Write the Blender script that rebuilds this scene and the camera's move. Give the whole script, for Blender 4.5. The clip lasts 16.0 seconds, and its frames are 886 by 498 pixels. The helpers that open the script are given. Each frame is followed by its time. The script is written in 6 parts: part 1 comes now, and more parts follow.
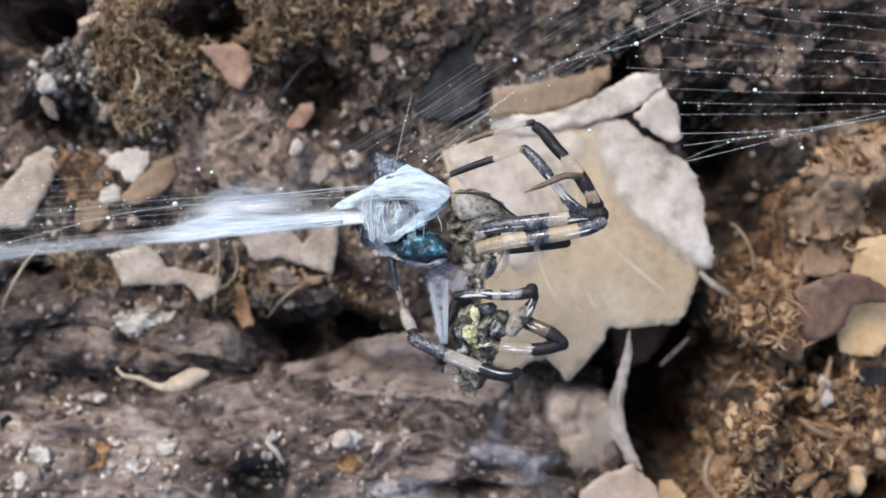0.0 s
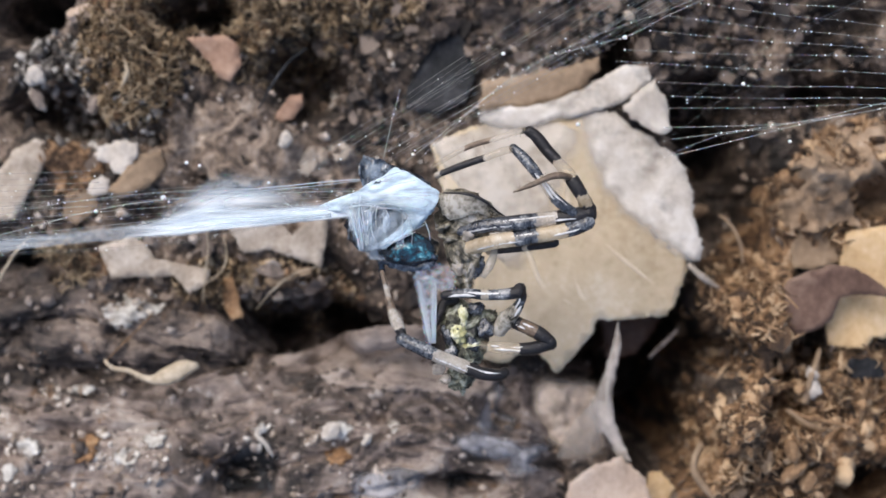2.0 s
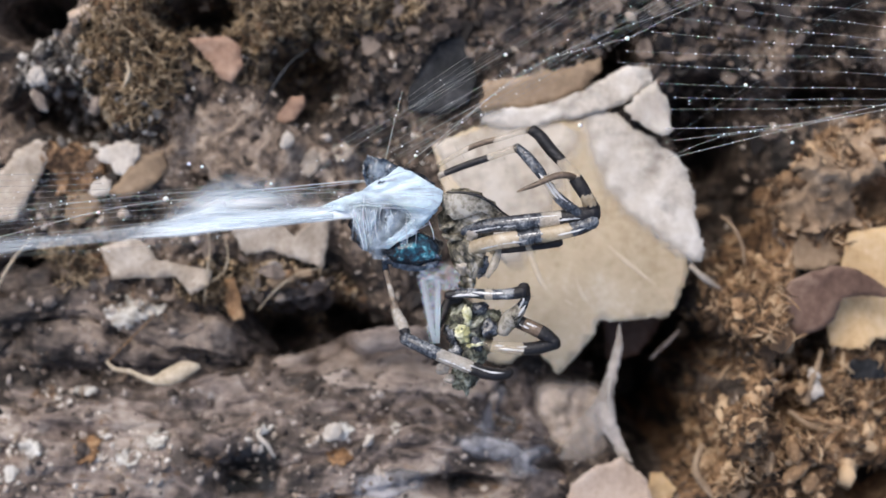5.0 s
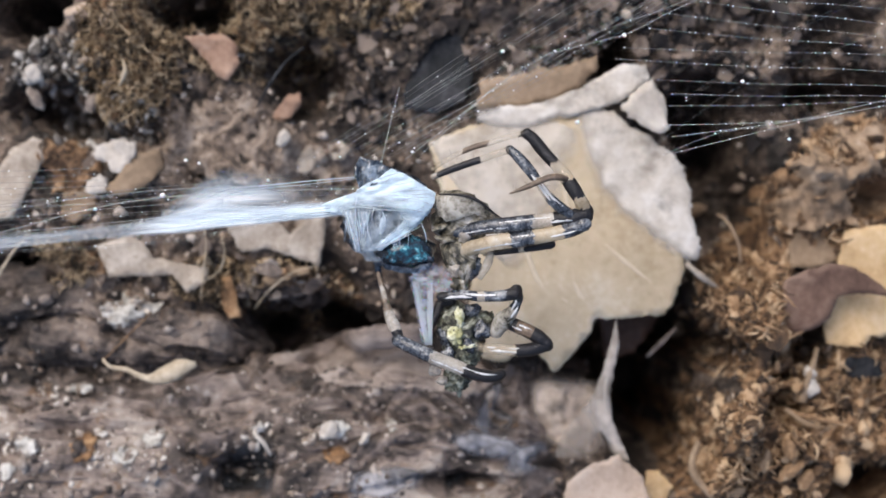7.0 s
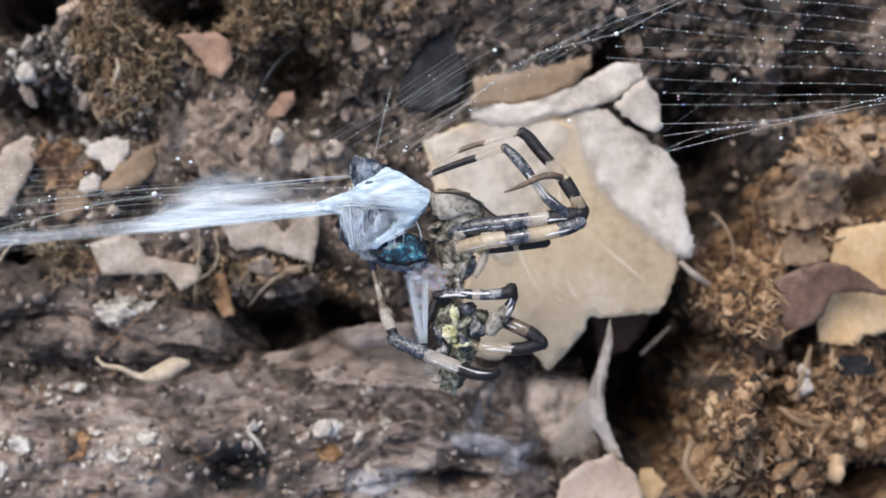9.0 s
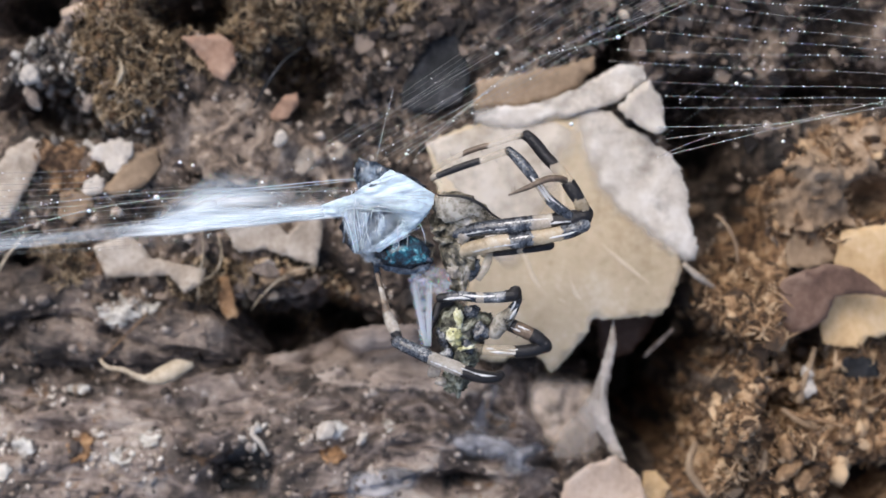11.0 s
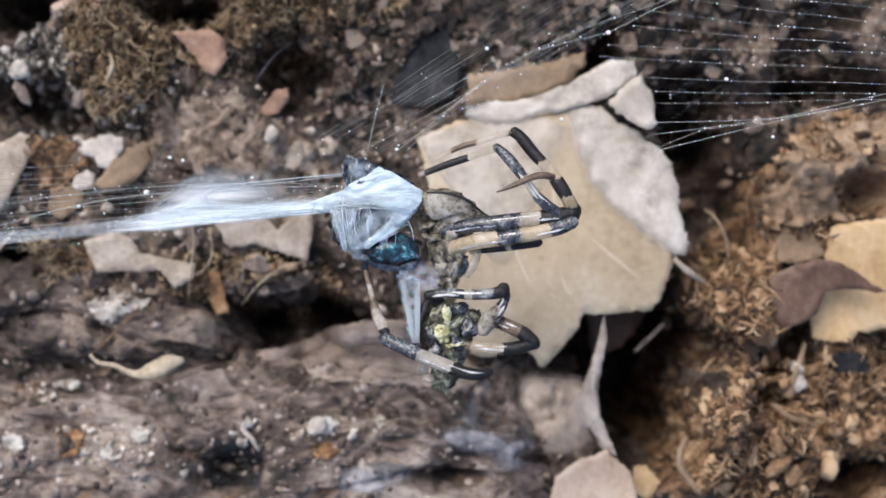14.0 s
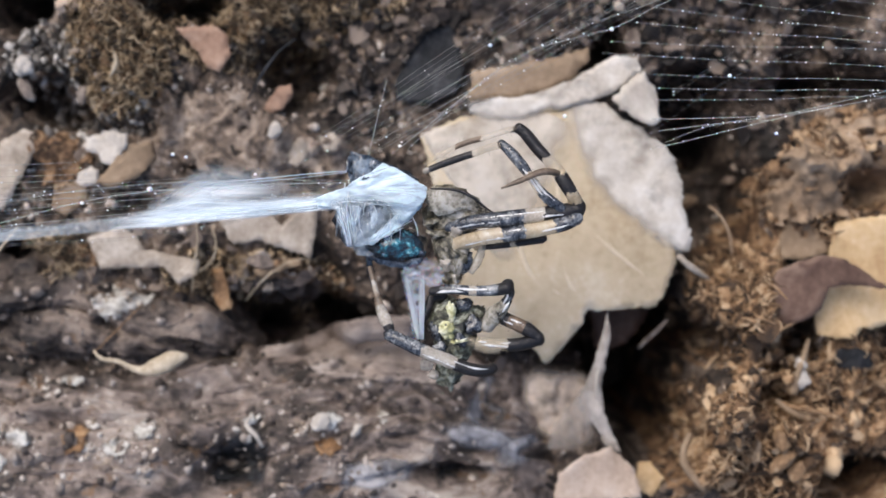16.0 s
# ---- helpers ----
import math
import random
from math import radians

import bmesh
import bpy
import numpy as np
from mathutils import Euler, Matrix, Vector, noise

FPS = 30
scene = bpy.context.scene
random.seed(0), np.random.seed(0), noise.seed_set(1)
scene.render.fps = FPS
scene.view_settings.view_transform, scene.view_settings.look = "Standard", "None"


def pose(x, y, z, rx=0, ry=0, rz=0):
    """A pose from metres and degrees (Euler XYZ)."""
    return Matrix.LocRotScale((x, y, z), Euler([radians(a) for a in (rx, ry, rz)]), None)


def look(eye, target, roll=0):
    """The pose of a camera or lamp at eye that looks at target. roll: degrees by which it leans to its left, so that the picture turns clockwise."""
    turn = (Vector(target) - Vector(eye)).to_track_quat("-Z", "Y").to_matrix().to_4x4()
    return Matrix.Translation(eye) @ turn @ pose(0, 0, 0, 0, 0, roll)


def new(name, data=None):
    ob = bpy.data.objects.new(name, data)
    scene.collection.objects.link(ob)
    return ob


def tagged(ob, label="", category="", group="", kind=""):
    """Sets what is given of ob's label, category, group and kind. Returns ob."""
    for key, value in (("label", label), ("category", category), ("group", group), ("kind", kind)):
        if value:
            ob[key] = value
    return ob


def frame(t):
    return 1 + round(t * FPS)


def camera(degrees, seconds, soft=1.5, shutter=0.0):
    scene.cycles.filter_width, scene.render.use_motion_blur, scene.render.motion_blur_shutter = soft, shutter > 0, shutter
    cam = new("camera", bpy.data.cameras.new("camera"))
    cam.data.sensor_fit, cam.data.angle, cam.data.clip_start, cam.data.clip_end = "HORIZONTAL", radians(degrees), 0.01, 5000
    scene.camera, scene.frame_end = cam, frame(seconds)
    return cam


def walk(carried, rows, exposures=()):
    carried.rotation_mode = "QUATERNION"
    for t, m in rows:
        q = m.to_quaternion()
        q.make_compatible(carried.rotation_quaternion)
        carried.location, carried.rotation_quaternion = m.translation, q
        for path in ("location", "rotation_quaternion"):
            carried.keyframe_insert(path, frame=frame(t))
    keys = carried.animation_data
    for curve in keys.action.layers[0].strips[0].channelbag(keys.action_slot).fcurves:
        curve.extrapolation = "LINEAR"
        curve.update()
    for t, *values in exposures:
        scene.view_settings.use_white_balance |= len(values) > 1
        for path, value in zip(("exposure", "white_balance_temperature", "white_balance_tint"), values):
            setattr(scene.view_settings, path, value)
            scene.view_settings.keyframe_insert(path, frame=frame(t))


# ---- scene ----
from mathutils import geometry

# The ground plan is in millimetres: x along the log, y across it, z up. MM turns it into metres.
MM = 0.001
cam = camera(34, 16.0, soft=1.7)
# the close-up lens holds the spider sharp and leaves the ground behind it soft
cam.data.dof.use_dof, cam.data.dof.focus_distance, cam.data.dof.aperture_fstop = True, 0.150, 22
walk(cam, [
    (0, pose(0, 0, 0.18, 0.055, 0.055)),
    (0.5, pose(0, 0, 0.18, -0.088, -0.003)),
    (1, pose(0, 0, 0.18, -0.137, -0.179)),
    (1.5, pose(0, 0, 0.18, -0.199, -0.096)),
    (2, pose(0, 0, 0.18, -0.256, -0.373)),
    (2.5, pose(0, 0, 0.18, -0.156, -0.402)),
    (3, pose(0, 0, 0.18, -0.051, -0.070)),
    (3.5, pose(0, 0, 0.18, 0.013, 0.010)),
    (4, pose(0, 0, 0.18, 0.038, -0.028)),
    (4.5, pose(0, 0, 0.18, -0.130, -0.028)),
    (4.7, pose(0, 0, 0.18, -0.175, -0.240)),
    (7, pose(0, 0, 0.18, -0.300, -0.452)),
    (7.5, pose(0, 0, 0.18, -0.215, -0.502)),
    (8, pose(0, 0, 0.18, -0.185, -0.495)),
    (8.5, pose(0, 0, 0.18, -0.260, -0.588)),
    (9, pose(0, 0, 0.18, -0.366, -0.697)),
    (9.2, pose(0, 0, 0.18, -0.490, -0.762)),
    (11.3, pose(0, 0, 0.18, -0.275, -0.552)),
    (11.5, pose(0, 0, 0.18, -0.340, -0.749)),
    (12, pose(0, 0, 0.18, -0.425, -0.728)),
    (12.5, pose(0, 0, 0.18, -0.508, -0.932)),
    (13, pose(0, 0, 0.18, -0.483, -0.948)),
    (13.5, pose(0, 0, 0.18, -0.474, -0.887)),
    (14, pose(0, 0, 0.18, -0.475, -0.925)),
    (14.5, pose(0, 0, 0.18, -0.523, -0.685)),
    (15, pose(0, 0, 0.18, -0.516, -0.783)),
    (15.5, pose(0, 0, 0.18, -0.535, -0.820)),
    (16, pose(0, 0, 0.18, -0.624, -0.783)),
], exposures=[(0, 0.2, 6150, 10), (16, 0.2, 6150, 10)])

# ---- light: bright overcast shade, softly stronger from one side ----
world = bpy.data.worlds.new("sky")
scene.world = world
world.use_nodes = True
wn = world.node_tree.nodes
sky = wn.new("ShaderNodeTexSky")
sky.sky_type = "NISHITA"
sky.sun_disc = False
sky.dust_density = 4.0
sky.sun_elevation = radians(52)
sky.sun_rotation = radians(-35)
world.node_tree.links.new(sky.outputs[0], wn["Background"].inputs[0])
wn["Background"].inputs[1].default_value = 0.15
sun = new("sun", bpy.data.lights.new("sun", "SUN"))
sun.data.energy = 1.5
sun.data.angle = radians(38)
sun.data.color = (1.0, 0.90, 0.78)
sun.matrix_basis = look((-0.35, 0.5, 0.78), (0, 0, 0))


# ---- materials ----
def nodes_of(name):
    m = bpy.data.materials.new(name)
    m.use_nodes = True
    nt = m.node_tree
    return m, nt.nodes, nt.links, nt.nodes["Principled BSDF"]


def ramp_node(nd, stops):
    r = nd.new("ShaderNodeValToRGB")
    r.color_ramp.elements[0].position, r.color_ramp.elements[0].color = stops[0][0], (*stops[0][1], 1)
    r.color_ramp.elements[1].position, r.color_ramp.elements[1].color = stops[-1][0], (*stops[-1][1], 1)
    for p, c in stops[1:-1]:
        e = r.color_ramp.elements.new(p)
        e.color = (*c, 1)
    return r


def noise_node(nd, lk, coord, scale, detail=5.0, rough=0.6, stretch=None, warp=0.0):
    t = nd.new("ShaderNodeTexNoise")
    t.inputs["Scale"].default_value, t.inputs["Detail"].default_value = scale, detail
    t.inputs["Roughness"].default_value, t.inputs["Distortion"].default_value = rough, warp
    if stretch:
        mp = nd.new("ShaderNodeMapping")
        mp.inputs["Scale"].default_value = stretch
        lk.new(coord, mp.inputs["Vector"])
        coord = mp.outputs[0]
    lk.new(coord, t.inputs["Vector"])
    return t.outputs["Fac"]


def surface(name, stops, scale=400, fine=2500, rough=0.8, bump=0.3, stretch=None, island=0.0, spots=None, spec=0.4,
            translucent=0.0, per_object=0.0, warp=0.6, flecks=None, contrast=1.3, depth=0.0006, cover=False, clear=0.0):
    """A natural surface: colours over coarse noise, fine grain, spots, relief. Scales are per metre."""
    m, nd, lk, p = nodes_of(name)
    tc = nd.new("ShaderNodeTexCoord").outputs["Object"]
    big = noise_node(nd, lk, tc, scale, 6, 0.62, stretch, warp)
    small = noise_node(nd, lk, tc, fine, 4, 0.6, stretch)
    mix = nd.new("ShaderNodeMath")
    mix.operation = "MULTIPLY_ADD"
    mix.inputs[1].default_value = 0.45
    lk.new(small, mix.inputs[0])
    sub = nd.new("ShaderNodeMath")
    sub.operation = "ADD"
    sub.inputs[1].default_value = -0.22
    lk.new(big, sub.inputs[0])
    lk.new(sub.outputs[0], mix.inputs[2])
    val = mix.outputs[0]
    if island or per_object:
        rnd = nd.new("ShaderNodeNewGeometry").outputs["Random Per Island"] if island else nd.new("ShaderNodeObjectInfo").outputs["Random"]
        ad = nd.new("ShaderNodeMath")
        ad.operation = "MULTIPLY_ADD"
        ad.inputs[1].default_value = island or per_object
        lk.new(rnd, ad.inputs[0])
        s2 = nd.new("ShaderNodeMath")
        s2.operation = "ADD"
        s2.inputs[1].default_value = -0.5 * (island or per_object)
        lk.new(val, s2.inputs[0])
        lk.new(s2.outputs[0], ad.inputs[2])
        val = ad.outputs[0]
    r = ramp_node(nd, stops)
    gain = nd.new("ShaderNodeMath")
    gain.operation = "MULTIPLY_ADD"
    gain.inputs[1].default_value, gain.inputs[2].default_value = contrast, 0.5 - 0.5 * contrast
    lk.new(val, gain.inputs[0])
    lk.new(gain.outputs[0], r.inputs[0])
    col = r.outputs[0]
    for sc, lo, hi, c in [q for q in (spots, flecks) if q]:
        sp = ramp_node(nd, [(lo, (0, 0, 0)), (hi, (1, 1, 1))])
        lk.new(noise_node(nd, lk, tc, sc, 5, 0.7), sp.inputs[0])
        mx = nd.new("ShaderNodeMix")
        mx.data_type = "RGBA"
        lk.new(sp.outputs[0], mx.inputs["Factor"])
        lk.new(col, mx.inputs["A"])
        mx.inputs["B"].default_value = (*c, 1)
        col = mx.outputs["Result"]
    lk.new(col, p.inputs["Base Color"])
    p.inputs["Roughness"].default_value = rough
    p.inputs["Specular IOR Level"].default_value = spec
    if translucent:
        p.inputs["Subsurface Weight"].default_value = translucent
        p.inputs["Subsurface Radius"].default_value = (0.6, 0.4, 0.2)
        p.inputs["Subsurface Scale"].default_value = 0.0015
    if bump:
        b = nd.new("ShaderNodeBump")
        b.inputs["Strength"].default_value = bump
        b.inputs["Distance"].default_value = depth
        lk.new(mix.outputs[0], b.inputs["Height"])
        lk.new(b.outputs[0], p.inputs["Normal"])
    if clear:
        p.inputs["Alpha"].default_value = 1 - clear
    if cover:
        lk.new(covered(nd, lk, tc, 260, (1, 1, 1), 0.55), p.inputs["Alpha"])
    return m


def covered(nd, lk, coord, scale, stretch, wild):
    """How closely a skin or film covers what lies under it: its "cover" attribute, broken up by noise."""
    at = nd.new("ShaderNodeAttribute")
    at.attribute_name = "cover"
    span = nd.new("ShaderNodeMapRange")
    span.inputs["From Min"].default_value, span.inputs["From Max"].default_value = 0.28, 0.72
    span.inputs["To Min"].default_value, span.inputs["To Max"].default_value = 1 - wild, 1 + wild
    lk.new(noise_node(nd, lk, coord, scale, 5, 0.6, stretch), span.inputs["Value"])
    times = nd.new("ShaderNodeMath")
    times.operation, times.use_clamp = "MULTIPLY", True
    lk.new(at.outputs["Fac"], times.inputs[0])
    lk.new(span.outputs[0], times.inputs[1])
    return times.outputs[0]


def silk(name, colour, alpha, rough=0.35, patch=0.0, soft=0.3, stretch=(1, 2.2, 1), edge=0.40, width=0.22, fibre=None, wild=0.0):
    """White spider silk: bright, glossy, partly see-through."""
    m, nd, lk, p = nodes_of(name)
    tc = nd.new("ShaderNodeTexCoord").outputs["Object"]
    p.inputs["Base Color"].default_value = (*colour, 1)
    p.inputs["Roughness"].default_value = rough
    p.inputs["Subsurface Weight"].default_value = soft
    p.inputs["Subsurface Scale"].default_value = 0.001
    if fibre:
        grain = noise_node(nd, lk, tc, 1500, 4, 0.65, fibre)
        tint = ramp_node(nd, [(0.3, tuple(0.66 * c for c in colour)), (0.5, colour), (0.7, tuple(min(0.95, 1.25 * c) for c in colour))])
        lk.new(grain, tint.inputs[0])
        lk.new(tint.outputs[0], p.inputs["Base Color"])
        b = nd.new("ShaderNodeBump")
        b.inputs["Strength"].default_value, b.inputs["Distance"].default_value = 0.7, 0.0003
        lk.new(grain, b.inputs["Height"])
        lk.new(b.outputs[0], p.inputs["Normal"])
    if wild:
        lk.new(covered(nd, lk, tc, 800, stretch, wild), p.inputs["Alpha"])
    elif patch:
        r = ramp_node(nd, [(edge, (alpha, alpha, alpha)), (edge + width, (patch, patch, patch))])
        lk.new(noise_node(nd, lk, tc, 700, 4, 0.6, stretch), r.inputs[0])
        lk.new(r.outputs[0], p.inputs["Alpha"])
    else:
        p.inputs["Alpha"].default_value = alpha
    return m


SOIL = surface("dark_soil", [(0.22, (0.012, 0.010, 0.008)), (0.42, (0.045, 0.034, 0.027)), (0.56, (0.12, 0.088, 0.066)), (0.7, (0.24, 0.185, 0.145)), (0.85, (0.36, 0.30, 0.25))],
               scale=110, fine=1300, rough=0.7, bump=1.0, spots=(520, 0.66, 0.74, (0.42, 0.36, 0.30)), contrast=1.8, depth=0.001)
FLAKE = surface("bark_flakes", [(0.2, (0.016, 0.013, 0.012)), (0.45, (0.058, 0.043, 0.034)), (0.65, (0.115, 0.085, 0.066)), (0.85, (0.23, 0.18, 0.145))],
                scale=300, fine=2200, rough=0.6, bump=0.5, island=0.7)
LOGWOOD = surface("weathered_wood", [(0.22, (0.0279, 0.0219, 0.0187)), (0.4, (0.0931, 0.072, 0.0596)), (0.52, (0.177, 0.138, 0.117)), (0.64, (0.256, 0.202, 0.172)), (0.8, (0.382, 0.328, 0.285))],
                  scale=130, fine=900, rough=0.6, bump=0.9, stretch=(0.652, 0.911, 0.89), spots=(260, 0.60, 0.66, (0.186, 0.114, 0.0668)), flecks=(480, 0.64, 0.68, (0.577, 0.519, 0.463)), warp=1.2, contrast=1.9, depth=0.0014)
BARK = surface("dark_bark", [(0.22, (0.016, 0.0128, 0.0115)), (0.42, (0.0531, 0.0407, 0.0344)), (0.56, (0.115, 0.0891, 0.0735)), (0.72, (0.212, 0.165, 0.135)), (0.85, (0.292, 0.237, 0.197))],
               scale=150, fine=1200, rough=0.62, bump=1.0, stretch=(0.443, 0.848, 0.817), spots=(300, 0.62, 0.68, (0.212, 0.128, 0.0735)), flecks=(560, 0.66, 0.70, (0.443, 0.382, 0.326)), warp=1.0, contrast=1.9, depth=0.0014)
PALEWOOD = surface("pale_wood_edge", [(0.25, (0.169, 0.131, 0.11)), (0.5, (0.283, 0.229, 0.197)), (0.8, (0.408, 0.347, 0.302))], scale=250, fine=1500, rough=0.65, bump=0.7, stretch=(0.5, 1, 1), contrast=1.6)
# pale bluish wood with the sheen of the log put into its colour
BLUESHEEN = surface("bluish_grey_dust", [(0.22, (0.0773, 0.0734, 0.0759)), (0.45, (0.193, 0.187, 0.196)), (0.7, (0.373, 0.366, 0.386))], scale=160, fine=1000, rough=0.6, bump=0.8, contrast=1.8, cover=True)
CLODDUST = surface("tan_clod", [(0.25, (0.383, 0.302, 0.229)), (0.5, (0.6, 0.49, 0.389)), (0.8, (0.766, 0.647, 0.538))], scale=120, fine=900, rough=0.75, bump=0.6, contrast=1.5, cover=True)
RUST = surface("rusty_wood", [(0.25, (0.10, 0.05, 0.022)), (0.5, (0.27, 0.15, 0.07)), (0.8, (0.45, 0.29, 0.16))], scale=300, fine=1600, rough=0.7, bump=0.7, contrast=1.6)
CHIPWOOD = surface("wood_chips", [(0.2, (0.06, 0.047, 0.04)), (0.45, (0.16, 0.125, 0.105)), (0.65, (0.27, 0.22, 0.185)), (0.85, (0.44, 0.385, 0.34))],
                   scale=300, fine=2200, rough=0.65, bump=0.5, island=0.7)
CRUST = surface("grey_tan_soil_crust", [(0.22, (0.06, 0.045, 0.035)), (0.42, (0.19, 0.143, 0.11)), (0.58, (0.31, 0.245, 0.195)), (0.8, (0.46, 0.385, 0.32))],
                scale=150, fine=1200, rough=0.7, bump=1.0, flecks=(520, 0.66, 0.71, (0.5, 0.44, 0.38)), warp=1.0, contrast=1.9, depth=0.0012)
MOSSOLIVE = surface("dry_olive_moss", [(0.15, (0.035, 0.024, 0.014)), (0.4, (0.14, 0.092, 0.048)), (0.62, (0.27, 0.185, 0.10)), (0.85, (0.46, 0.35, 0.225))], scale=220, fine=1800, rough=0.75, bump=0.4, island=0.8)
MOSS = surface("dry_brown_moss", [(0.15, (0.036, 0.022, 0.013)), (0.38, (0.155, 0.089, 0.045)), (0.6, (0.31, 0.19, 0.10)), (0.85, (0.52, 0.375, 0.235))],
               scale=220, fine=1800, rough=0.75, bump=0.4, island=0.6)
MOSSBED = surface("moss_bed", [(0.2, (0.025, 0.016, 0.010)), (0.42, (0.12, 0.068, 0.036)), (0.57, (0.26, 0.153, 0.08)), (0.72, (0.40, 0.26, 0.15)), (0.85, (0.54, 0.42, 0.30))],
                  scale=260, fine=1500, rough=0.7, bump=0.9, warp=1.2, contrast=1.8, depth=0.001)
ROTWOOD = surface("soft_rotten_wood", [(0.15, (0.09, 0.060, 0.038)), (0.4, (0.24, 0.165, 0.105)), (0.58, (0.35, 0.25, 0.165)), (0.8, (0.46, 0.36, 0.27))], scale=170, fine=900, rough=0.75, bump=0.8, warp=1.0, contrast=1.3, depth=0.001)
GRIT = surface("soil_crumbs", [(0.2, (0.018, 0.014, 0.012)), (0.45, (0.08, 0.055, 0.04)), (0.62, (0.20, 0.14, 0.10)), (0.78, (0.36, 0.28, 0.21)), (0.92, (0.55, 0.48, 0.42))],
               scale=300, fine=2500, rough=0.7, bump=0.4, island=0.9)
ASH = surface("ashy_grey_crumbs", [(0.2, (0.05, 0.043, 0.037)), (0.45, (0.17, 0.15, 0.13)), (0.65, (0.33, 0.30, 0.27)), (0.85, (0.56, 0.53, 0.49))], scale=300, fine=2500, rough=0.6, bump=0.4, island=0.9)
PALEGRIT = surface("pale_grit", [(0.2, (0.25, 0.19, 0.14)), (0.5, (0.46, 0.39, 0.32)), (0.8, (0.72, 0.68, 0.62))],
                   scale=400, fine=2500, rough=0.6, bump=0.4, island=0.6)
LEAF = surface("dry_beige_leaf", [(0.2, (0.361, 0.275, 0.171)), (0.42, (0.465, 0.375, 0.252)), (0.6, (0.522, 0.432, 0.304)), (0.8, (0.608, 0.537, 0.427))],
               scale=60, fine=800, rough=0.5, bump=0.25, translucent=0.15, spots=(230, 0.72, 0.78, (0.257, 0.18, 0.104)), contrast=1.6, depth=0.0005)
FADEDLEAF = surface("faded_leaf_skin", [(0.2, (0.442, 0.373, 0.293)), (0.5, (0.534, 0.475, 0.403)), (0.8, (0.611, 0.564, 0.509))], scale=90, fine=900, rough=0.55, bump=0.2, cover=True)
FADEDVEIN = surface("pale_leaf_vein", [(0.2, (0.50, 0.41, 0.285)), (0.5, (0.58, 0.49, 0.36)), (0.8, (0.66, 0.585, 0.47))], scale=120, fine=900, rough=0.5, bump=0.2)
CURLLEAF = surface("curled_leaf_edge", [(0.2, (0.33, 0.273, 0.218)), (0.5, (0.484, 0.42, 0.36)), (0.8, (0.616, 0.557, 0.502))], scale=160, fine=1100, rough=0.55, bump=0.5, cover=True)
SKINLEAF = surface("peeling_leaf_skin", [(0.2, (0.40, 0.35, 0.295)), (0.45, (0.53, 0.48, 0.42)), (0.6, (0.59, 0.545, 0.49)), (0.8, (0.67, 0.63, 0.58))],
                   scale=120, fine=900, rough=0.45, bump=0.6, spots=(420, 0.70, 0.76, (0.36, 0.30, 0.23)), contrast=1.7, cover=True)
PALELEAF = surface("pale_leaf_skin", [(0.2, (0.37, 0.32, 0.265)), (0.5, (0.50, 0.45, 0.39)), (0.8, (0.63, 0.59, 0.53))],
                   scale=140, fine=1100, rough=0.5, bump=0.3, translucent=0.1)
TANLEAF = surface("tan_thin_leaf", [(0.2, (0.17, 0.115, 0.07)), (0.5, (0.27, 0.19, 0.12)), (0.8, (0.38, 0.28, 0.19))],
                  scale=150, fine=1100, rough=0.6, bump=0.4)
PINKCHIP = surface("pinkish_leaf_chip", [(0.2, (0.23, 0.135, 0.09)), (0.5, (0.36, 0.225, 0.155)), (0.8, (0.47, 0.325, 0.24))], scale=200, fine=1500, rough=0.7, bump=0.4)
GREYCHIP = surface("greyish_leaf_chip", [(0.2, (0.24, 0.195, 0.15)), (0.5, (0.40, 0.335, 0.27)), (0.8, (0.56, 0.5, 0.43))], scale=180, fine=1500, rough=0.65, bump=0.4,
                   spots=(170, 0.60, 0.72, (0.20, 0.145, 0.10)), flecks=(420, 0.68, 0.72, (0.08, 0.06, 0.045)), contrast=1.6)
BROWNLEAF = surface("dull_brown_leaf", [(0.2, (0.085, 0.047, 0.032)), (0.5, (0.155, 0.092, 0.064)), (0.8, (0.25, 0.165, 0.12))], scale=120, fine=900, rough=0.5, bump=0.5, contrast=1.6)
ORANGELEAF = surface("light_orange_leaf", [(0.2, (0.44, 0.28, 0.135)), (0.5, (0.58, 0.405, 0.215)), (0.8, (0.68, 0.52, 0.33))], scale=110, fine=900, rough=0.55, bump=0.5, spots=(190, 0.64, 0.74, (0.33, 0.20, 0.10)), contrast=1.6)
PALEPINK = surface("pale_pinkish_leaf", [(0.2, (0.38, 0.28, 0.20)), (0.5, (0.53, 0.41, 0.32)), (0.8, (0.64, 0.54, 0.45))], scale=160, fine=1200, rough=0.6, bump=0.4)
WHITECHIP = surface("whitish_chip", [(0.2, (0.38, 0.33, 0.28)), (0.5, (0.54, 0.49, 0.435)), (0.8, (0.68, 0.64, 0.59))], scale=220, fine=1500, rough=0.65, bump=0.5, contrast=1.5)
SLATE = surface("dark_grey_bark_flake", [(0.2, (0.006, 0.007, 0.008)), (0.5, (0.018, 0.019, 0.022)), (0.8, (0.055, 0.056, 0.062))], scale=220, fine=1500, rough=0.75, bump=0.9, contrast=1.8)
DARKPATCH = surface("damp_dark_bark", [(0.2, (0.006, 0.007, 0.008)), (0.5, (0.018, 0.019, 0.022)), (0.8, (0.055, 0.056, 0.062))], scale=220, fine=1500, rough=0.75, bump=0.9, contrast=1.8, cover=True)
STRAW = surface("straw", [(0.2, (0.22, 0.17, 0.11)), (0.5, (0.42, 0.34, 0.24)), (0.8, (0.60, 0.52, 0.40))], scale=300, fine=1500, rough=0.6, bump=0.3, stretch=(1, 1, 1))
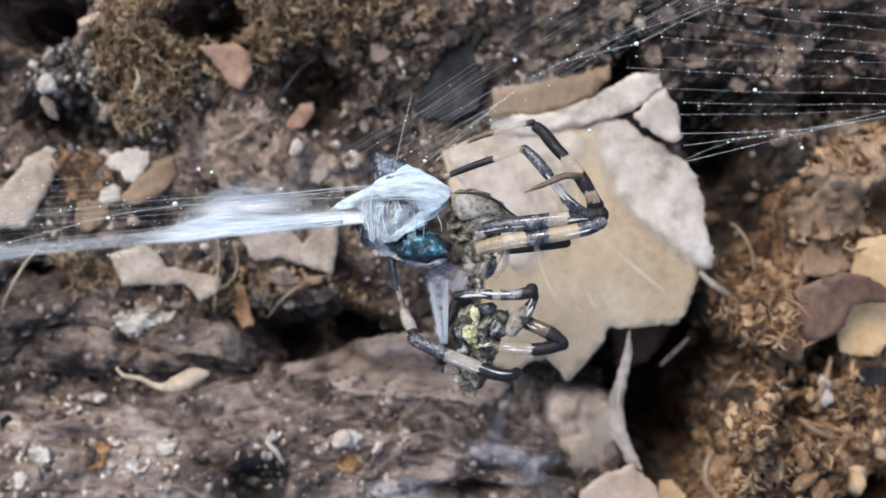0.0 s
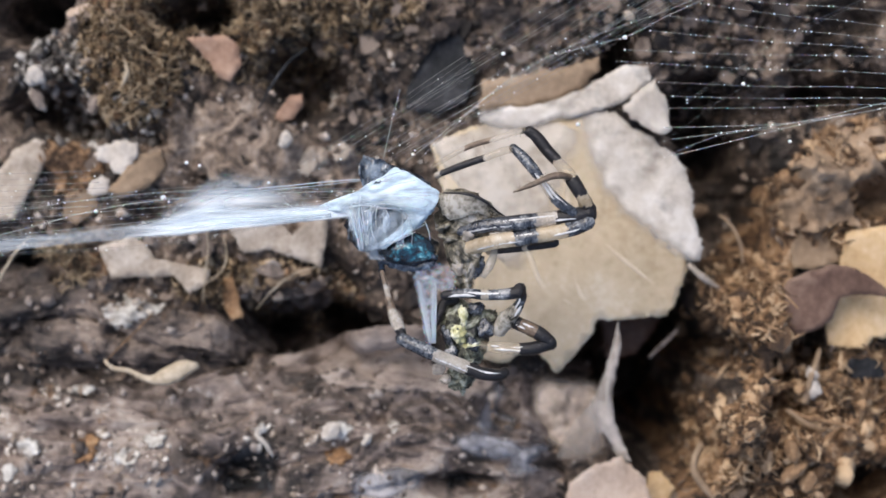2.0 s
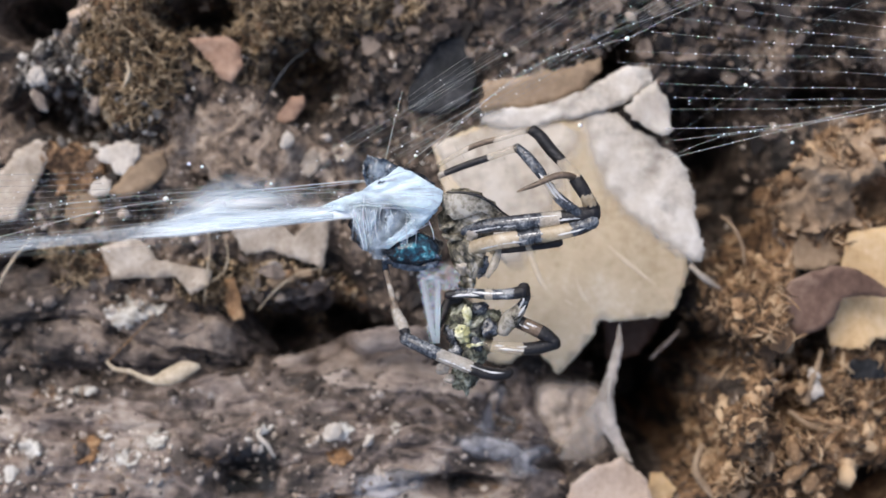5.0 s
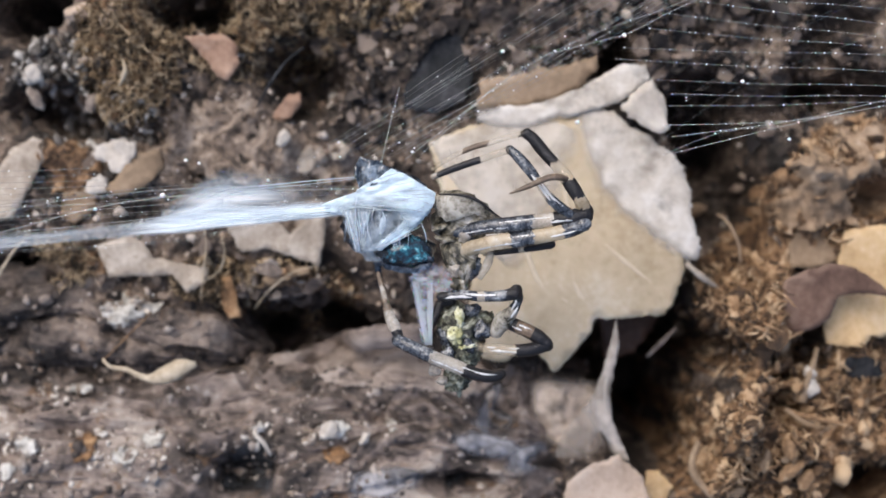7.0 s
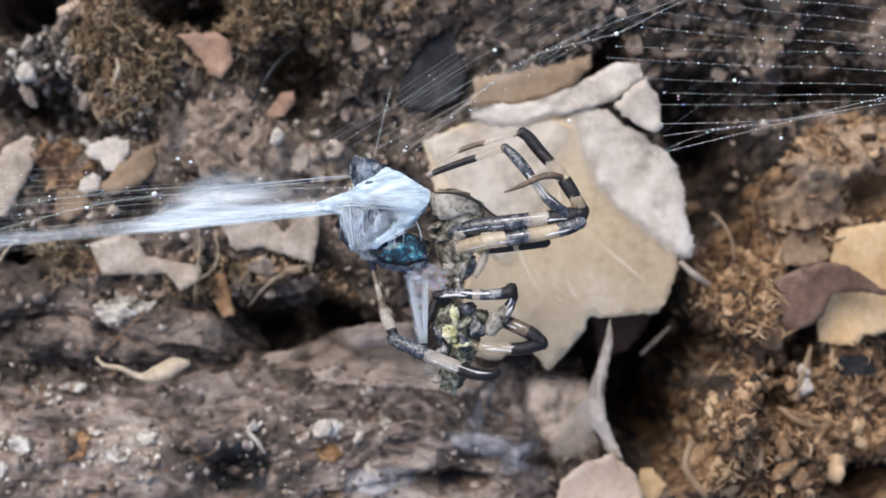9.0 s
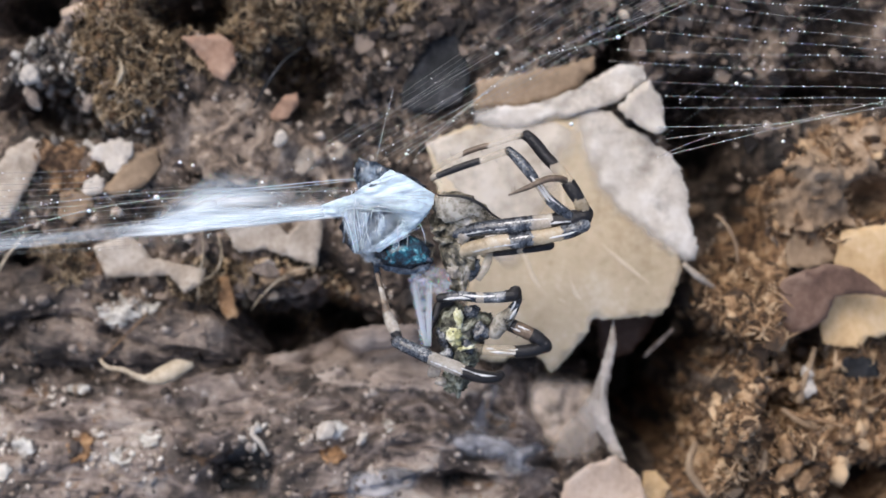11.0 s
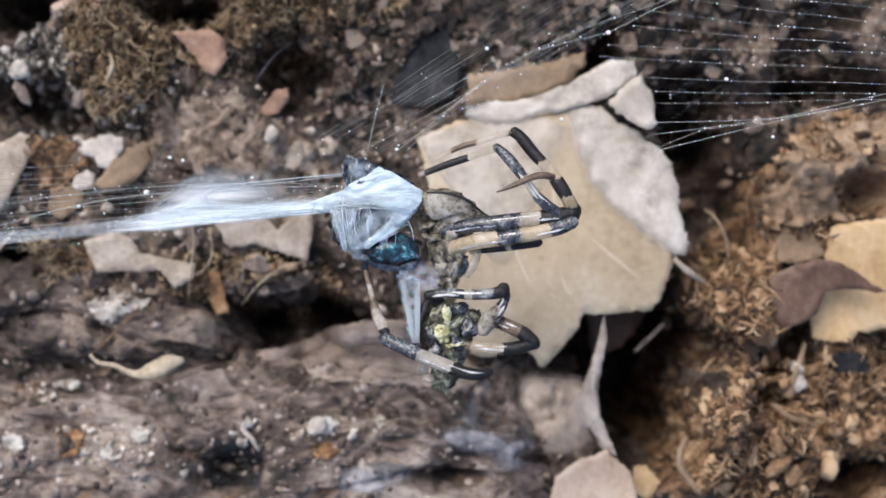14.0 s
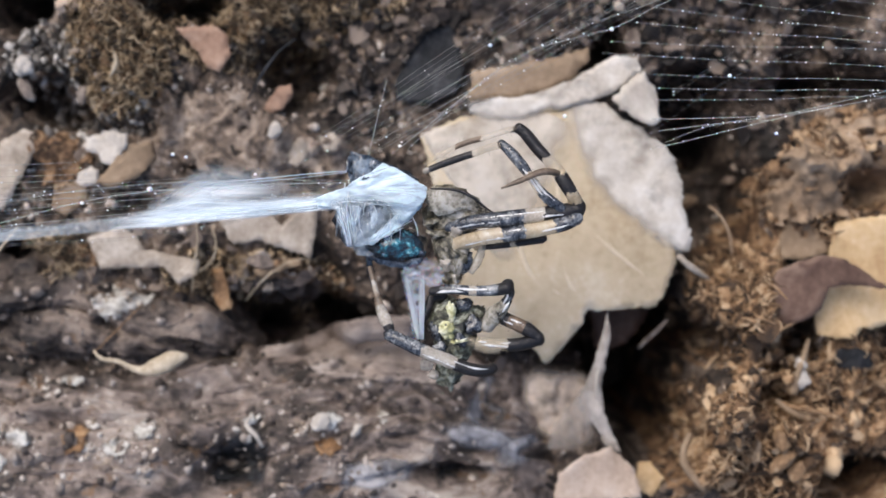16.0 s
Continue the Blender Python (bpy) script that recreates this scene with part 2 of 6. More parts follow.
LEGDARK = surface("leg_black", [(0.3, (0.010, 0.009, 0.010)), (0.6, (0.020, 0.018, 0.019)), (0.85, (0.06, 0.056, 0.06))], scale=900, fine=4000, rough=0.34, bump=0.4, spec=0.45)
LEGGREY = surface("leg_dark_mottled", [(0.3, (0.014, 0.016, 0.022)), (0.5, (0.045, 0.052, 0.066)), (0.64, (0.12, 0.13, 0.145)), (0.8, (0.30, 0.31, 0.32))], scale=800, fine=4000, rough=0.22, bump=0.4, spec=0.8, contrast=1.7, depth=0.0003)
LEGAMBER = surface("leg_amber", [(0.25, (0.42, 0.32, 0.19)), (0.5, (0.62, 0.50, 0.335)), (0.8, (0.74, 0.65, 0.50))], scale=500, fine=2500, rough=0.22, bump=0.3, spec=0.7, spots=(900, 0.60, 0.72, (0.10, 0.08, 0.065)), clear=0.42)
LEGCLEAR = surface("leg_clear", [(0.25, (0.36, 0.28, 0.17)), (0.5, (0.58, 0.48, 0.34)), (0.8, (0.74, 0.67, 0.55))], scale=500, fine=2500, rough=0.2, bump=0.3, spec=0.7, clear=0.76)
LEGPALE = surface("leg_pale", [(0.25, (0.40, 0.345, 0.28)), (0.5, (0.60, 0.54, 0.46)), (0.8, (0.78, 0.75, 0.70))], scale=700, fine=3500, rough=0.22, bump=0.3, spec=0.7, clear=0.42)
CLEARPALE = surface("clear_pale_skin", [(0.25, (0.40, 0.35, 0.28)), (0.5, (0.60, 0.55, 0.47)), (0.8, (0.80, 0.78, 0.73))], scale=700, fine=3000, rough=0.25, bump=0.5, spec=0.7, clear=0.5)
LEGBROWN = surface("leg_brown", [(0.25, (0.07, 0.05, 0.035)), (0.5, (0.15, 0.105, 0.07)), (0.8, (0.28, 0.21, 0.15))], scale=900, fine=3500, rough=0.35, bump=0.3, spec=0.6)
# white that stands for the glints of light along the legs
LEGGLINT = surface("leg_white_streak", [(0.25, (0.5, 0.5, 0.5)), (0.5, (0.68, 0.68, 0.68)), (0.8, (0.8, 0.8, 0.8))], scale=900, fine=3500, rough=0.2, bump=0.2, spec=0.8)
CARAPACE = surface("mottled_carapace", [(0.28, (0.016, 0.015, 0.010)), (0.40, (0.075, 0.066, 0.042)), (0.52, (0.20, 0.178, 0.125)), (0.66, (0.40, 0.37, 0.31)), (0.80, (0.64, 0.62, 0.58))],
                   scale=420, fine=1700, rough=0.3, bump=0.8, spec=0.6, warp=1.2, contrast=1.7, depth=0.0006)
HEADPLATE = surface("pale_head_plate", [(0.25, (0.09, 0.08, 0.055)), (0.42, (0.27, 0.245, 0.195)), (0.55, (0.44, 0.41, 0.345)), (0.75, (0.62, 0.59, 0.53))], scale=450, fine=2000, rough=0.3, bump=0.6, spec=0.6, contrast=2.2, clear=0.35)
ABDOMEN = surface("olive_abdomen", [(0.30, (0.012, 0.013, 0.010)), (0.45, (0.055, 0.056, 0.036)), (0.58, (0.15, 0.155, 0.11)), (0.7, (0.30, 0.315, 0.25)), (0.85, (0.52, 0.54, 0.47))],
                  scale=480, fine=2000, rough=0.32, bump=0.8, spec=0.6, warp=1.2, contrast=1.8, depth=0.0006)
YELLOW = surface("yellow_mark", [(0.3, (0.34, 0.33, 0.15)), (0.5, (0.62, 0.61, 0.36)), (0.7, (0.80, 0.80, 0.66))], scale=600, fine=2500, rough=0.4, bump=0.5, contrast=1.5)
# dark metallic blue; the brightest stops paint teal highlights into the colour
FLYBLUE = surface("fly_metallic_blue", [(0.34, (0.007, 0.012, 0.020)), (0.54, (0.014, 0.028, 0.044)), (0.68, (0.018, 0.075, 0.11)), (0.79, (0.05, 0.24, 0.31)), (0.90, (0.33, 0.64, 0.70))],
                  scale=300, fine=2000, rough=0.2, bump=0.6, spec=0.9, contrast=1.9, depth=0.0005)
FLYDARK = surface("fly_dark", [(0.3, (0.008, 0.012, 0.020)), (0.5, (0.03, 0.04, 0.058)), (0.64, (0.11, 0.14, 0.18)), (0.8, (0.30, 0.36, 0.43))], scale=420, fine=1500, rough=0.2, bump=0.25, spec=0.8, contrast=1.6)
SILK = silk("dense_white_silk", (0.57, 0.72, 0.82), 0.55, rough=0.3, patch=0.98, soft=0.0, stretch=(0.4, 1.0, 1), edge=0.34, fibre=(0.18, 1.0, 1))
CAPSILK = silk("silk_cap", (0.62, 0.75, 0.85), 1.0, rough=0.3, soft=0.0, stretch=(0.25, 1.0, 1), fibre=(0.18, 1.0, 1), wild=0.35)
VEIL = silk("thin_silk_veil", (0.60, 0.72, 0.84), 0.01, patch=0.18, soft=0.0, stretch=(1.0, 0.6, 1), edge=0.42, width=0.22)
SHRED = silk("silk_shreds", (0.66, 0.77, 0.88), 0.02, rough=0.3, patch=0.30, soft=0.0, stretch=(0.9, 0.9, 1), edge=0.36, width=0.25)
FOLD = silk("silk_folds", (0.64, 0.75, 0.86), 0.15, rough=0.25, patch=0.55, soft=0.0, stretch=(1.0, 0.5, 1), edge=0.44, width=0.2)
STRAND = silk("silk_strands", (0.80, 0.86, 0.95), 0.5)
RIBBONSILK = silk("ribbon_silk", (0.82, 0.85, 0.92), 0.32)
BANDSILK = silk("band_silk", (0.84, 0.94, 1.0), 0.26, soft=0.0)
THREAD = silk("web_thread", (0.88, 0.84, 0.80), 0.26, rough=0.2)
BANDFILM = silk("swathing_silk_film", (0.80, 0.90, 0.98), 1.0, soft=0.0, stretch=(0.07, 1.0, 1), fibre=(0.05, 0.8, 1), wild=0.45)
BODYFILM = silk("silk_film_over_fly", (0.66, 0.78, 0.90), 1.0, soft=0.0, stretch=(1.0, 0.25, 1), fibre=(1.0, 0.2, 1), wild=0.9)
FLUFF = silk("loose_fluff", (0.80, 0.89, 0.97), 0.13)
GAUZE = silk("silk_gauze", (0.62, 0.65, 0.75), 0.06, patch=0.32)
DROP = silk("glue_drop", (0.95, 0.95, 0.95), 0.85, rough=0.05)


# ---- small tools ----
def fbm(x, y, size, octaves=4, seed=0, gain=0.5):
    """Smooth noise of about -1 to 1 over the plan, with bumps of that size in millimetres."""
    total, amp, norm = np.zeros(np.shape(x)), 1.0, 0.0
    for o in range(octaves):
        u, v = np.asarray(x, float) / size * 2 ** o + 17.3 * o, np.asarray(y, float) / size * 2 ** o + 9.1 * o
        i, j = np.floor(u), np.floor(v)
        fu, fv = u - i, v - j
        fu, fv = fu * fu * (3 - 2 * fu), fv * fv * (3 - 2 * fv)

        def cell(a, b):
            k = np.sin(a * 127.1 + b * 311.7 + (seed + o * 7) * 74.7) * 43758.5453
            return (k - np.floor(k)) * 2 - 1
        total = total + amp * ((cell(i, j) * (1 - fu) + cell(i + 1, j) * fu) * (1 - fv) + (cell(i, j + 1) * (1 - fu) + cell(i + 1, j + 1) * fu) * fv)
        norm += amp
        amp *= gain
    return total / norm


def within(x, y, ring):
    """Which of the points lie inside the outline."""
    hit = np.zeros(np.shape(x), bool)
    for (ax, ay), (bx, by) in zip(ring, ring[1:] + ring[:1]):
        if ay != by:
            hit ^= ((ay > y) != (by > y)) & (x < (bx - ax) * (y - ay) / (by - ay) + ax)
    return hit


def put(name, bm, mats, base=(0, 0, 0), smooth=True):
    """A mesh object whose plan millimetres become metres about its base."""
    me = bpy.data.meshes.new(name)
    for v in bm.verts:
        v.co = (v.co - Vector(base)) * MM
    bm.to_mesh(me)
    bm.free()
    for m in mats if isinstance(mats, (list, tuple)) else [mats]:
        me.materials.append(m)
    if smooth:
        me.polygons.foreach_set("use_smooth", [True] * len(me.polygons))
    ob = new(name, me)
    ob.location = Vector(base) * MM
    return ob


def part(name, bm, mats, parent, label="", smooth=True, base=None):
    """A mesh in plan millimetres as a part of a thing that stands unturned in the plan."""
    origin = Vector(parent.get("at", (0, 0, 0)))
    ob = put(name, bm, mats, origin if base is None else base, smooth)
    ob.parent = parent
    ob.location = (0, 0, 0) if base is None else (Vector(base) - origin) * MM
    ob["at"] = tuple(origin if base is None else base)
    return tagged(ob, label)


def empty(name, base, label, category, group=""):
    ob = new(name)
    ob.empty_display_size = 0.002
    ob.location = Vector(base) * MM
    ob["at"] = tuple(base)
    return tagged(ob, label, category, group)


def curve_through(points, step=0.5):
    """Points along a smooth curve through the given ones, with the share of the way at each."""
    p = [Vector(a) for a in points]
    p = [2 * p[0] - p[1]] + p + [2 * p[-1] - p[-2]]
    out = []
    for i in range(1, len(p) - 2):
        n = max(2, int((p[i + 1] - p[i]).length / step))
        for k in range(n):
            t = k / n
            out.append(0.5 * (2 * p[i] + (p[i + 1] - p[i - 1]) * t + (2 * p[i - 1] - 5 * p[i] + 4 * p[i + 1] - p[i + 2]) * t * t
                              + (3 * p[i] - 3 * p[i + 1] + p[i + 2] - p[i - 1]) * t ** 3))
    out.append(p[-2])
    length = [0.0]
    for a, b in zip(out, out[1:]):
        length.append(length[-1] + (b - a).length)
    return out, [q / max(length[-1], 1e-6) for q in length]


def tube(bm, points, radii, sides=8, bands=((1.0, 0),), step=0.5, rough=0.0, flat=1.0, seed=0):
    """A tapered tube along a curve. radii: from end to end; bands: (share of the way, material) one after another."""
    pts, share = curve_through(points, step)
    rnd = random.Random(seed)
    turn = [rnd.uniform(0, 6.28) for _ in range(3)]
    rings, side = [], None
    for i, (c, s) in enumerate(zip(pts, share)):
        d = (pts[min(i + 1, len(pts) - 1)] - pts[max(i - 1, 0)]).normalized()
        if side is None:
            side = d.cross(Vector((0, 0, 1)))
            if side.length < 0.1:
                side = Vector((1, 0, 0))
        side = (side - d * side.dot(d)).normalized()
        up = side.cross(d)
        q = s * (len(radii) - 1)
        k = min(int(q), len(radii) - 2)
        r = radii[k] + (radii[k + 1] - radii[k]) * (q - k)
        ring = []
        for j in range(sides):
            a = 2 * math.pi * j / sides
            rr = r * (1 + rough * (rnd.random() - 0.5))
            ring.append(bm.verts.new(c + side * math.cos(a) * rr + up * math.sin(a) * rr * flat))
        rings.append(ring)
    for i in range(len(rings) - 1):
        mid = (share[i] + share[i + 1]) / 2
        for j in range(sides):
            a = 2 * math.pi * j / sides
            wob = mid + (0.012 * math.sin(a + turn[0]) + 0.010 * math.sin(3 * a + turn[1]) + 0.006 * math.sin(7 * a + 60 * mid + turn[2]) if len(bands) > 1 else 0)
            mi = next((m for e, m in bands if wob <= e), bands[-1][1])
            f = bm.faces.new((rings[i][j], rings[i][(j + 1) % sides], rings[i + 1][(j + 1) % sides], rings[i + 1][j]))
            f.material_index = mi
    for ring, mi in ((rings[0], bands[0][1]), (rings[-1], bands[-1][1])):
        f = bm.faces.new(ring if ring is rings[-1] else ring[::-1])
        f.material_index = mi
    return bm


def lump(bm, centre, size, turn=(0, 0, 0), detail=3, rough=0.15, grain=1.5, seed=0, mat=0):
    """An uneven rounded body; size: its half-axes."""
    made = bmesh.ops.create_icosphere(bm, subdivisions=detail, radius=1)["verts"]
    e = Euler([radians(a) for a in turn]).to_matrix()
    for v in made:
        n = noise.fractal(v.co * grain + Vector((seed * 3.1, seed * 1.7, seed)), 0.6, 2.0, 4)
        q = v.co * (1 + rough * n)
        v.co = e @ Vector((q.x * size[0], q.y * size[1], q.z * size[2])) + Vector(centre)
    for f in {f for v in made for f in v.link_faces}:
        f.material_index = mat
    return made


def sheet(outline, height, spacing=1.2, jag=0.25, thick=0.3, seed=0):
    """A thin solid sheet with a ragged outline; height(x, y) is its upper side."""
    rnd = random.Random(seed)
    ring = []
    n = len(outline)
    for i in range(n):
        a, b = Vector(outline[i]), Vector(outline[(i + 1) % n])
        steps = max(1, int((b - a).length / (spacing * 0.6)))
        for k in range(steps):
            w = jag * (0.3 if k == 0 else 1.0)
            ring.append(a.lerp(b, k / steps) + Vector((rnd.uniform(-w, w), rnd.uniform(-w, w))))
    xs, ys = [p.x for p in ring], [p.y for p in ring]
    m = len(ring)
    gx, gy = np.meshgrid(np.arange(min(xs), max(xs), spacing), np.arange(min(ys), max(ys), spacing))
    rng = np.random.default_rng(seed)
    gx, gy = (g.ravel() + rng.uniform(-0.3, 0.3, g.size) * spacing for g in (gx, gy))
    ok = within(gx, gy, [(p.x, p.y) for p in ring])
    gx, gy = gx[ok], gy[ok]
    clear = np.hypot(gx[:, None] - np.array(xs)[None], gy[:, None] - np.array(ys)[None]).min(1) > spacing * 0.4 if len(gx) else ok[:0]
    inner = [Vector((float(a), float(b))) for a, b in zip(gx[clear], gy[clear])]
    verts, _, faces, *_ = geometry.delaunay_2d_cdt(ring + inner, [(i, (i + 1) % m) for i in range(m)], [list(range(m))], 1, 1e-5)
    bm = bmesh.new()
    z = height(np.array([v.x for v in verts]), np.array([v.y for v in verts]))
    top = [bm.verts.new((v.x, v.y, float(h))) for v, h in zip(verts, z)]
    low = [bm.verts.new((v.x, v.y, float(h) - thick)) for v, h in zip(verts, z)]
    edge = {}
    for f in faces:
        a, b, c = f
        if (verts[b] - verts[a]).cross(verts[c] - verts[a]) < 0:
            a, b, c = a, c, b
        bm.faces.new((top[a], top[b], top[c]))
        bm.faces.new((low[a], low[c], low[b]))
        for e in ((a, b), (b, c), (c, a)):
            edge[e] = True
    for a, b in edge:
        if (b, a) not in edge:
            bm.faces.new((top[a], low[a], low[b], top[b]))
    return bm


def covering(ob, cover):
    """Gives each point of a skin or film how closely it covers; cover(x, y) in plan millimetres."""
    me, at = ob.data, ob.get("at", (0, 0, 0))
    co = np.empty(len(me.vertices) * 3)
    me.vertices.foreach_get("co", co)
    co = co.reshape(-1, 3) / MM + np.array(at)
    me.attributes.new("cover", "FLOAT", "POINT").data.foreach_set("value", np.clip(cover(co[:, 0], co[:, 1]), 0, 1).astype(np.float32))
    return ob


def away(x, y, line):
    """How far the points lie from a line through the given points."""
    best = np.full(np.shape(x), 1e9)
    for (ax, ay), (bx, by) in zip(line, line[1:]):
        k = np.clip(((x - ax) * (bx - ax) + (y - ay) * (by - ay)) / ((bx - ax) ** 2 + (by - ay) ** 2), 0, 1)
        best = np.minimum(best, np.hypot(x - ax - k * (bx - ax), y - ay - k * (by - ay)))
    return best


def smooth_step(v, lo, hi):
    q = np.clip((v - lo) / (hi - lo), 0, 1)
    return q * q * (3 - 2 * q)


def film_strip(rows, height, across, step=0.45, seed=0):
    """A thin film along rows of (x, upper y, lower y). Gives its bmesh and its cover at each point."""
    rows = sorted(rows)
    x0, up, low = (np.array(q) for q in zip(*rows))
    xs = np.arange(x0[0], x0[-1], step)
    v = np.linspace(0, 1, across)
    ease = np.ones(7) / 7
    pad = lambda q: np.convolve(np.concatenate([[q[0]] * 3, q, [q[-1]] * 3]), ease, "valid")
    a, b = pad(np.interp(xs, x0, low)), pad(np.interp(xs, x0, up))
    X = np.repeat(xs[:, None], across, 1)
    Y = a[:, None] + (b - a)[:, None] * v[None] + 0.12 * fbm(X, X * 0 + seed, 3.0, 3, seed)
    Z = height(X, Y)
    bm = bmesh.new()
    g = [[bm.verts.new((float(X[i, j]), float(Y[i, j]), float(Z[i, j]))) for j in range(across)] for i in range(len(xs))]
    for i in range(len(xs) - 1):
        for j in range(across - 1):
            bm.faces.new((g[i][j], g[i + 1][j], g[i + 1][j + 1], g[i][j + 1]))
    return bm, X.ravel(), np.repeat(v[None], len(xs), 0).ravel()


def film_part(name, rows, height, cover, mats, parent, label, across=15, seed=0):
    """A film as a part of a thing; cover(x, v) with v from the lower edge to the upper."""
    bm, x, v = film_strip(rows, height, across, 0.45, seed)
    ob = part(name, bm, mats, parent, label)
    ob.data.attributes.new("cover", "FLOAT", "POINT").data.foreach_set("value", np.clip(cover(x, v), 0, 1).astype(np.float32))
    return ob


# ---- the ground: one sheet of dark soil with hollows ----
# hollows: centre x, y, half-widths, depth
HOLLOWS = [(*(-13.6, -12.2), 9.8, 3.4, 11), (*(-20.64, -10.46), 4, 4, 8), (*(27.7, -19.8), 6.0, 8.8, 36), (*(36.8, 4.6), 4.8, 8.4, 16), (*(19.37, -12.56), 5.5, 4.5, 16), (*(-29.2, 28.6), 3.9, 2.4, 13), (*(-46.8, 16.0), 5.8, 2.5, 11), (*(-16.3, 20.5), 4.8, 3.8, 11), (*(-50.2, 28.6), 4.8, 2.9, 14), (*(22.6, 23.6), 2.2, 3.5, 14), (*(35.0, 12.4), 4.4, 3.6, 12), (*(37.62, 26.74), 8, 3, 3), (*(49.5, 21.5), 4, 5, 7), (*(46.75, -12.56), 3.4, 2.0, 7)]
HOLLOWS += [(*(-8.8, -11.0), 5.0, 3.2, 9), (*(53.5, 18.3), 6, 2.4, 9), (*(53.8, -30.0), 5.6, 3.0, 16), (*(41.27, -21.34), 3, 2, 8), (*(42.89, -16.78), 3, 1.0, 8), (*(-49.42, -3.44), 5, 2.4, 8), (*(-24.85, -11.16), 4.5, 3, 6), (*(54.6, 6.0), 4, 2.2, 8), (*(33.4, -12.9), 4.4, 3.8, 22), (*(32.8, 17.8), 5, 2.8, 14), (*(44.64, 16.6), 7, 3, 4), (*(52, 28.15), 4, 2, 5), (*(31.0, -25.2), 3.5, 3.2, 22), (*(33.2, -6.3), 2.4, 4.4, 12)]
# rises of soil: centre, half-widths, height
RISES = [(*(35.3, -21.6), 2.6, 3.2, 14), (*(-36.8, 22.5), 6.5, 8, 5), (*(-23.44, 8.49), 12, 6, 3), (*(45.34, 7.79), 7, 4, 4), (*(43.24, -25.20), 13, 9, 5), (*(38.68, -8.35), 6, 6, 6), (*(37.62, -16.78), 4, 4, 4), (*(-51.52, 4.28), 8, 8, 2)]


# flat litter on the soil: outline, material, label, lift
CHIPS = []
CHIPS.append(([(-30.0, 24.8), (-25.1, 25.1), (-23.7, 23.9), (-23.4, 21.5), (-24.8, 19.5), (-26.2, 20.1), (-27.5, 22.2)], PINKCHIP, "pinkish brown triangular leaf chip on moss", 2.0))
CHIPS.append(([(-19.0, 16.4), (-17.6, 18.1), (-16.2, 18.3), (-16.0, 17.1), (-17.3, 15.3), (-18.7, 14.8), (-19.5, 15.2)], PINKCHIP, "small orange-brown leaf chip in a dark hollow", 0.5))
CHIPS.append(([(-53.8, 7.7), (-51.0, 11.5), (-48.6, 12.8), (-47.4, 12.4), (-47.3, 10.1), (-48.9, 6.6), (-51.0, 2.8), (-53.4, 2.8), (-55.5, 2.8), (-56.2, 5.6)], GREYCHIP, "long pale beige leaf fragment with a brown streak", 0.6))
CHIPS.append(([(-40.8, 11.6), (-38.4, 12.4), (-35.8, 12.1), (-35.8, 10.7), (-37.3, 8.2), (-38.6, 8.4), (-39.3, 9.7), (-40.8, 10.0)], WHITECHIP, "whitish angular chip of dry leaf", 1.2))
CHIPS.append(([(-41.8, 7.3), (-40.3, 8.2), (-39.3, 7.7), (-39.5, 6.1), (-41.0, 5.6), (-42.0, 6.1)], WHITECHIP, "small whitish crumb beside a chip", 1.0))
CHIPS.append(([(-37.8, 8.3), (-35.7, 10.8), (-32.9, 11.2), (-32.5, 9.1), (-34.6, 6.7), (-37.8, 5.5), (-39.5, 6.2)], TANLEAF, "flat dull tan fragment of dry leaf", 0.5))
CHIPS.append(([(-41.0, -0.6), (-36.9, 0.8), (-35.1, -0.3), (-34.1, -2.0), (-30.6, -2.6), (-27.3, -3.2), (-27.6, -5.1), (-29.8, -6.3), (-31.7, -4.1), (-35.5, -4.2), (-39.6, -4.4)], GREYCHIP, "large grey-beige flat leaf fragment by the bark", 1.0))
CHIPS.append(([(-25.6, 3.3), (-19.9, 3.5), (-18.3, 2.0), (-17.3, 0.8), (-16.1, 2.3), (-15.3, 3.6), (-12.8, 3.4), (-13.2, 0.1), (-13.8, -3.0), (-16.8, -2.0), (-19.9, -0.9), (-23.2, -1.4), (-24.7, 1.2)], GREYCHIP, "pale beige folded leaf fragment with dark holes", 1.0))
CHIPS.append(([(-26.0, -4.4), (-24.7, -4.1), (-23.9, -6.9), (-23.5, -9.3), (-24.9, -9.6), (-25.8, -7.6)], RUST, "rusty brown bark chip standing on edge", 1.2))
CHIPS.append(([(-20.8, -4.6), (-19.3, -3.6), (-17.2, -3.2), (-15.1, -3.0), (-14.8, -3.9), (-16.9, -4.4), (-18.6, -5.0), (-20.0, -5.5)], TANLEAF, "dull tan scrap of leaf at a dark hollow", 1.0))
CHIPS.append(([(-45.1, 5.9), (-41.7, 7.0), (-41.0, 4.2), (-43.8, 2.1), (-45.5, 3.2)], TANLEAF, "dull tan crumbled leaf piece", 0.4))
CHIPS.append(([(41.69, -5), (42.78, -4.12), (44.36, -3.37), (46.54, -2.76), (48.32, -2.69), (50.31, -3.23), (51.68, -4.05), (53.4, -5.28), (55.25, -6.51), (53.74, -6.51), (51.69, -6.24), (49.63, -6.3), (48.33, -6.51), (47.99, -7.67), (47.38, -9.03), (45.53, -10.25), (43.69, -11), (42.45, -10.59), (41.91, -9.57), (41.56, -7.18)], BROWNLEAF, "dull purplish brown leathery leaf", 4.6))
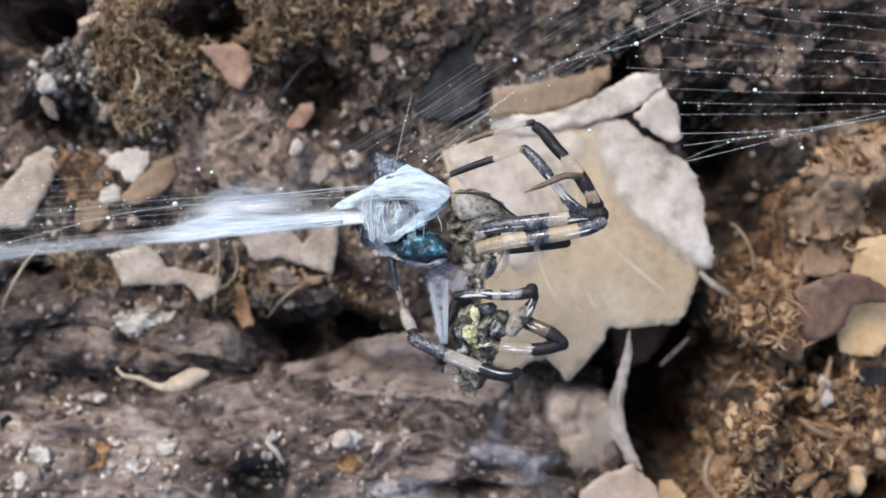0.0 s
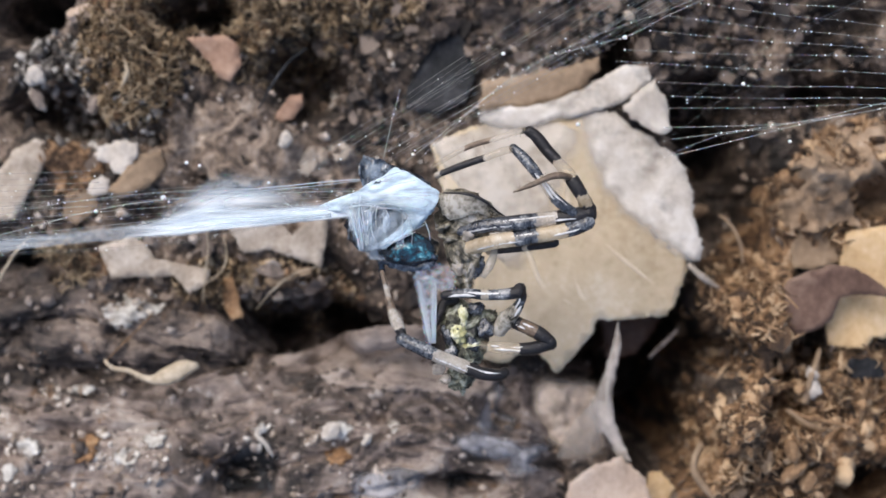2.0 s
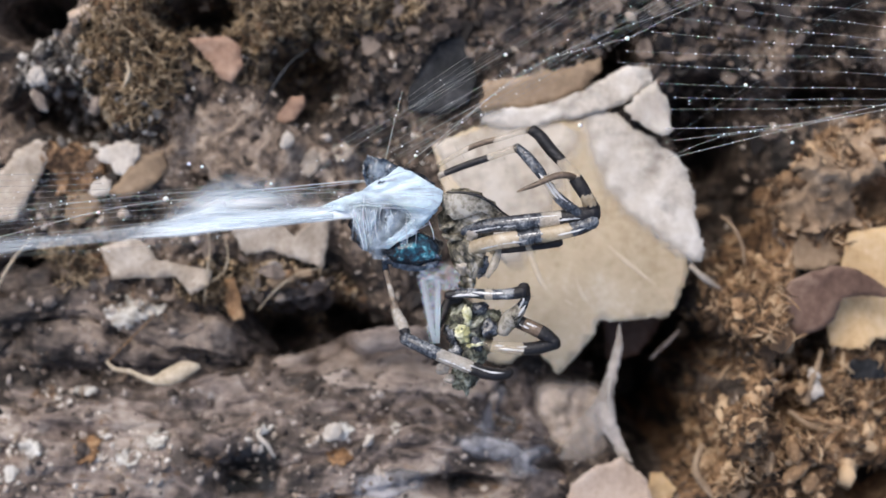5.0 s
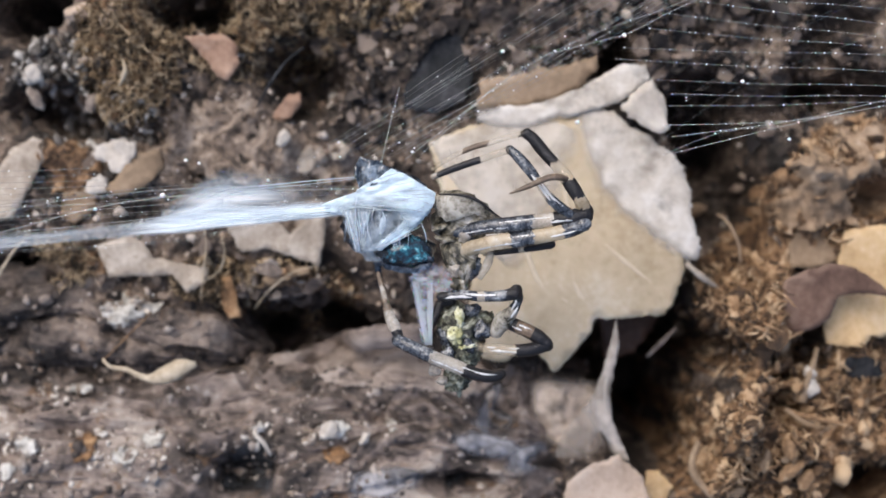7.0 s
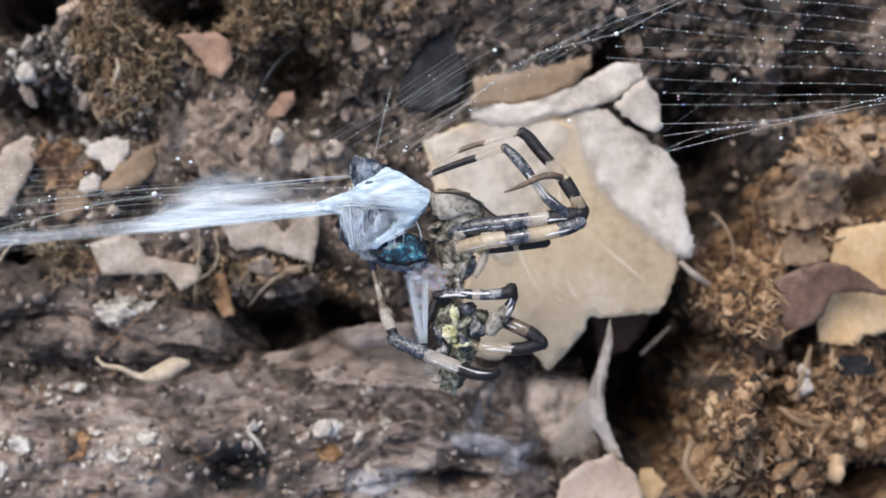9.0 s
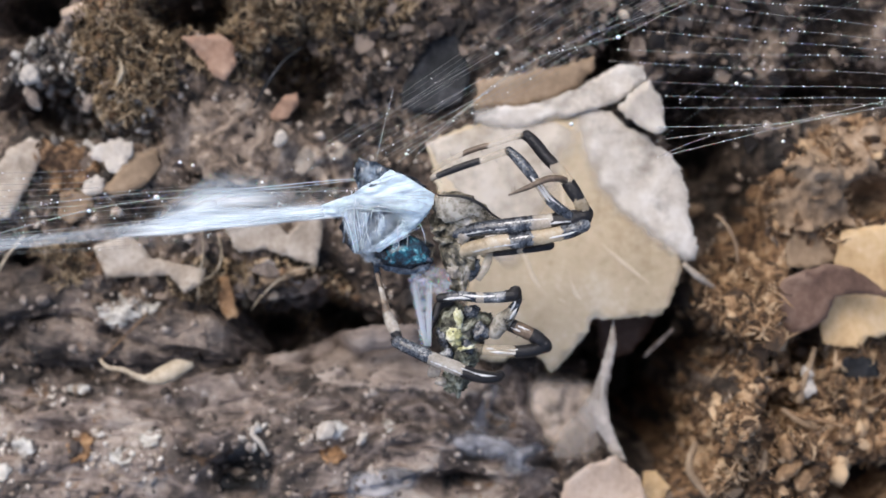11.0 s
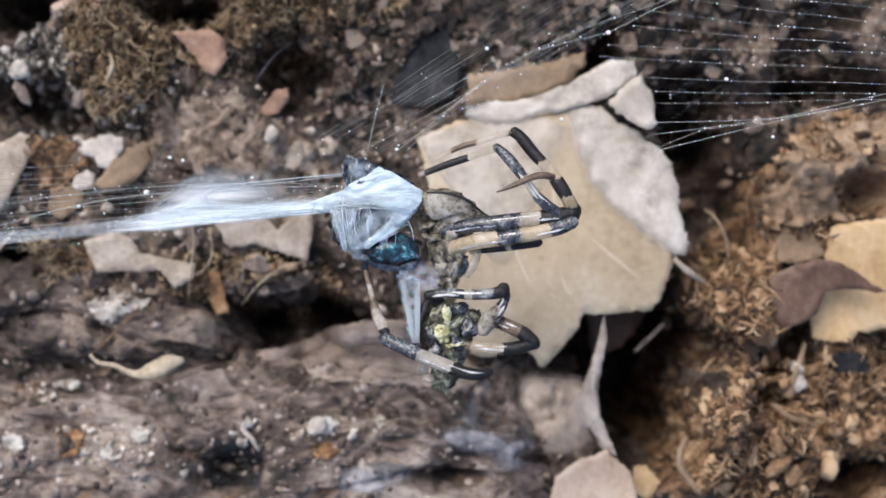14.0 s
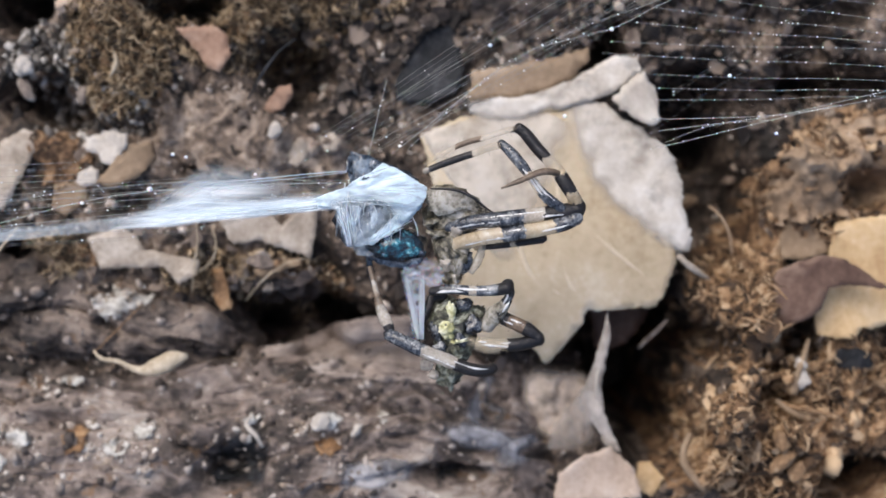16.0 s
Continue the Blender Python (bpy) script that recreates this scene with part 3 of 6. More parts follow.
CHIPS.append(([(50.04, 1.34), (53.34, 1.89), (56.58, 2.3), (60.58, 2.71), (60.62, -11.84), (56.34, -11.08), (54.41, -11.69), (53.31, -11.42), (52.62, -12.72), (50.28, -12.86), (47.93, -12.37), (47.58, -9.63), (47.79, -8.05), (48.61, -6.41), (49.22, -3.46), (49.56, -0.72)], ORANGELEAF, "light orange-beige torn dry leaf", 3.0))
CHIPS.append(([(43.69, -3.06), (43.41, -0.72), (44.65, 1.69), (46.44, 4.1), (47.55, 3.28), (47.42, 1.35), (49.22, -0.58), (49.64, -2.1), (48.12, -2.79), (46.04, -3.34)], TANLEAF, "dull tan curled scrap of leaf", 1.2))
CHIPS.append(([(16.3, -28.9), (19.1, -26.8), (22.5, -25.6), (25.3, -28.2), (26.3, -31.7), (15.6, -32.4)], PALEPINK, "soft pinkish beige leaf at the log's end", 4.5))
CHIPS.append(([(22.51, -7.07), (30.98, -7.07), (30.28, -10.59), (29.85, -11.65), (27.25, -14.89), (25.2, -15.52), (23.08, -15.51), (22.66, -11.99)], BROWNLEAF, "dark brown leaf deep under the large leaf", -1.5))
CHIPS.append(([(26.3, -28.2), (28.0, -28.1), (29.7, -30.3), (28.0, -32.4), (26.0, -31.0)], ORANGELEAF, "small pale orange leaf tip", 1.5))
CHIPS.append(([(-3.4, 16.3), (-3.2, 19.4), (-1.3, 22.7), (0.4, 25.1), (3.5, 26.2), (4.4, 23.9), (5.1, 20.1), (4.0, 17.2), (0.4, 15.9)], SLATE, "dark blue-grey bark flake", -0.9))
CHIPS.append(([(49.9, -14.6), (51.9, -13.6), (54.7, -14.4), (55.0, -16.3), (52.6, -17.0), (50.6, -16.2)], SLATE, "dark blue-grey flake among rootlets", 2.5))
CHIPS.append(([(-16.8, 10.8), (-14.8, 11.8), (-14.1, 9.7), (-15.5, 8.0), (-16.8, 8.7)], GREYCHIP, "small grey-white crumb of leaf", 0.5))
CHIPS.append(([(-12.7, 11.8), (-11.0, 12.4), (-10.1, 11.5), (-10.6, 10.1), (-12.1, 9.9)], GREYCHIP, "small pale green-grey crumb", 0.5))

# clods and crusts of soil: outline, label
CLODS = []
CLODS.append(([(-31.5, 15.7), (-27.7, 17.4), (-23.9, 15.7), (-21.8, 14.8), (-16.6, 14.0), (-12.8, 10.8), (-12.5, 7.7), (-16.9, 6.7), (-21.8, 7.1), (-25.3, 6.7), (-30.1, 8.3), (-32.3, 11.2), (-31.9, 14.0)], "grey-tan crust of crumbly soil"))
CLODS.append(([(-13.8, 11.5), (-11.4, 12.4), (-9.2, 11.2), (-9.3, 8.5), (-11.0, 6.7), (-13.5, 7.1)], "small pinkish grey crust of soil"))
CLODS.append(([(5.3, 29.2), (10.8, 29.9), (18.5, 29.2), (19.2, 26.4), (13.6, 24.0), (8.1, 24.4), (5.3, 26.4)], "flat grey-brown crumbly bark piece"))
CLODS.append(([(11.76, -17.32), (13.69, -16.28), (16.81, -16.63), (19.93, -16.91), (21.32, -17.88), (21.46, -20.45), (21.7, -23.2), (22.3, -25.6), (20.0, -27.2), (16.6, -26.6), (13, -24.38), (11.83, -21.81)], "dusty pale greyish crumbled clod by the hollow"))


def ground_height(x, y):
    x, y = np.asarray(x, float), np.asarray(y, float)
    wx, wy = x + 3.0 * fbm(x, y, 7, 4, 41, 0.6), y + 3.0 * fbm(x, y, 7, 4, 42, 0.6)
    h = 2.4 * fbm(x, y, 14, 3, 1) + 2.6 * fbm(wx, wy, 4.2, 4, 2) + 1.5 * np.abs(fbm(wx, wy, 2.2, 3, 3)) - 1.4 * np.clip(fbm(x, y, 1.9, 2, 4) - 0.25, 0, 1)
    for cx, cy, rx, ry, deep in HOLLOWS:
        q = ((wx - cx) / rx) ** 2 + ((wy - cy) / ry) ** 2
        h = h - 1.2 * deep * np.exp(-q ** 2.2 * 0.8)
    for cx, cy, rx, ry, tall in RISES:
        h = h + tall * np.exp(-(((wx - cx) / rx) ** 2 + ((wy - cy) / ry) ** 2))
    far = np.clip((np.hypot(x / 75, y / 50) - 1.0) / 1.5, 0, 1)
    return h * (1 - 0.6 * far)


def level(outline):
    xs, ys = np.array([p[0] for p in outline]), np.array([p[1] for p in outline])
    cx, cy = xs.mean(), ys.mean()
    pts = [(cx + (a - cx) * k, cy + (b - cy) * k) for a, b in outline for k in (0.2, 0.6, 0.95)]
    return float(np.percentile(ground_height(np.array([p[0] for p in pts]), np.array([p[1] for p in pts])), 85))


def spread(lo, hi, step, reach):
    mid = np.arange(lo, hi + step, step)
    out = [1.0]
    while out[-1] < reach:
        out.append(out[-1] * 1.5)
    out = np.array(out)
    return np.concatenate([lo - out[::-1], mid, hi + out])


def build_ground():
    gx, gy = spread(-66, 66, 0.33, 40000), spread(-42, 42, 0.33, 40000)
    X, Y = np.meshgrid(gx, gy)
    Z = ground_height(X, Y)
    for ring, _, _, lift in CHIPS:
        Z = np.where(within(X, Y, ring), np.minimum(Z, level(ring) + lift - 0.9), Z)
    me = bpy.data.meshes.new("ground")
    nx, ny = len(gx), len(gy)
    idx = np.arange(nx * ny).reshape(ny, nx)
    quads = np.stack([idx[:-1, :-1], idx[:-1, 1:], idx[1:, 1:], idx[1:, :-1]], -1).reshape(-1, 4)
    me.from_pydata((np.stack([X, Y, Z], -1).reshape(-1, 3) * MM).tolist(), [], quads.tolist())
    me.materials.append(SOIL)
    me.polygons.foreach_set("use_smooth", [True] * len(me.polygons))
    tagged(new("ground", me), "dark crumbly forest soil with deep black hollows", "ground", kind="structure")


build_ground()


# ---- rotten log and bark ----
def build_log(name, path, radius, squash, mats, label, grain, seed, ends=0.35, pits=()):
    """A lying piece of rotten wood with grain along it and a broken end."""
    pts, share = curve_through(path, 0.4)
    bm = bmesh.new()
    sides = int(radius * 17)
    rings = []
    for i, (c, s) in enumerate(zip(pts, share)):
        a = np.linspace(0, 2 * math.pi, sides, endpoint=False)
        taper = min(1.0, 0.25 + (1 - s) / 0.10 * ends * 2.2)
        arc = a * radius
        x = np.full(sides, c.x)
        wob = arc + 1.2 * fbm(x, arc, 7, 3, seed + 8)
        crack = np.clip(1 - np.abs(fbm(x * 0.22, wob, 4.5, 3, seed + 3)) / 0.10, 0, 1)
        r = radius * taper + 1.3 * fbm(x, arc, 15, 3, seed) + grain * (1.5 * fbm(x * 0.3, wob, 3.0, 4, seed + 1) - 1.9 * crack
            + 1.7 * fbm(x * 0.8, arc, 3.2, 4, seed + 2) - 1.8 * np.clip(fbm(x * 0.7, arc, 5.5, 3, seed + 4) - 0.3, 0, 1))
        for px, py, rx, ry, deep in pits:
            r = r - deep * np.where(np.sin(a) > 0, np.exp(-(((c.x - px) / rx) ** 2 + ((c.y + np.cos(a) * r - py) / ry) ** 2) ** 1.5), 0)
        off = 3.0 * fbm(np.array([c.x]), np.array([0.0]), 12, 2, seed + 5)[0]
        rings.append([bm.verts.new((c.x + 0.5 * math.sin(7 * q) * (1 if s > 0.9 else 0), c.y + off * 0.4 + math.cos(q) * rr, c.z + math.sin(q) * rr * squash)) for q, rr in zip(a, r)])
    for p, q in zip(rings, rings[1:]):
        for j in range(sides):
            bm.faces.new((p[j], q[j], q[(j + 1) % sides], p[(j + 1) % sides]))
    bm.faces.new(rings[0])
    bm.faces.new(rings[-1][::-1])
    bmesh.ops.recalc_face_normals(bm, faces=bm.faces)
    return tagged(put(name, bm, mats, path[0]), label, "log")


build_log("rotten_log", [(-94.63, -28.67, -9), (-57.48, -29.62, -8), (-35.29, -29.82, -7), (-17.79, -29.46, -7), (-4.67, -27.05, -7), (7.00, -28.37, -7), (22.43, -30.72, -8)], 14.5, 0.95, LOGWOOD,
          "weathered grey-brown rotten log with pale lichen specks", 0.8, 11,
          pits=((*(-23.09, -28.36), 3.8, 3.2, 7), (*(3.58, -29.55), 4.5, 1.6, 5), (*(-5.90, -21.34), 5, 0.8, 2), (*(8.14, -19.58), 2.5, 3, 4), (*(-44.50, -22.74), 6, 0.9, 2)))
build_log("bark_strip", [(-94.13, -11.66, -8), (-56.56, -10.39, -5), (-41.90, -9.61, -4), (-27.70, -11.47, -5), (-20.82, -14.59, -8)], 6.8, 1.0, BARK,
          "dark damp strip of bark beside the rotten log", 1.3, 23)


# ---- dry leaves and fragments ----
def leaf_thing(name, outline, mats, label, category="leaf", z=None, lift=0.3, tilt=(0, 0), wave=0.8, curl=0.0, thick=0.35, jag=0.25, spacing=1.0, seed=0, group=""):
    cx, cy = sum(p[0] for p in outline) / len(outline), sum(p[1] for p in outline) / len(outline)
    size = max(math.hypot(p[0] - cx, p[1] - cy) for p in outline)
    z0 = level(outline) + lift if z is None else z

    def height(x, y):
        d = np.hypot(x - cx, y - cy) / size
        return z0 + tilt[0] * (x - cx) + tilt[1] * (y - cy) + wave * fbm(x, y, max(3.0, size * 0.7), 3, seed) + curl * d ** 2 + 0.12 * fbm(x, y, 1.3, 2, seed + 9)
    bm = sheet(outline, height, spacing, jag, thick, seed)
    return tagged(put(name, bm, mats, (cx, cy, z0)), label, category, group)


# the large dry leaf under the spider, with its peeling pale skin
BLADE = [(-0.3, 11.7), (3.1, 13.6), (7.9, 14.9), (11.9, 14.7), (17.4, 15.5), (22.8, 14.7), (27.5, 9.6), (29.9, 1.4), (30.6, -3.3), (29.4, -6.7), (28.2, -8.8), (23.5, -9.2), (19.7, -9.4), (18.9, -11.3), (16.6, -14.0), (14.9, -15.9), (13.6, -14.3), (12.2, -13.0), (10.2, -13.6), (8.4, -14.6), (6.2, -14.1), (4.8, -11.8), (4.4, -8.5), (4.8, -4.0), (4.0, 0.1), (1.1, 6.2)]
def blade_height(x, y):
    return 6.0 + 0.9 * fbm(x, y, 16, 3, 3) - 1.2 * (((x - 17) / 18) ** 2 + ((y + 1) / 16) ** 2) + 0.10 * fbm(x, y, 1.6, 2, 4)


big_leaf = tagged(put("dry_leaf", sheet(BLADE, blade_height, 1.0, 0.22, 0.5, 3), LEAF, (17, -1, 6)), "large torn beige dry leaf with a peeling pale skin", "leaf")
big_leaf["at"] = tuple(Vector(big_leaf.location) / MM)
SKIN = [(17.3, 15.4), (19.5, 16.2), (22.0, 15.8), (24.5, 13.6), (26.7, 12.4), (29.0, 10.8), (30.5, 8.9), (31.3, 6.1), (31.5, 2.7), (32.5, -0.6), (32.1, -2.2), (31.0, -2.6), (28.2, -1.4), (24.5, 1.1), (21.7, 3.3), (19.5, 6.4), (18.1, 10.0), (17.2, 13.1)]
PEEL = [(16.9, 15.5), (17.4, 13), (18.3, 9.8), (19.8, 6.4), (22, 3.4), (25, 1), (28.2, -1.5), (31, -2.8)]
covering(part("peeling_skin", sheet(SKIN, lambda x, y: blade_height(x, y) + 0.22 + 0.35 * (0.5 + fbm(x, y, 6, 3, 5)) * np.clip((x - 19) / 8, 0, 1) + 0.12 * fbm(x, y, 1.4, 2, 6), 0.8, 0.25, 0.4, 5), SKINLEAF, big_leaf, "pale greyish white peeling leaf skin"), lambda x, y: smooth_step(away(x, y, PEEL), 0.05, 2.2))
FADED = [(-0.26, 12.17), (3.26, 13.13), (7.33, 14.56), (11.07, 14.9), (14.81, 14.57), (18.34, 13.21), (18.62, 11.52), (16.85, 8.8), (16.51, 6.08), (14.81, 2.69), (12.77, -0.71), (11.07, -3.43), (9.38, -3.43), (7.34, -1.39), (3.94, 5.4), (1.23, 9.13)]
FADE = [(18.34, 13.89), (18.75, 11.52), (16.98, 8.8), (16.51, 6.08), (14.95, 2.69), (12.77, -0.71), (11.07, -3.77), (8.7, -4.1)]
covering(part("faded_skin", sheet(FADED, lambda x, y: blade_height(x, y) + 0.14, 0.7, 0.12, 0.2, 15), FADEDLEAF, big_leaf, "faded whitish patch of leaf skin"), lambda x, y: 0.9 * smooth_step(away(x, y, FADE), 0.0, 3.2))
RIBS = [((15.5, 13), (17.2, -5), (19.5, -9)), ((8, 8), (13, -5), (18.8, -9)), ((18, 2), (24, -3), (28, -6))]
for (ax, ay), (bx, by), (cx, cy) in RIBS:
    xs, ys = np.array([ax, (ax + bx) / 2, bx, (bx + cx) / 2, cx]), np.array([ay, (ay + by) / 2, by, (by + cy) / 2, cy])
    line = list(zip(xs, ys, blade_height(xs, ys) - 0.03))
    part("leaf_vein", tube(bmesh.new(), line, [0.15, 0.32, 0.12], 8, step=1.0, flat=0.18), FADEDVEIN, big_leaf)
STRIP = [(5.2, 16.0), (7.8, 16.4), (11.8, 16.5), (15.0, 17.4), (18.5, 18.8), (20.9, 20.3), (23.2, 21.4), (25.9, 21.3), (26.3, 19.5), (24.5, 18.0), (22.7, 16.8), (19.7, 15.9), (17.2, 15.2), (14.5, 14.7), (11.8, 13.7), (8.1, 13.6), (5.5, 14.4)]
strip = tagged(put("leaf_strip", sheet(STRIP, lambda x, y: np.maximum(blade_height(x, y), 4.6) + 0.10 + 0.35 * fbm(x, y, 6, 3, 7) * np.clip((x - 9) / 8, 0, 1) + 0.06 * np.clip(x - 14, 0, 20), 0.8, 0.14, 0.12, 7), SKINLEAF, (14, 15, 6)),
       "narrow curled pale grey strip of dry leaf", "leaf", "dry leaf fragments")
strip["at"] = (14, 15, 6)
covering(strip, lambda x, y: smooth_step(away(x, y, [(15.5, 14.9), (11.8, 13.5), (8.1, 13.4), (5.2, 14.2), (5.0, 16.0), (7.8, 16.5)]), 0.0, 1.3))
leaf_thing("leaf_fragment", [(26.4, 19.5), (27.6, 17.6), (28.2, 15.8), (28.5, 13.5), (27.2, 12.8), (25.2, 13.8), (22.7, 15.8), (22.7, 16.4), (24.5, 17.9)], PALELEAF,
           "pale whitish broken piece of dry leaf", z=7.0, wave=0.5, seed=8, group="dry leaf fragments")
leaf_thing("leaf_fragment", [(5.6, 16.1), (6.0, 19.9), (8.9, 19.9), (12.4, 20.7), (16.1, 21.4), (20.1, 22.6), (20.2, 21.1), (18.2, 18.8), (15.4, 17.5), (12.0, 16.4), (7.9, 16.1)], TANLEAF,
           "thin brownish translucent piece of dry leaf", z=4.3, wave=0.5, seed=9, thick=0.2, group="dry leaf fragments")

for i, (ring, m, text, lift) in enumerate(CHIPS):
    leaf_thing("leaf_fragment", ring, m, text, lift=lift, wave=0.7, curl=0.5, thick=0.45, jag=0.14, spacing=0.8, seed=30 + i, group="dry leaf fragments",
               tilt=(0.05 * math.sin(i * 2.3), 0.06 * math.cos(i * 1.7)))


# ---- scattered litter ----
def scatter(n, zones, seed):
    rng = np.random.default_rng(seed)
    w = np.array([z[4] for z in zones], float)
    pick = rng.choice(len(zones), n, p=w / w.sum())
    r, a = np.sqrt(rng.random(n)), rng.random(n) * 2 * math.pi
    zz = np.array([z[:4] for z in zones])[pick]
    x, y = zz[:, 0] + zz[:, 2] * r * np.cos(a), zz[:, 1] + zz[:, 3] * r * np.sin(a)
    free = ground_height(x, y) > -17
    for ring in [q[0] for q in CHIPS + CLODS]:
        free &= ~within(x, y, ring)
    return x[free], y[free], rng


def many(name, verts, faces, place, turn, size, mats, label, category, smooth=True):
    """One mesh of many small pieces: each the given piece, turned, sized and placed."""
    n, k = len(place), verts.shape[-2]
    e = [Euler(t).to_matrix() for t in turn]
    rot = np.array([[list(row) for row in m] for m in e])
    base = verts if verts.ndim == 3 else np.repeat(verts[None], n, 0)
    v = np.einsum("nij,nkj->nki", rot, base * size[:, None, :]) + place[:, None, :]
    f = (np.asarray(faces)[None] + (np.arange(n) * k)[:, None, None]).reshape(-1, np.asarray(faces).shape[1])
    me = bpy.data.meshes.new(name)
    me.from_pydata((v.reshape(-1, 3) * MM).tolist(), [], f.tolist())
    me.materials.append(mats)
    me.polygons.foreach_set("use_smooth", [smooth] * len(me.polygons))
    return tagged(new(name, me), label, category, kind="stuff")


def crumb_piece():
    bm = bmesh.new()
    bmesh.ops.create_icosphere(bm, subdivisions=1, radius=1)
    v = np.array([list(q.co) for q in bm.verts])
    f = np.array([[q.index for q in g.verts] for g in bm.faces])
    bm.free()
    return v, f


def crumbs(name, n, zones, seed, lo, hi, mats, label, sink=0.25, pile=0.0, category="soil"):
    x, y, rng = scatter(n, zones, seed)
    n = len(x)
    s = lo + (hi - lo) * rng.random(n) ** 3
    z = ground_height(x, y) + pile * np.clip(fbm(x, y, 5, 3, seed) + 0.3, 0, 1) * rng.random(n) + s * (0.5 - sink)
    v, f = crumb_piece()
    v = v[None] * (1 + 0.9 * (rng.random((n, len(v), 1)) - 0.5))
    size = s[:, None] * (0.4 + 0.9 * rng.random((n, 3))) * np.stack([1 + 1.1 * rng.random(n), np.ones(n), np.ones(n)], -1)
    many(name, v, f, np.stack([x, y, z], -1), rng.random((n, 3)) * 6.28, size, mats, label, category)


def fibres(name, n, zones, seed, lo, hi, thick, mats, label, pile, category="moss"):
    x, y, rng = scatter(n, zones, seed)
    n = len(x)
    sides, rings = 4, 5
    t = np.linspace(-1, 1, rings)
    bend, kink = rng.normal(0, 0.45, (n, 1)), rng.normal(0, 0.25, (n, 1))
    cy, cz = bend * (t ** 2 - 0.4)[None], kink * np.sin(3 * t)[None]
    length = lo + (hi - lo) * rng.random(n) ** 1.5
    width = thick * (0.5 + rng.random(n))
    a = np.arange(sides) * 2 * math.pi / sides
    taper = (1 - 0.7 * np.abs(t) ** 2)[None, :, None]
    px = np.repeat(np.repeat(t[None, :, None], n, 0), sides, 2)
    py = cy[:, :, None] + np.cos(a)[None, None] * taper * (width / length)[:, None, None]
    pz = cz[:, :, None] + np.sin(a)[None, None] * taper * (width / length)[:, None, None]
    v = np.stack([px, py, pz], -1).reshape(n, rings * sides, 3)
    f = [[i * sides + j, i * sides + (j + 1) % sides, (i + 1) * sides + (j + 1) % sides, (i + 1) * sides + j] for i in range(rings - 1) for j in range(sides)]
    turn = np.stack([rng.random(n) * 6.28, rng.normal(0, 0.5, n), rng.random(n) * 6.28], -1)
    tall = np.clip(fbm(x, y, 5.5, 3, seed) * 1.4 + 0.35, 0, 1)
    z = ground_height(x, y) + pile * tall * rng.random(n) ** 0.6 + 0.2
    many(name, v, f, np.stack([x, y, z], -1), turn, np.repeat(length[:, None] * 0.5, 3, 1), mats, label, category)


def flakes(name, n, zones, seed, lo, hi, mats, label, pile, category="litter"):
    x, y, rng = scatter(n, zones, seed)
    n = len(x)
    k = 7
    a = np.arange(k) * 2 * math.pi / k
    rad = 0.6 + 0.7 * rng.random((n, k))
    bow = rng.normal(0, 0.25, (n, 1))
    rim = np.stack([rad * np.cos(a), rad * np.sin(a), bow * (rad * np.cos(a)) ** 2], -1)
    mid = np.zeros((n, 1, 3))
    v = np.concatenate([rim + [0, 0, 0.1], mid + [0, 0, 0.1], rim - [0, 0, 0.1], mid - [0, 0, 0.1]], 1)
    f = [[j, (j + 1) % k, k] for j in range(k)] + [[k + 1 + (j + 1) % k, k + 1 + j, 2 * k + 1] for j in range(k)]
    f += [[j, k + 1 + j, (j + 1) % k] for j in range(k)] + [[(j + 1) % k, k + 1 + j, k + 1 + (j + 1) % k] for j in range(k)]
    s = lo + (hi - lo) * rng.random(n) ** 2.2
    turn = np.stack([rng.normal(0, 0.5, n), rng.normal(0, 0.5, n), rng.random(n) * 6.28], -1)
    z = ground_height(x, y) + pile * rng.random(n) + 0.1 * s
    many(name, v, f, np.stack([x, y, z], -1), turn, s[:, None] * (0.5 + 0.8 * rng.random((n, 3))), mats, label, category, False)


# cushions of dry moss and rotten wood, lumpy all over
def cushion(name, outline, mats, label, size, tall, seed, category="moss", lift=0.4, floor=-99.0, jag=0.8):
    cx, cy = sum(p[0] for p in outline) / len(outline), sum(p[1] for p in outline) / len(outline)

    def height(x, y):
        wx, wy = x + 1.0 * fbm(x, y, 3, 3, seed + 1), y + 1.0 * fbm(x, y, 3, 3, seed + 2)
        return np.maximum(ground_height(x, y), floor) + lift + tall * fbm(wx, wy, size, 4, seed, 0.6) + 0.8 * np.abs(fbm(wx, wy, size * 0.45, 3, seed + 3)) - 1.6 * np.clip(fbm(x, y, size * 0.6, 2, seed + 4) - 0.2, 0, 1)
    ob = tagged(put(name, sheet(outline, height, 0.5, jag, 2.5, seed), mats, (cx, cy, 0)), label, category)
    ob["at"] = (cx, cy, 0)
    return ob


cushion("moss_cushion", [(30.4, -35.8), (29.7, -28.2), (31.5, -22.0), (31.1, -17.9), (34.9, -13.7), (35.6, -8.2), (36.4, -2.7), (40.6, 1.4), (42.0, 7.6), (45.6, 11.8), (50.6, 14.2), (60.0, 15.4), (60.5, 1.4), (48.0, 0.1), (43.2, -5.5), (42.5, -11.0), (48.0, -13.7), (56.3, -12.4), (60.5, -13.7), (60.5, -35.8)], MOSSBED,
        "lumpy cushion of golden brown rootlets and rotten wood", 3.6, 3.4, 81)
cushion("rotten_wood", [(42.3, 1.5), (42.8, 7.6), (45.4, 11.0), (50.0, 13.6), (60.0, 15.0), (60.5, 3.0), (55.0, 2.6), (49.5, 2.2)], ROTWOOD, "soft beige-brown crumbling mound of rotten wood", 3.0, 1.9, 87, "wood", 3.2)
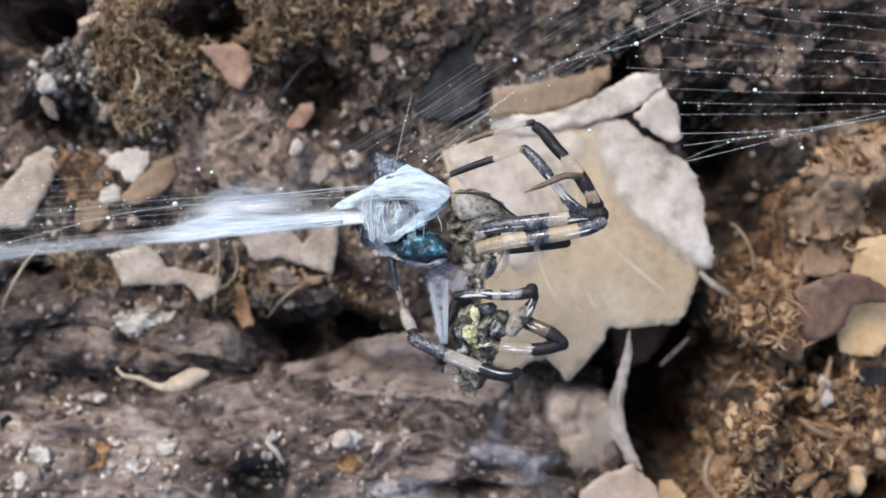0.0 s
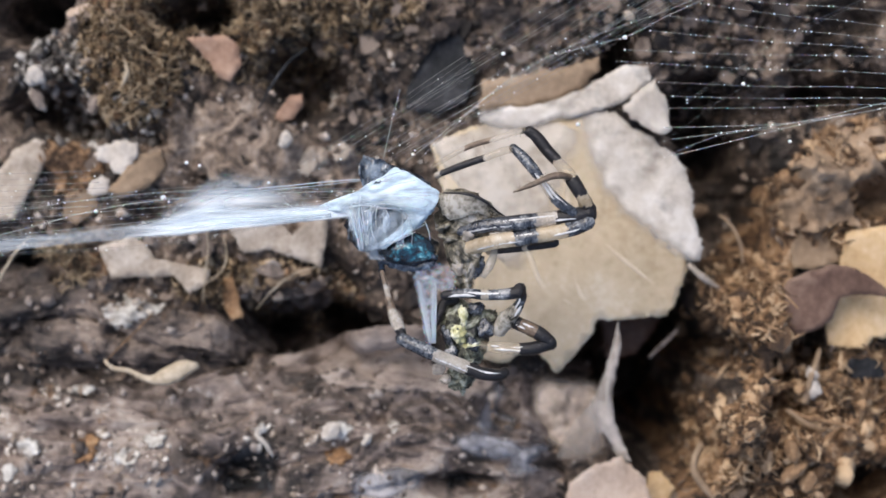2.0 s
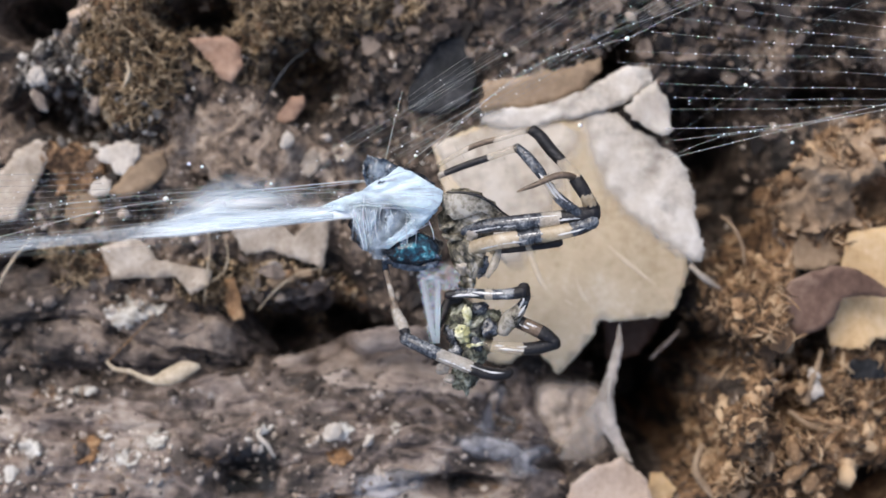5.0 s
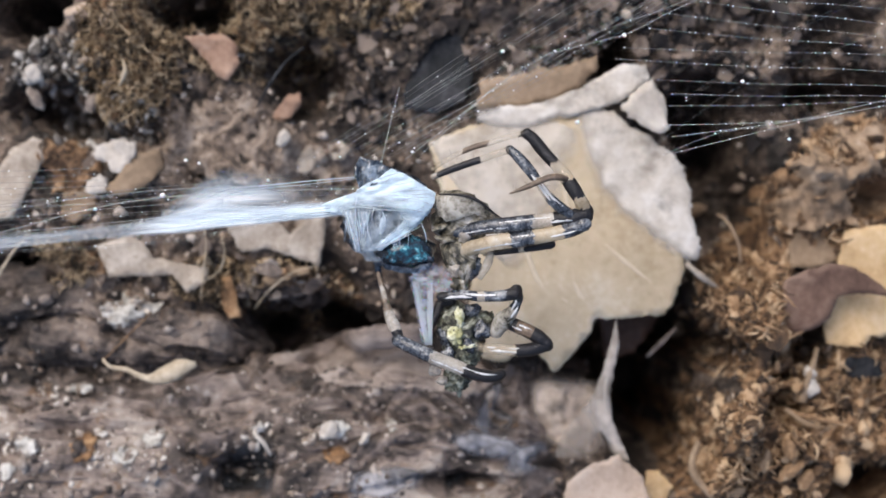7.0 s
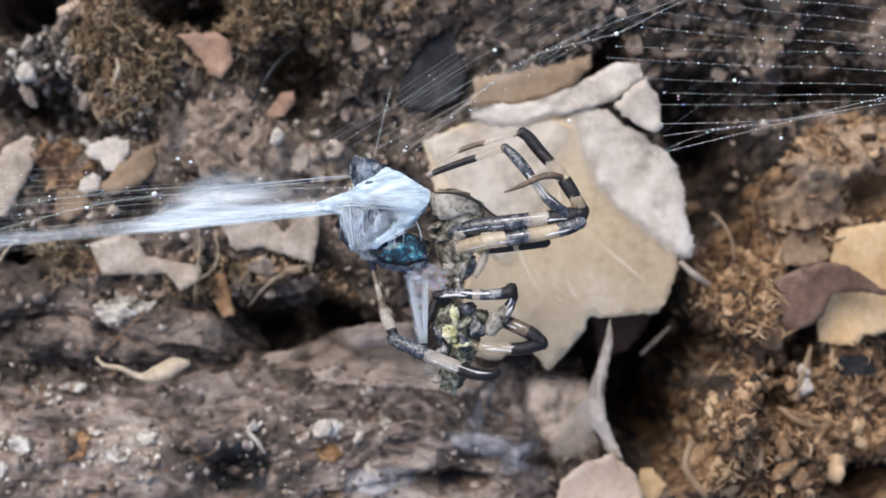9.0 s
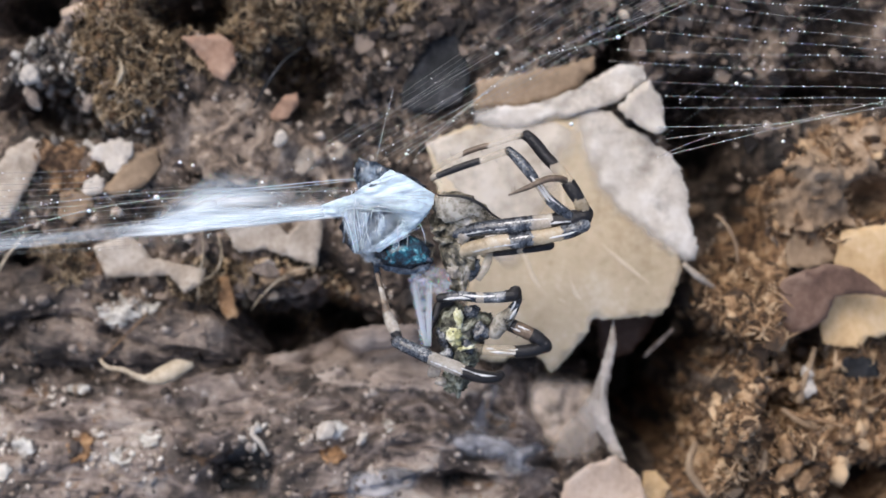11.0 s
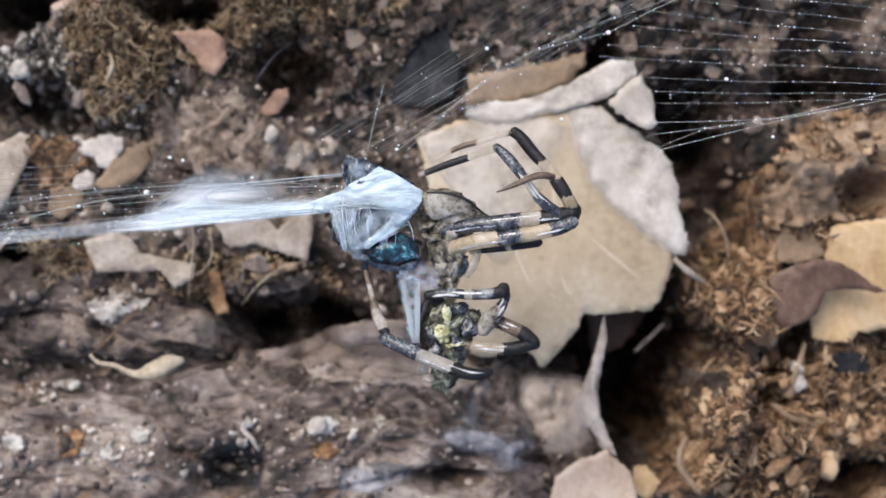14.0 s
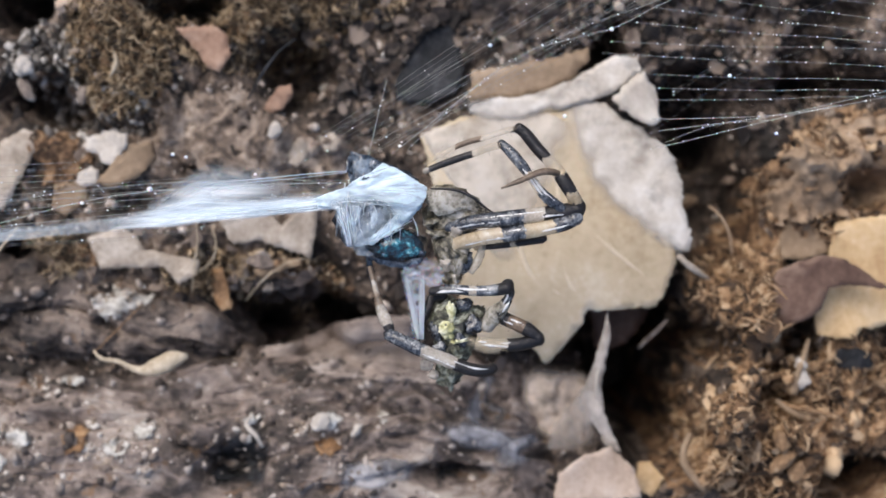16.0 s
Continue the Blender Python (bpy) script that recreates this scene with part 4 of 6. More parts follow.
cushion("moss_cushion", [(-42.7, 26.3), (-42.2, 29.1), (-39.5, 32.5), (-34.1, 32.5), (-32.2, 27.7), (-30.3, 22.8), (-31.3, 17.3), (-34.1, 14.9), (-38.2, 14.6), (-40.7, 17.3), (-41.5, 21.5)], MOSSBED, "lumpy cushion of dry brown moss", 2.6, 2.2, 82)
cushion("moss_cushion", [(-24.4, 26.3), (-19.6, 27.7), (-15.5, 25.6), (-9.9, 27.0), (-8.6, 24.9), (-15.5, 22.2), (-19.6, 21.5), (-23.1, 22.2)], MOSSBED, "low ridge of dry brown moss", 2.6, 1.8, 83)
cushion("moss_cushion", [(-23.7, -4.1), (-18.2, -3.4), (-12.7, -4.1), (-8.6, -6.8), (-9.9, -9.2), (-15.5, -8.2), (-19.6, -8.2), (-23.1, -7.2)], MOSSBED, "dark brown mossy ledge over a hollow", 2.6, 1.8, 84)
cushion("moss_cushion", [(-47.2, 12.4), (-43.8, 13.2), (-41.1, 10.4), (-41.0, 7.0), (-43.8, 5.7), (-46.4, 6.6), (-47.5, 9.7)], MOSSBED, "small tuft of golden dry moss", 2.0, 1.6, 85)
cushion("moss_cushion", [(-48.6, -2.0), (-44.5, -0.6), (-41.0, -2.0), (-40.0, -4.4), (-43.8, -5.5), (-47.9, -4.8)], MOSSBED, "small dark tuft of dry moss", 2.0, 1.6, 86)
for i, (ring, text) in enumerate(CLODS):
    last = i == len(CLODS) - 1
    heap = cushion("soil_clod", ring, CLODDUST if last else BARK if "bark" in text else CRUST, text, 4.0 if last else 2.2, 1.6 if last else 1.9, 90 + i, "soil", 1.2 if last else 0.5, -0.5 if last else -99.0, 0.25 if last else 0.8)
    if last:
        covering(heap, lambda x, y: smooth_step(away(x, y, ring + ring[:1]), 0.1, 2.0))
ALL = [(0, 0, 64, 42, 1)]
UPPER = [(*(-36.8, 22.6), 6.6, 8.5, 2.2), (*(-21.34, 25.34), 10, 6, 1.5), (*(-11.51, 28.85), 10, 4, 1), (*(-18.53, -6.95), 9, 5, 1), (*(-45.91, -2.74), 4.5, 3, 0.7), (*(-26.95, -4.84), 5, 3, 0.6)]
RIGHT = [(*(34.39, -22.23), 2.8, 3.6, 0.6), (*(44.64, -24.50), 13, 9, 3), (*(39.03, -9.76), 6, 8, 1.6), (*(48.6, 6.4), 6.5, 5.5, 0.8), (*(53.5, 11.6), 7, 3.0, 0.8), (*(54.47, -18.18), 7, 8, 1), (*(34.82, -25.20), 5, 5, 0.8), (*(49.5, 1.8), 7, 4, 0.5)]
TOPRIGHT = [(*(15.16, 27.45), 16, 5, 1), (*(39.73, 22.53), 15, 10, 1), (*(-5.90, 22.53), 10, 8, 0.7), (*(31.31, 28.15), 10, 4, .6)]
crumbs("soil_crumbs", 4500, ALL, 51, 0.12, 0.65, GRIT, "dark and tan crumbs of soil and rotten wood")
crumbs("moss_granules", 3600, UPPER, 52, 0.12, 0.5, MOSSOLIVE, "golden brown granular dry moss in clumps", pile=4.0, category="moss")
crumbs("frass_granules", 5200, RIGHT, 53, 0.18, 1.15, MOSS, "golden brown crumbly rotten wood", pile=4.0)
crumbs("bark_crumbs", 900, TOPRIGHT, 54, 0.15, 0.8, FLAKE, "dull brown crumbs of bark", pile=2.0)
crumbs("ashy_crumbs", 620, [(-46.38, 20.82, 5.0, 5.2, 1), (-40.89, 14.48, 8, 4, 0.5)], 56, 0.12, 0.7, ASH, "pale ashy grey crumbs heaped on soil", pile=2.0)
# pale grit, with many extra grains standing in for sparkles on wet ground
crumbs("pale_grit", 1000, ALL, 55, 0.10, 0.5, PALEGRIT, "small whitish grains of grit and painted wet glints", category="grit")
flakes("bark_flakes", 1000, ALL, 57, 0.4, 1.5, FLAKE, "small brown flakes of bark and leaf", 0.8)
flakes("wood_flakes", 70, RIGHT, 58, 0.4, 1.3, MOSS, "golden brown flakes of rotten wood", 4.0)
flakes("bark_litter", 350, TOPRIGHT, 59, 0.4, 1.6, FLAKE, "dull brown litter of bark flakes", 1.5)
flakes("wood_chips", 90, [(*(-18.8, -5.6), 6.0, 2.6, 1)], 63, 0.5, 1.7, CHIPWOOD, "tan and brown chips of rotten wood in a heap", 1.6)
fibres("moss_fibres", 3000, UPPER, 61, 0.8, 3.0, 0.2, MOSSOLIVE, "tangled golden brown dry moss fibres", 4.5)
fibres("root_fibres", 3200, RIGHT, 62, 0.9, 3.8, 0.34, MOSS, "tangled brown rootlets and dry moss", 5.5)


# crumbs and grains lying on the log
def on_log(n, zones, seed, lo, hi, mats, name, label, category):
    x, y, rng = scatter(n, zones, seed)
    n = len(x)
    graph = bpy.context.evaluated_depsgraph_get()
    ray = bpy.data.objects["rotten_log"], bpy.data.objects["bark_strip"]
    place, s = [], []
    for a, b in zip(x, y):
        best = None
        for ob in ray:
            o = Vector((a, b, 40)) * MM - ob.location
            hit, loc, _, _ = ob.ray_cast(o, Vector((0, 0, -1)), depsgraph=graph)
            if hit and (best is None or loc.z + ob.location.z > best):
                best = loc.z + ob.location.z
        if best is not None and best / MM > ground_height(np.array([a]), np.array([b]))[0]:
            place.append((a, b, best / MM))
            s.append(lo + (hi - lo) * rng.random() ** 3)
    n, s = len(place), np.array(s)
    v, f = crumb_piece()
    v = v[None] * (1 + 0.9 * (rng.random((n, len(v), 1)) - 0.5))
    many(name, v, f, np.array(place), rng.random((n, 3)) * 6.28, s[:, None] * (0.6 + 0.8 * rng.random((n, 3))), mats, label, category)


bpy.context.view_layer.update()
LOGZONE = [(*(-33.97, -23.80), 36, 9, 3), (*(-5.90, -23.80), 18, 9, 1.5), (*(-40.99, -10.46), 18, 6, 1.2)]
LICHEN = [(*(-50.82, -26.60), 5, 3.5, 1.5), (*(-37.13, -25.20), 6, 3.2, 2), (*(-12.92, -23.09), 3, 2, 1), (*(-20.64, -24.50), 2.5, 3, 0.8), (*(-45.20, -18.88), 4, 1.4, 0.8), (*(-33.97, -24.50), 26, 8, 0.8)]
on_log(800, LOGZONE, 71, 0.12, 0.8, CHIPWOOD, "wood_crumbs", "brown and grey crumbs lying on the rotten log", "soil")
on_log(430, LICHEN, 72, 0.10, 0.5, PALEGRIT, "lichen_specks", "whitish lichen specks on the rotten log", "lichen")

def log_top(ob, x, y):
    hit, loc, _, _ = ob.ray_cast(Vector((x, y, 60)) * MM - ob.location, Vector((0, 0, -1)), depsgraph=bpy.context.evaluated_depsgraph_get())
    return (loc.z + ob.location.z) / MM if hit else None


def splinters(log, n, x0, x1, y0, y1, mats, seed):
    """Raised splinters of wood along the grain of a log."""
    rnd = random.Random(seed)
    ob = bpy.data.objects[log]
    ob["at"] = tuple(Vector(ob.location) / MM)
    for k in range(n):
        x, y, l = rnd.uniform(x0, x1), rnd.uniform(y0, y1), rnd.uniform(3, 11)
        slope = rnd.gauss(0.05, 0.08)
        pts = []
        for i in range(6):
            px, py = x + l * i / 5, y + slope * l * i / 5 + rnd.gauss(0, 0.12)
            h = log_top(ob, px, py)
            if h is not None:
                pts.append((px, py, h + 0.05))
        if len(pts) == 6 and max(abs(a[2] - b[2]) for a, b in zip(pts, pts[1:])) < 1.5:
            w = rnd.uniform(0.2, 0.6)
            part("splinter", tube(bmesh.new(), pts, [w * 0.3, w, w * 0.9, w * 0.5, 0.05], 7, step=0.6, rough=0.35, flat=0.55, seed=k), mats, ob)


splinters("rotten_log", 70, -58, 8, -30, -12, LOGWOOD, 3)
splinters("bark_strip", 26, -58, -24, -16, -6, BARK, 4)
CREST = [(-30.30, -17.27, 5), (-22.79, -15.76, 5), (-15.29, -14.74, 5), (-11.19, -12.90, 5), (-6.41, -11.67, 5), (-1.64, -11.67, 5), (4.50, -13.58, 5)]
crest_line = [(x, y, (log_top(bpy.data.objects["rotten_log"], x, y) or 3) + 0.1) for x, y, _ in (tuple(q) for q in curve_through(CREST, 2.0)[0])]
part("splinter", tube(bmesh.new(), crest_line, [0.3, 1.0, 1.2, 1.3, 1.6, 1.4, 0.3], 9, step=0.5, rough=0.3, flat=0.5), PALEWOOD, bpy.data.objects["rotten_log"], "pale bare wooden edge")


def bark_patch(outline, mats, label, seed, log="rotten_log", name="bark_patch", jag=0.2):
    ob = bpy.data.objects[log]

    def height(x, y):
        return np.array([(log_top(ob, float(a), float(b)) or 0.0) for a, b in zip(x, y)]) + 0.25 + 0.9 * np.abs(fbm(x, y, 2.2, 3, seed)) + 0.5 * fbm(x, y, 1.0, 3, seed + 1)
    covering(part(name, sheet(outline, height, 0.4, jag, 0.5, seed), mats, ob, label), lambda x, y: smooth_step(away(x, y, outline + outline[:1]), 0.0, 1.5 if mats is DARKPATCH else 1.1))


bark_patch([(-14.9, -15.4), (-11.1, -13.5), (-5.7, -12.3), (-0.3, -12.3), (4.5, -13.8), (8.2, -16.9), (5.8, -19.1), (-0.9, -18.1), (-7.7, -17.7), (-13.2, -17.2)], PALEWOOD, "pale bare ledge of wood", 70)
# three near-black patches over pits of the log, fading out at their rims
bark_patch([(-26.2, -27.6), (-24.9, -25.2), (-22.9, -23.5), (-20.5, -23.0), (-18.6, -24.2), (-18.3, -26.9), (-18.8, -31.0), (-26.6, -31.0)], DARKPATCH, "dark patch of bark", 71)
bark_patch([(0.7, -29.1), (2.8, -27.7), (5.1, -28.1), (7.8, -27.7), (10.2, -28.4), (7.8, -29.2), (4.5, -29.8), (1.8, -30.7)], DARKPATCH, "dark bluish patch of bark", 72)
bark_patch([(-6.4, -21.1), (-3.0, -20.4), (1.1, -21.3), (0.4, -22.2), (-3.7, -22.1)], DARKPATCH, "dark streak of bark", 73)
bark_patch([(-43.4, -24.2), (-42.1, -23.2), (-40.4, -23.9), (-40.7, -25.9), (-42.8, -26.4)], RUST, "rusty orange rotten patch", 74)
bark_patch([(-13.1, -25.2), (-11.1, -24.6), (-9.7, -25.6), (-10.7, -26.6), (-12.4, -26.4)], RUST, "rusty orange rotten patch", 75)
# patches that paint the grey-blue sheen towards the log's end
bark_patch([(1.1, -23.5), (5.1, -22.5), (9.8, -23.5), (11.9, -25.6), (7.8, -26.6), (3.8, -25.9)], BLUESHEEN, "pale bluish grey bark with painted sheen", 77)
bark_patch([(6.5, -18.5), (8.2, -16.8), (9.5, -17.8), (8.2, -20.8), (10.5, -21.5), (9.8, -23.2), (6.5, -23.5), (4.5, -22.2), (5.7, -20.2)], BLUESHEEN, "pale grey bark with painted sheen", 78)
bark_patch([(9.5, -24.8), (12.2, -24.2), (14.6, -24.4), (14.9, -25.7), (11.9, -26.6), (13.6, -27.6), (9.2, -28.8), (8.2, -27.6)], BLUESHEEN, "pale grey bark with painted sheen", 79)
bark_patch([(-9.7, -27.6), (-4.3, -26.6), (-0.3, -27.3), (-1.6, -29.6), (-5.7, -31.0), (-10.4, -30.6)], BLUESHEEN, "pale bluish grey bark with painted sheen", 76)


LICHENCRUST = surface("lichen_crust", [(0.25, (0.28, 0.25, 0.21)), (0.5, (0.55, 0.525, 0.48)), (0.8, (0.76, 0.74, 0.71))], scale=350, fine=1600, rough=0.7, bump=0.9, contrast=1.6, depth=0.0008)
bark_patch([(-40.3, -7.9), (-39.3, -6.6), (-36.9, -6.0), (-34.5, -6.1), (-33.1, -7.2), (-33.5, -8.5), (-35.5, -9.2), (-37.4, -10.3), (-39.2, -10.0), (-39.9, -9.0)], LICHENCRUST, "crusty pale lichen", 171, "bark_strip", "lichen_crust", 0.3)
for i, ring in enumerate(([(-35.2, -23.3), (-33.7, -22.6), (-31.8, -23.0), (-32.2, -24.2), (-34.0, -24.6)], [(-50.3, -24.2), (-48.8, -23.4), (-47.2, -24.2), (-47.6, -25.7), (-49.5, -26.0)], [(-13.2, -22.1), (-11.6, -21.5), (-9.7, -22.2), (-10.9, -23.5), (-12.5, -23.4)], [(-38.4, -25.4), (-36.7, -24.6), (-35.1, -25.3), (-36.0, -26.6), (-37.9, -26.6)],
                          [(-44.8, -18.0), (-42.8, -17.5), (-41.0, -18.0), (-42.8, -18.6)], [(-21.7, -22.3), (-20.6, -21.8), (-20.2, -22.9), (-21.2, -23.3)], [(-5.7, -21.9), (-4.7, -21.4), (-4.0, -22.5), (-5.0, -23.1)], [(-52.2, -27.3), (-50.9, -26.6), (-49.9, -27.7), (-51.3, -28.7)])):
    bark_patch(ring, LICHENCRUST, "whitish crusty lichen", 180 + i, "rotten_log", "lichen_crust", 0.3)


def lichen_clump():
    rnd = random.Random(5)
    bm = bmesh.new()
    cx, cy, _ = (-36.72, -8.35, 3)
    for i in range(70):
        w = rnd.uniform(0.12, 0.36)
        lump(bm, (cx + rnd.gauss(0, 1.6), cy + rnd.gauss(0, 0.75), 2.5 + rnd.random() * 0.8), (w * rnd.uniform(0.7, 1.8), w, w * 0.6), (0, 0, rnd.uniform(0, 180)), detail=1, rough=0.9, seed=i)
    tagged(put("lichen_clump", bm, PALEGRIT, (cx, cy, 2)), "crusty pale yellowish white lichen clump on bark", "lichen", kind="stuff")


lichen_clump()


def pebble(centre, size, mats, label, seed):
    bm = bmesh.new()
    lump(bm, centre, size, (0, 0, seed * 40), 3, 0.4, 1.1, seed)
    return tagged(put("pebble", bm, mats, centre), label, "pebble", "small pale pebbles")


pebble((-48.04, 20.13, 5), (1.2, 1.3, 0.9), WHITECHIP, "small bright white pebble on crumbly soil", 1)
pebble((45.53, -17.57, 6), (1.0, 1.2, 0.8), WHITECHIP, "small white crumb among brown rootlets", 2)
pebble((45.53, -15.67, 6), (0.8, 0.7, 0.7), WHITECHIP, "small white crumb among brown rootlets", 3)
pebble((-17.98, 12.56, 4), (0.8, 1.0, 0.7), WHITECHIP, "small whitish grain on soil", 4)
pebble((-12.08, -22.53, 7), (1.3, 0.9, 0.6), WHITECHIP, "whitish lump on the rotten log", 5)
pebble((-7.96, -23.54, 7), (0.8, 0.5, 0.5), WHITECHIP, "small white grain on the rotten log", 6)
pebble((36.02, -23.00, 7), (1.5, 0.8, 0.8), TANLEAF, "orange-beige wood crumb among rootlets", 7)
rnd = random.Random(21)
for i in range(14):
    x, y = rnd.uniform(31, 54), rnd.uniform(-30, -4) if i < 12 else rnd.uniform(4, 11)
    z = float(ground_height(np.array([x]), np.array([y]))[0]) + 3.4
    w = rnd.uniform(0.4, 0.9)
    ob = pebble((x, y, z), (w * 1.8, w, w * 0.7), MOSS if i % 3 else TANLEAF, "crumb of rotten wood among brown rootlets", 20 + i)
    ob.name = "wood_crumb"
    tagged(ob, category="wood", group="crumbs of rotten wood")
pebble((38.54, -17.91, 6), (0.6, 0.8, 0.6), MOSS, "tan crumb of rotten wood among rootlets", 11)
pebble((-47.97, 17.36, 4), (1.6, 0.7, 0.5), CHIPWOOD, "dull greyish lump at a dark hollow", 12)
pebble((-41.25, 16.75, 4), (0.7, 1.1, 0.5), CHIPWOOD, "dull greyish crumb at a dark hollow", 13)
pebble((-42.58, 27.57, 5), (1.8, 1.0, 0.8), PALEPINK, "pale pinkish crumb among dry moss", 14)
pebble((-38.61, 27.21, 6), (1.4, 0.9, 0.8), PALEPINK, "pale pinkish crumb among dry moss", 15)
pebble((23.75, 27.52, 4), (0.75, 0.55, 0.5), GREYCHIP, "grey-white grain on dark soil", 8)


# ---- stalks, twigs and the curled seed husk ----
def stalk(name, path, radii, mats, label, category="twig", flat=1.0):
    bm = tube(bmesh.new(), path, radii, 8, step=0.5, rough=0.15, flat=flat, seed=len(name))
    return tagged(put(name, bm, mats, path[0]), label, category)


stalk("seed_husk", [(-39.20, -13.96, 7), (-38.34, -14.89, 7.2), (-36.28, -15.25, 7.4), (-33.88, -16.25, 7.6), (-31.7, -15.9, 7.8), (-29.6, -14.9, 7.8), (-28.00, -14.61, 7.4)], [0.2, 0.28, 0.3, 0.42, 1.1, 1.2, 0.3], STRAW, "pale straw-coloured curled seed husk on the log", "seed", 0.5)
stalk("rootlet", [(-39.06, -14.10, 7), (-37.25, -12.15, 6), (-35.08, -9.83, 5), (-33.90, -8.51, 4)], [0.08, 0.11, 0.07], MOSS, "thin brown rootlet on the bark")
RIM = [(22.57, -8.84), (22.23, -11.69), (21.62, -14.47), (20.95, -18.18), (21.35, -21.38), (22.24, -23.51), (23.55, -26.2)]
curled = tagged(put("curled_leaf", sheet([(22.23, -9.63), (22.64, -12.38), (22.1, -15.13), (21.55, -18.56), (21.83, -21.44), (22.65, -23.51), (23.89, -26.47), (22.38, -26.12), (21.28, -24.19), (20.45, -22.82), (19.63, -23.91), (17.98, -26.45), (14.96, -26.44), (15.98, -23.36), (18.04, -20.61), (19.76, -18.21), (20.79, -15.12), (21.54, -12.38)], lambda x, y: 5.6 - 0.35 * away(x, y, RIM) + 0.4 * fbm(x, y, 3, 3, 66), 0.6, 0.12, 0.25, 66), CURLLEAF, (20, -19, 5)), "thin pale leaf edge curling over a black hollow", "leaf")
curled["at"] = (20, -19, 5)
covering(curled, lambda x, y: 0.8 - 0.6 * smooth_step(away(x, y, RIM), 0.3, 2.8))
part("leaf_rim", tube(bmesh.new(), [(22.57, -8.84, 4), (22.23, -11.69, 4.5), (21.62, -14.47, 5), (20.95, -18.18, 5.5), (21.35, -21.38, 5), (22.24, -23.51, 4.5), (23.55, -26.2, 4)], [0.06, 0.11, 0.16, 0.22, 0.2, 0.14, 0.08], 8, step=0.5, rough=0.2, flat=0.6), PALELEAF, curled, "pale rolled leaf edge")
stalk("dry_stalk", [(30.1, -10.7, 1.6), (29.1, -12.0, 0.6), (28.0, -13.3, -0.8), (27.1, -14.5, -2)], [0.2, 0.32, 0.34, 0.2], CHIPWOOD, "short grey dry stem in the hollow", "stalk")
stalk("twig", [(30.60, -2.65, 6), (32.53, -4.22, 5.5), (34.73, -5.56, 4)], [0.3, 0.45, 0.2], GREYCHIP, "short grey twig at the leaf's edge")
stalk("twig", [(34.93, 3.38, 3), (36.24, 1.99, 4), (37.34, -0.27, 4), (37.82, -2.69, 3)], [0.15, 0.25, 0.15], TANLEAF, "thin curved brown twig over the hollow")
stalk("twig", [(44.51, -19.27, 6), (45.06, -16.85, 6.5), (46.00, -14.52, 6), (46.68, -12.90, 5)], [0.75, 0.4, 0.4, 0.3], TANLEAF, "thick pale brown twig among rootlets")
stalk("rootlet", [(-28.07, -7.14, 4), (-27.57, -4.03, 5), (-27.23, -0.96, 5), (-27.52, 1.44, 4)], [0.07, 0.10, 0.07], STRAW, "thin pale rootlet over the leaf fragment")
stalk("rootlet", [(-27.73, -5.08, 4), (-25.52, -3.34, 5), (-24.98, -1.30, 5), (-25.53, 0.62, 4)], [0.07, 0.10, 0.07], STRAW, "thin looping pale rootlet over litter")
stalk("rootlet", [(-21.67, -8.21, 3), (-19.49, -5.77, 4), (-16.75, -3.71, 4), (-14.08, -3.04, 3)], [0.06, 0.11, 0.06], STRAW, "thin pale rootlet over dark soil")
stalk("twig", [(42.48, -20.15, 6), (45.09, -21.87, 6.4), (48.04, -22.73, 6)], [0.35, 0.5, 0.3], TANLEAF, "dull brown twig among rootlets")
stalk("twig", [(32.16, -24.02, 6), (31.28, -27.35, 6.4), (33.93, -31.01, 6)], [0.4, 0.55, 0.4], TANLEAF, "dull brown bent twig among rootlets")
stalk("twig", [(48.24, -22.66, 6), (45.76, -25.12, 6.4), (42.81, -26.53, 6)], [0.4, 0.6, 0.4], MOSS, "brown twig among rootlets")
stalk("curled_husk", [(-36.83, 21.79, 7), (-36.41, 20.26, 7.4), (-37.24, 18.55, 7)], [0.1, 0.35, 0.1], STRAW, "thin pale curled husk on moss", "husk")
stalk("rootlet", [(-21.33, 16.29, 3), (-19.49, 19.29, 4), (-17.43, 22.03, 4), (-15.46, 23.67, 3)], [0.14, 0.2, 0.14], SLATE, "dark thin rootlet over a hollow")
stalk("rootlet", [(-54.11, -7.18, 3), (-52.14, -4.03, 5), (-50.43, -1.30, 5), (-49.00, 0.75, 4)], [0.12, 0.2, 0.12], STRAW, "pale thin rootlet on dark soil")
stalk("rootlet", [(-19.16, -25.57, 7), (-20.10, -23.80, 7.6), (-21.13, -22.82, 7.4), (-20.51, -21.86, 7)], [0.15, 0.3, 0.3, 0.15], WHITECHIP, "curled whitish rootlet on the log")
stalk("rootlet", [(43.15, -20.29, 6), (44.93, -20.98, 7), (47.63, -21.52, 7), (50.62, -22.46, 6)], [0.2, 0.3, 0.2], MOSS, "short brown rootlet among fibres")


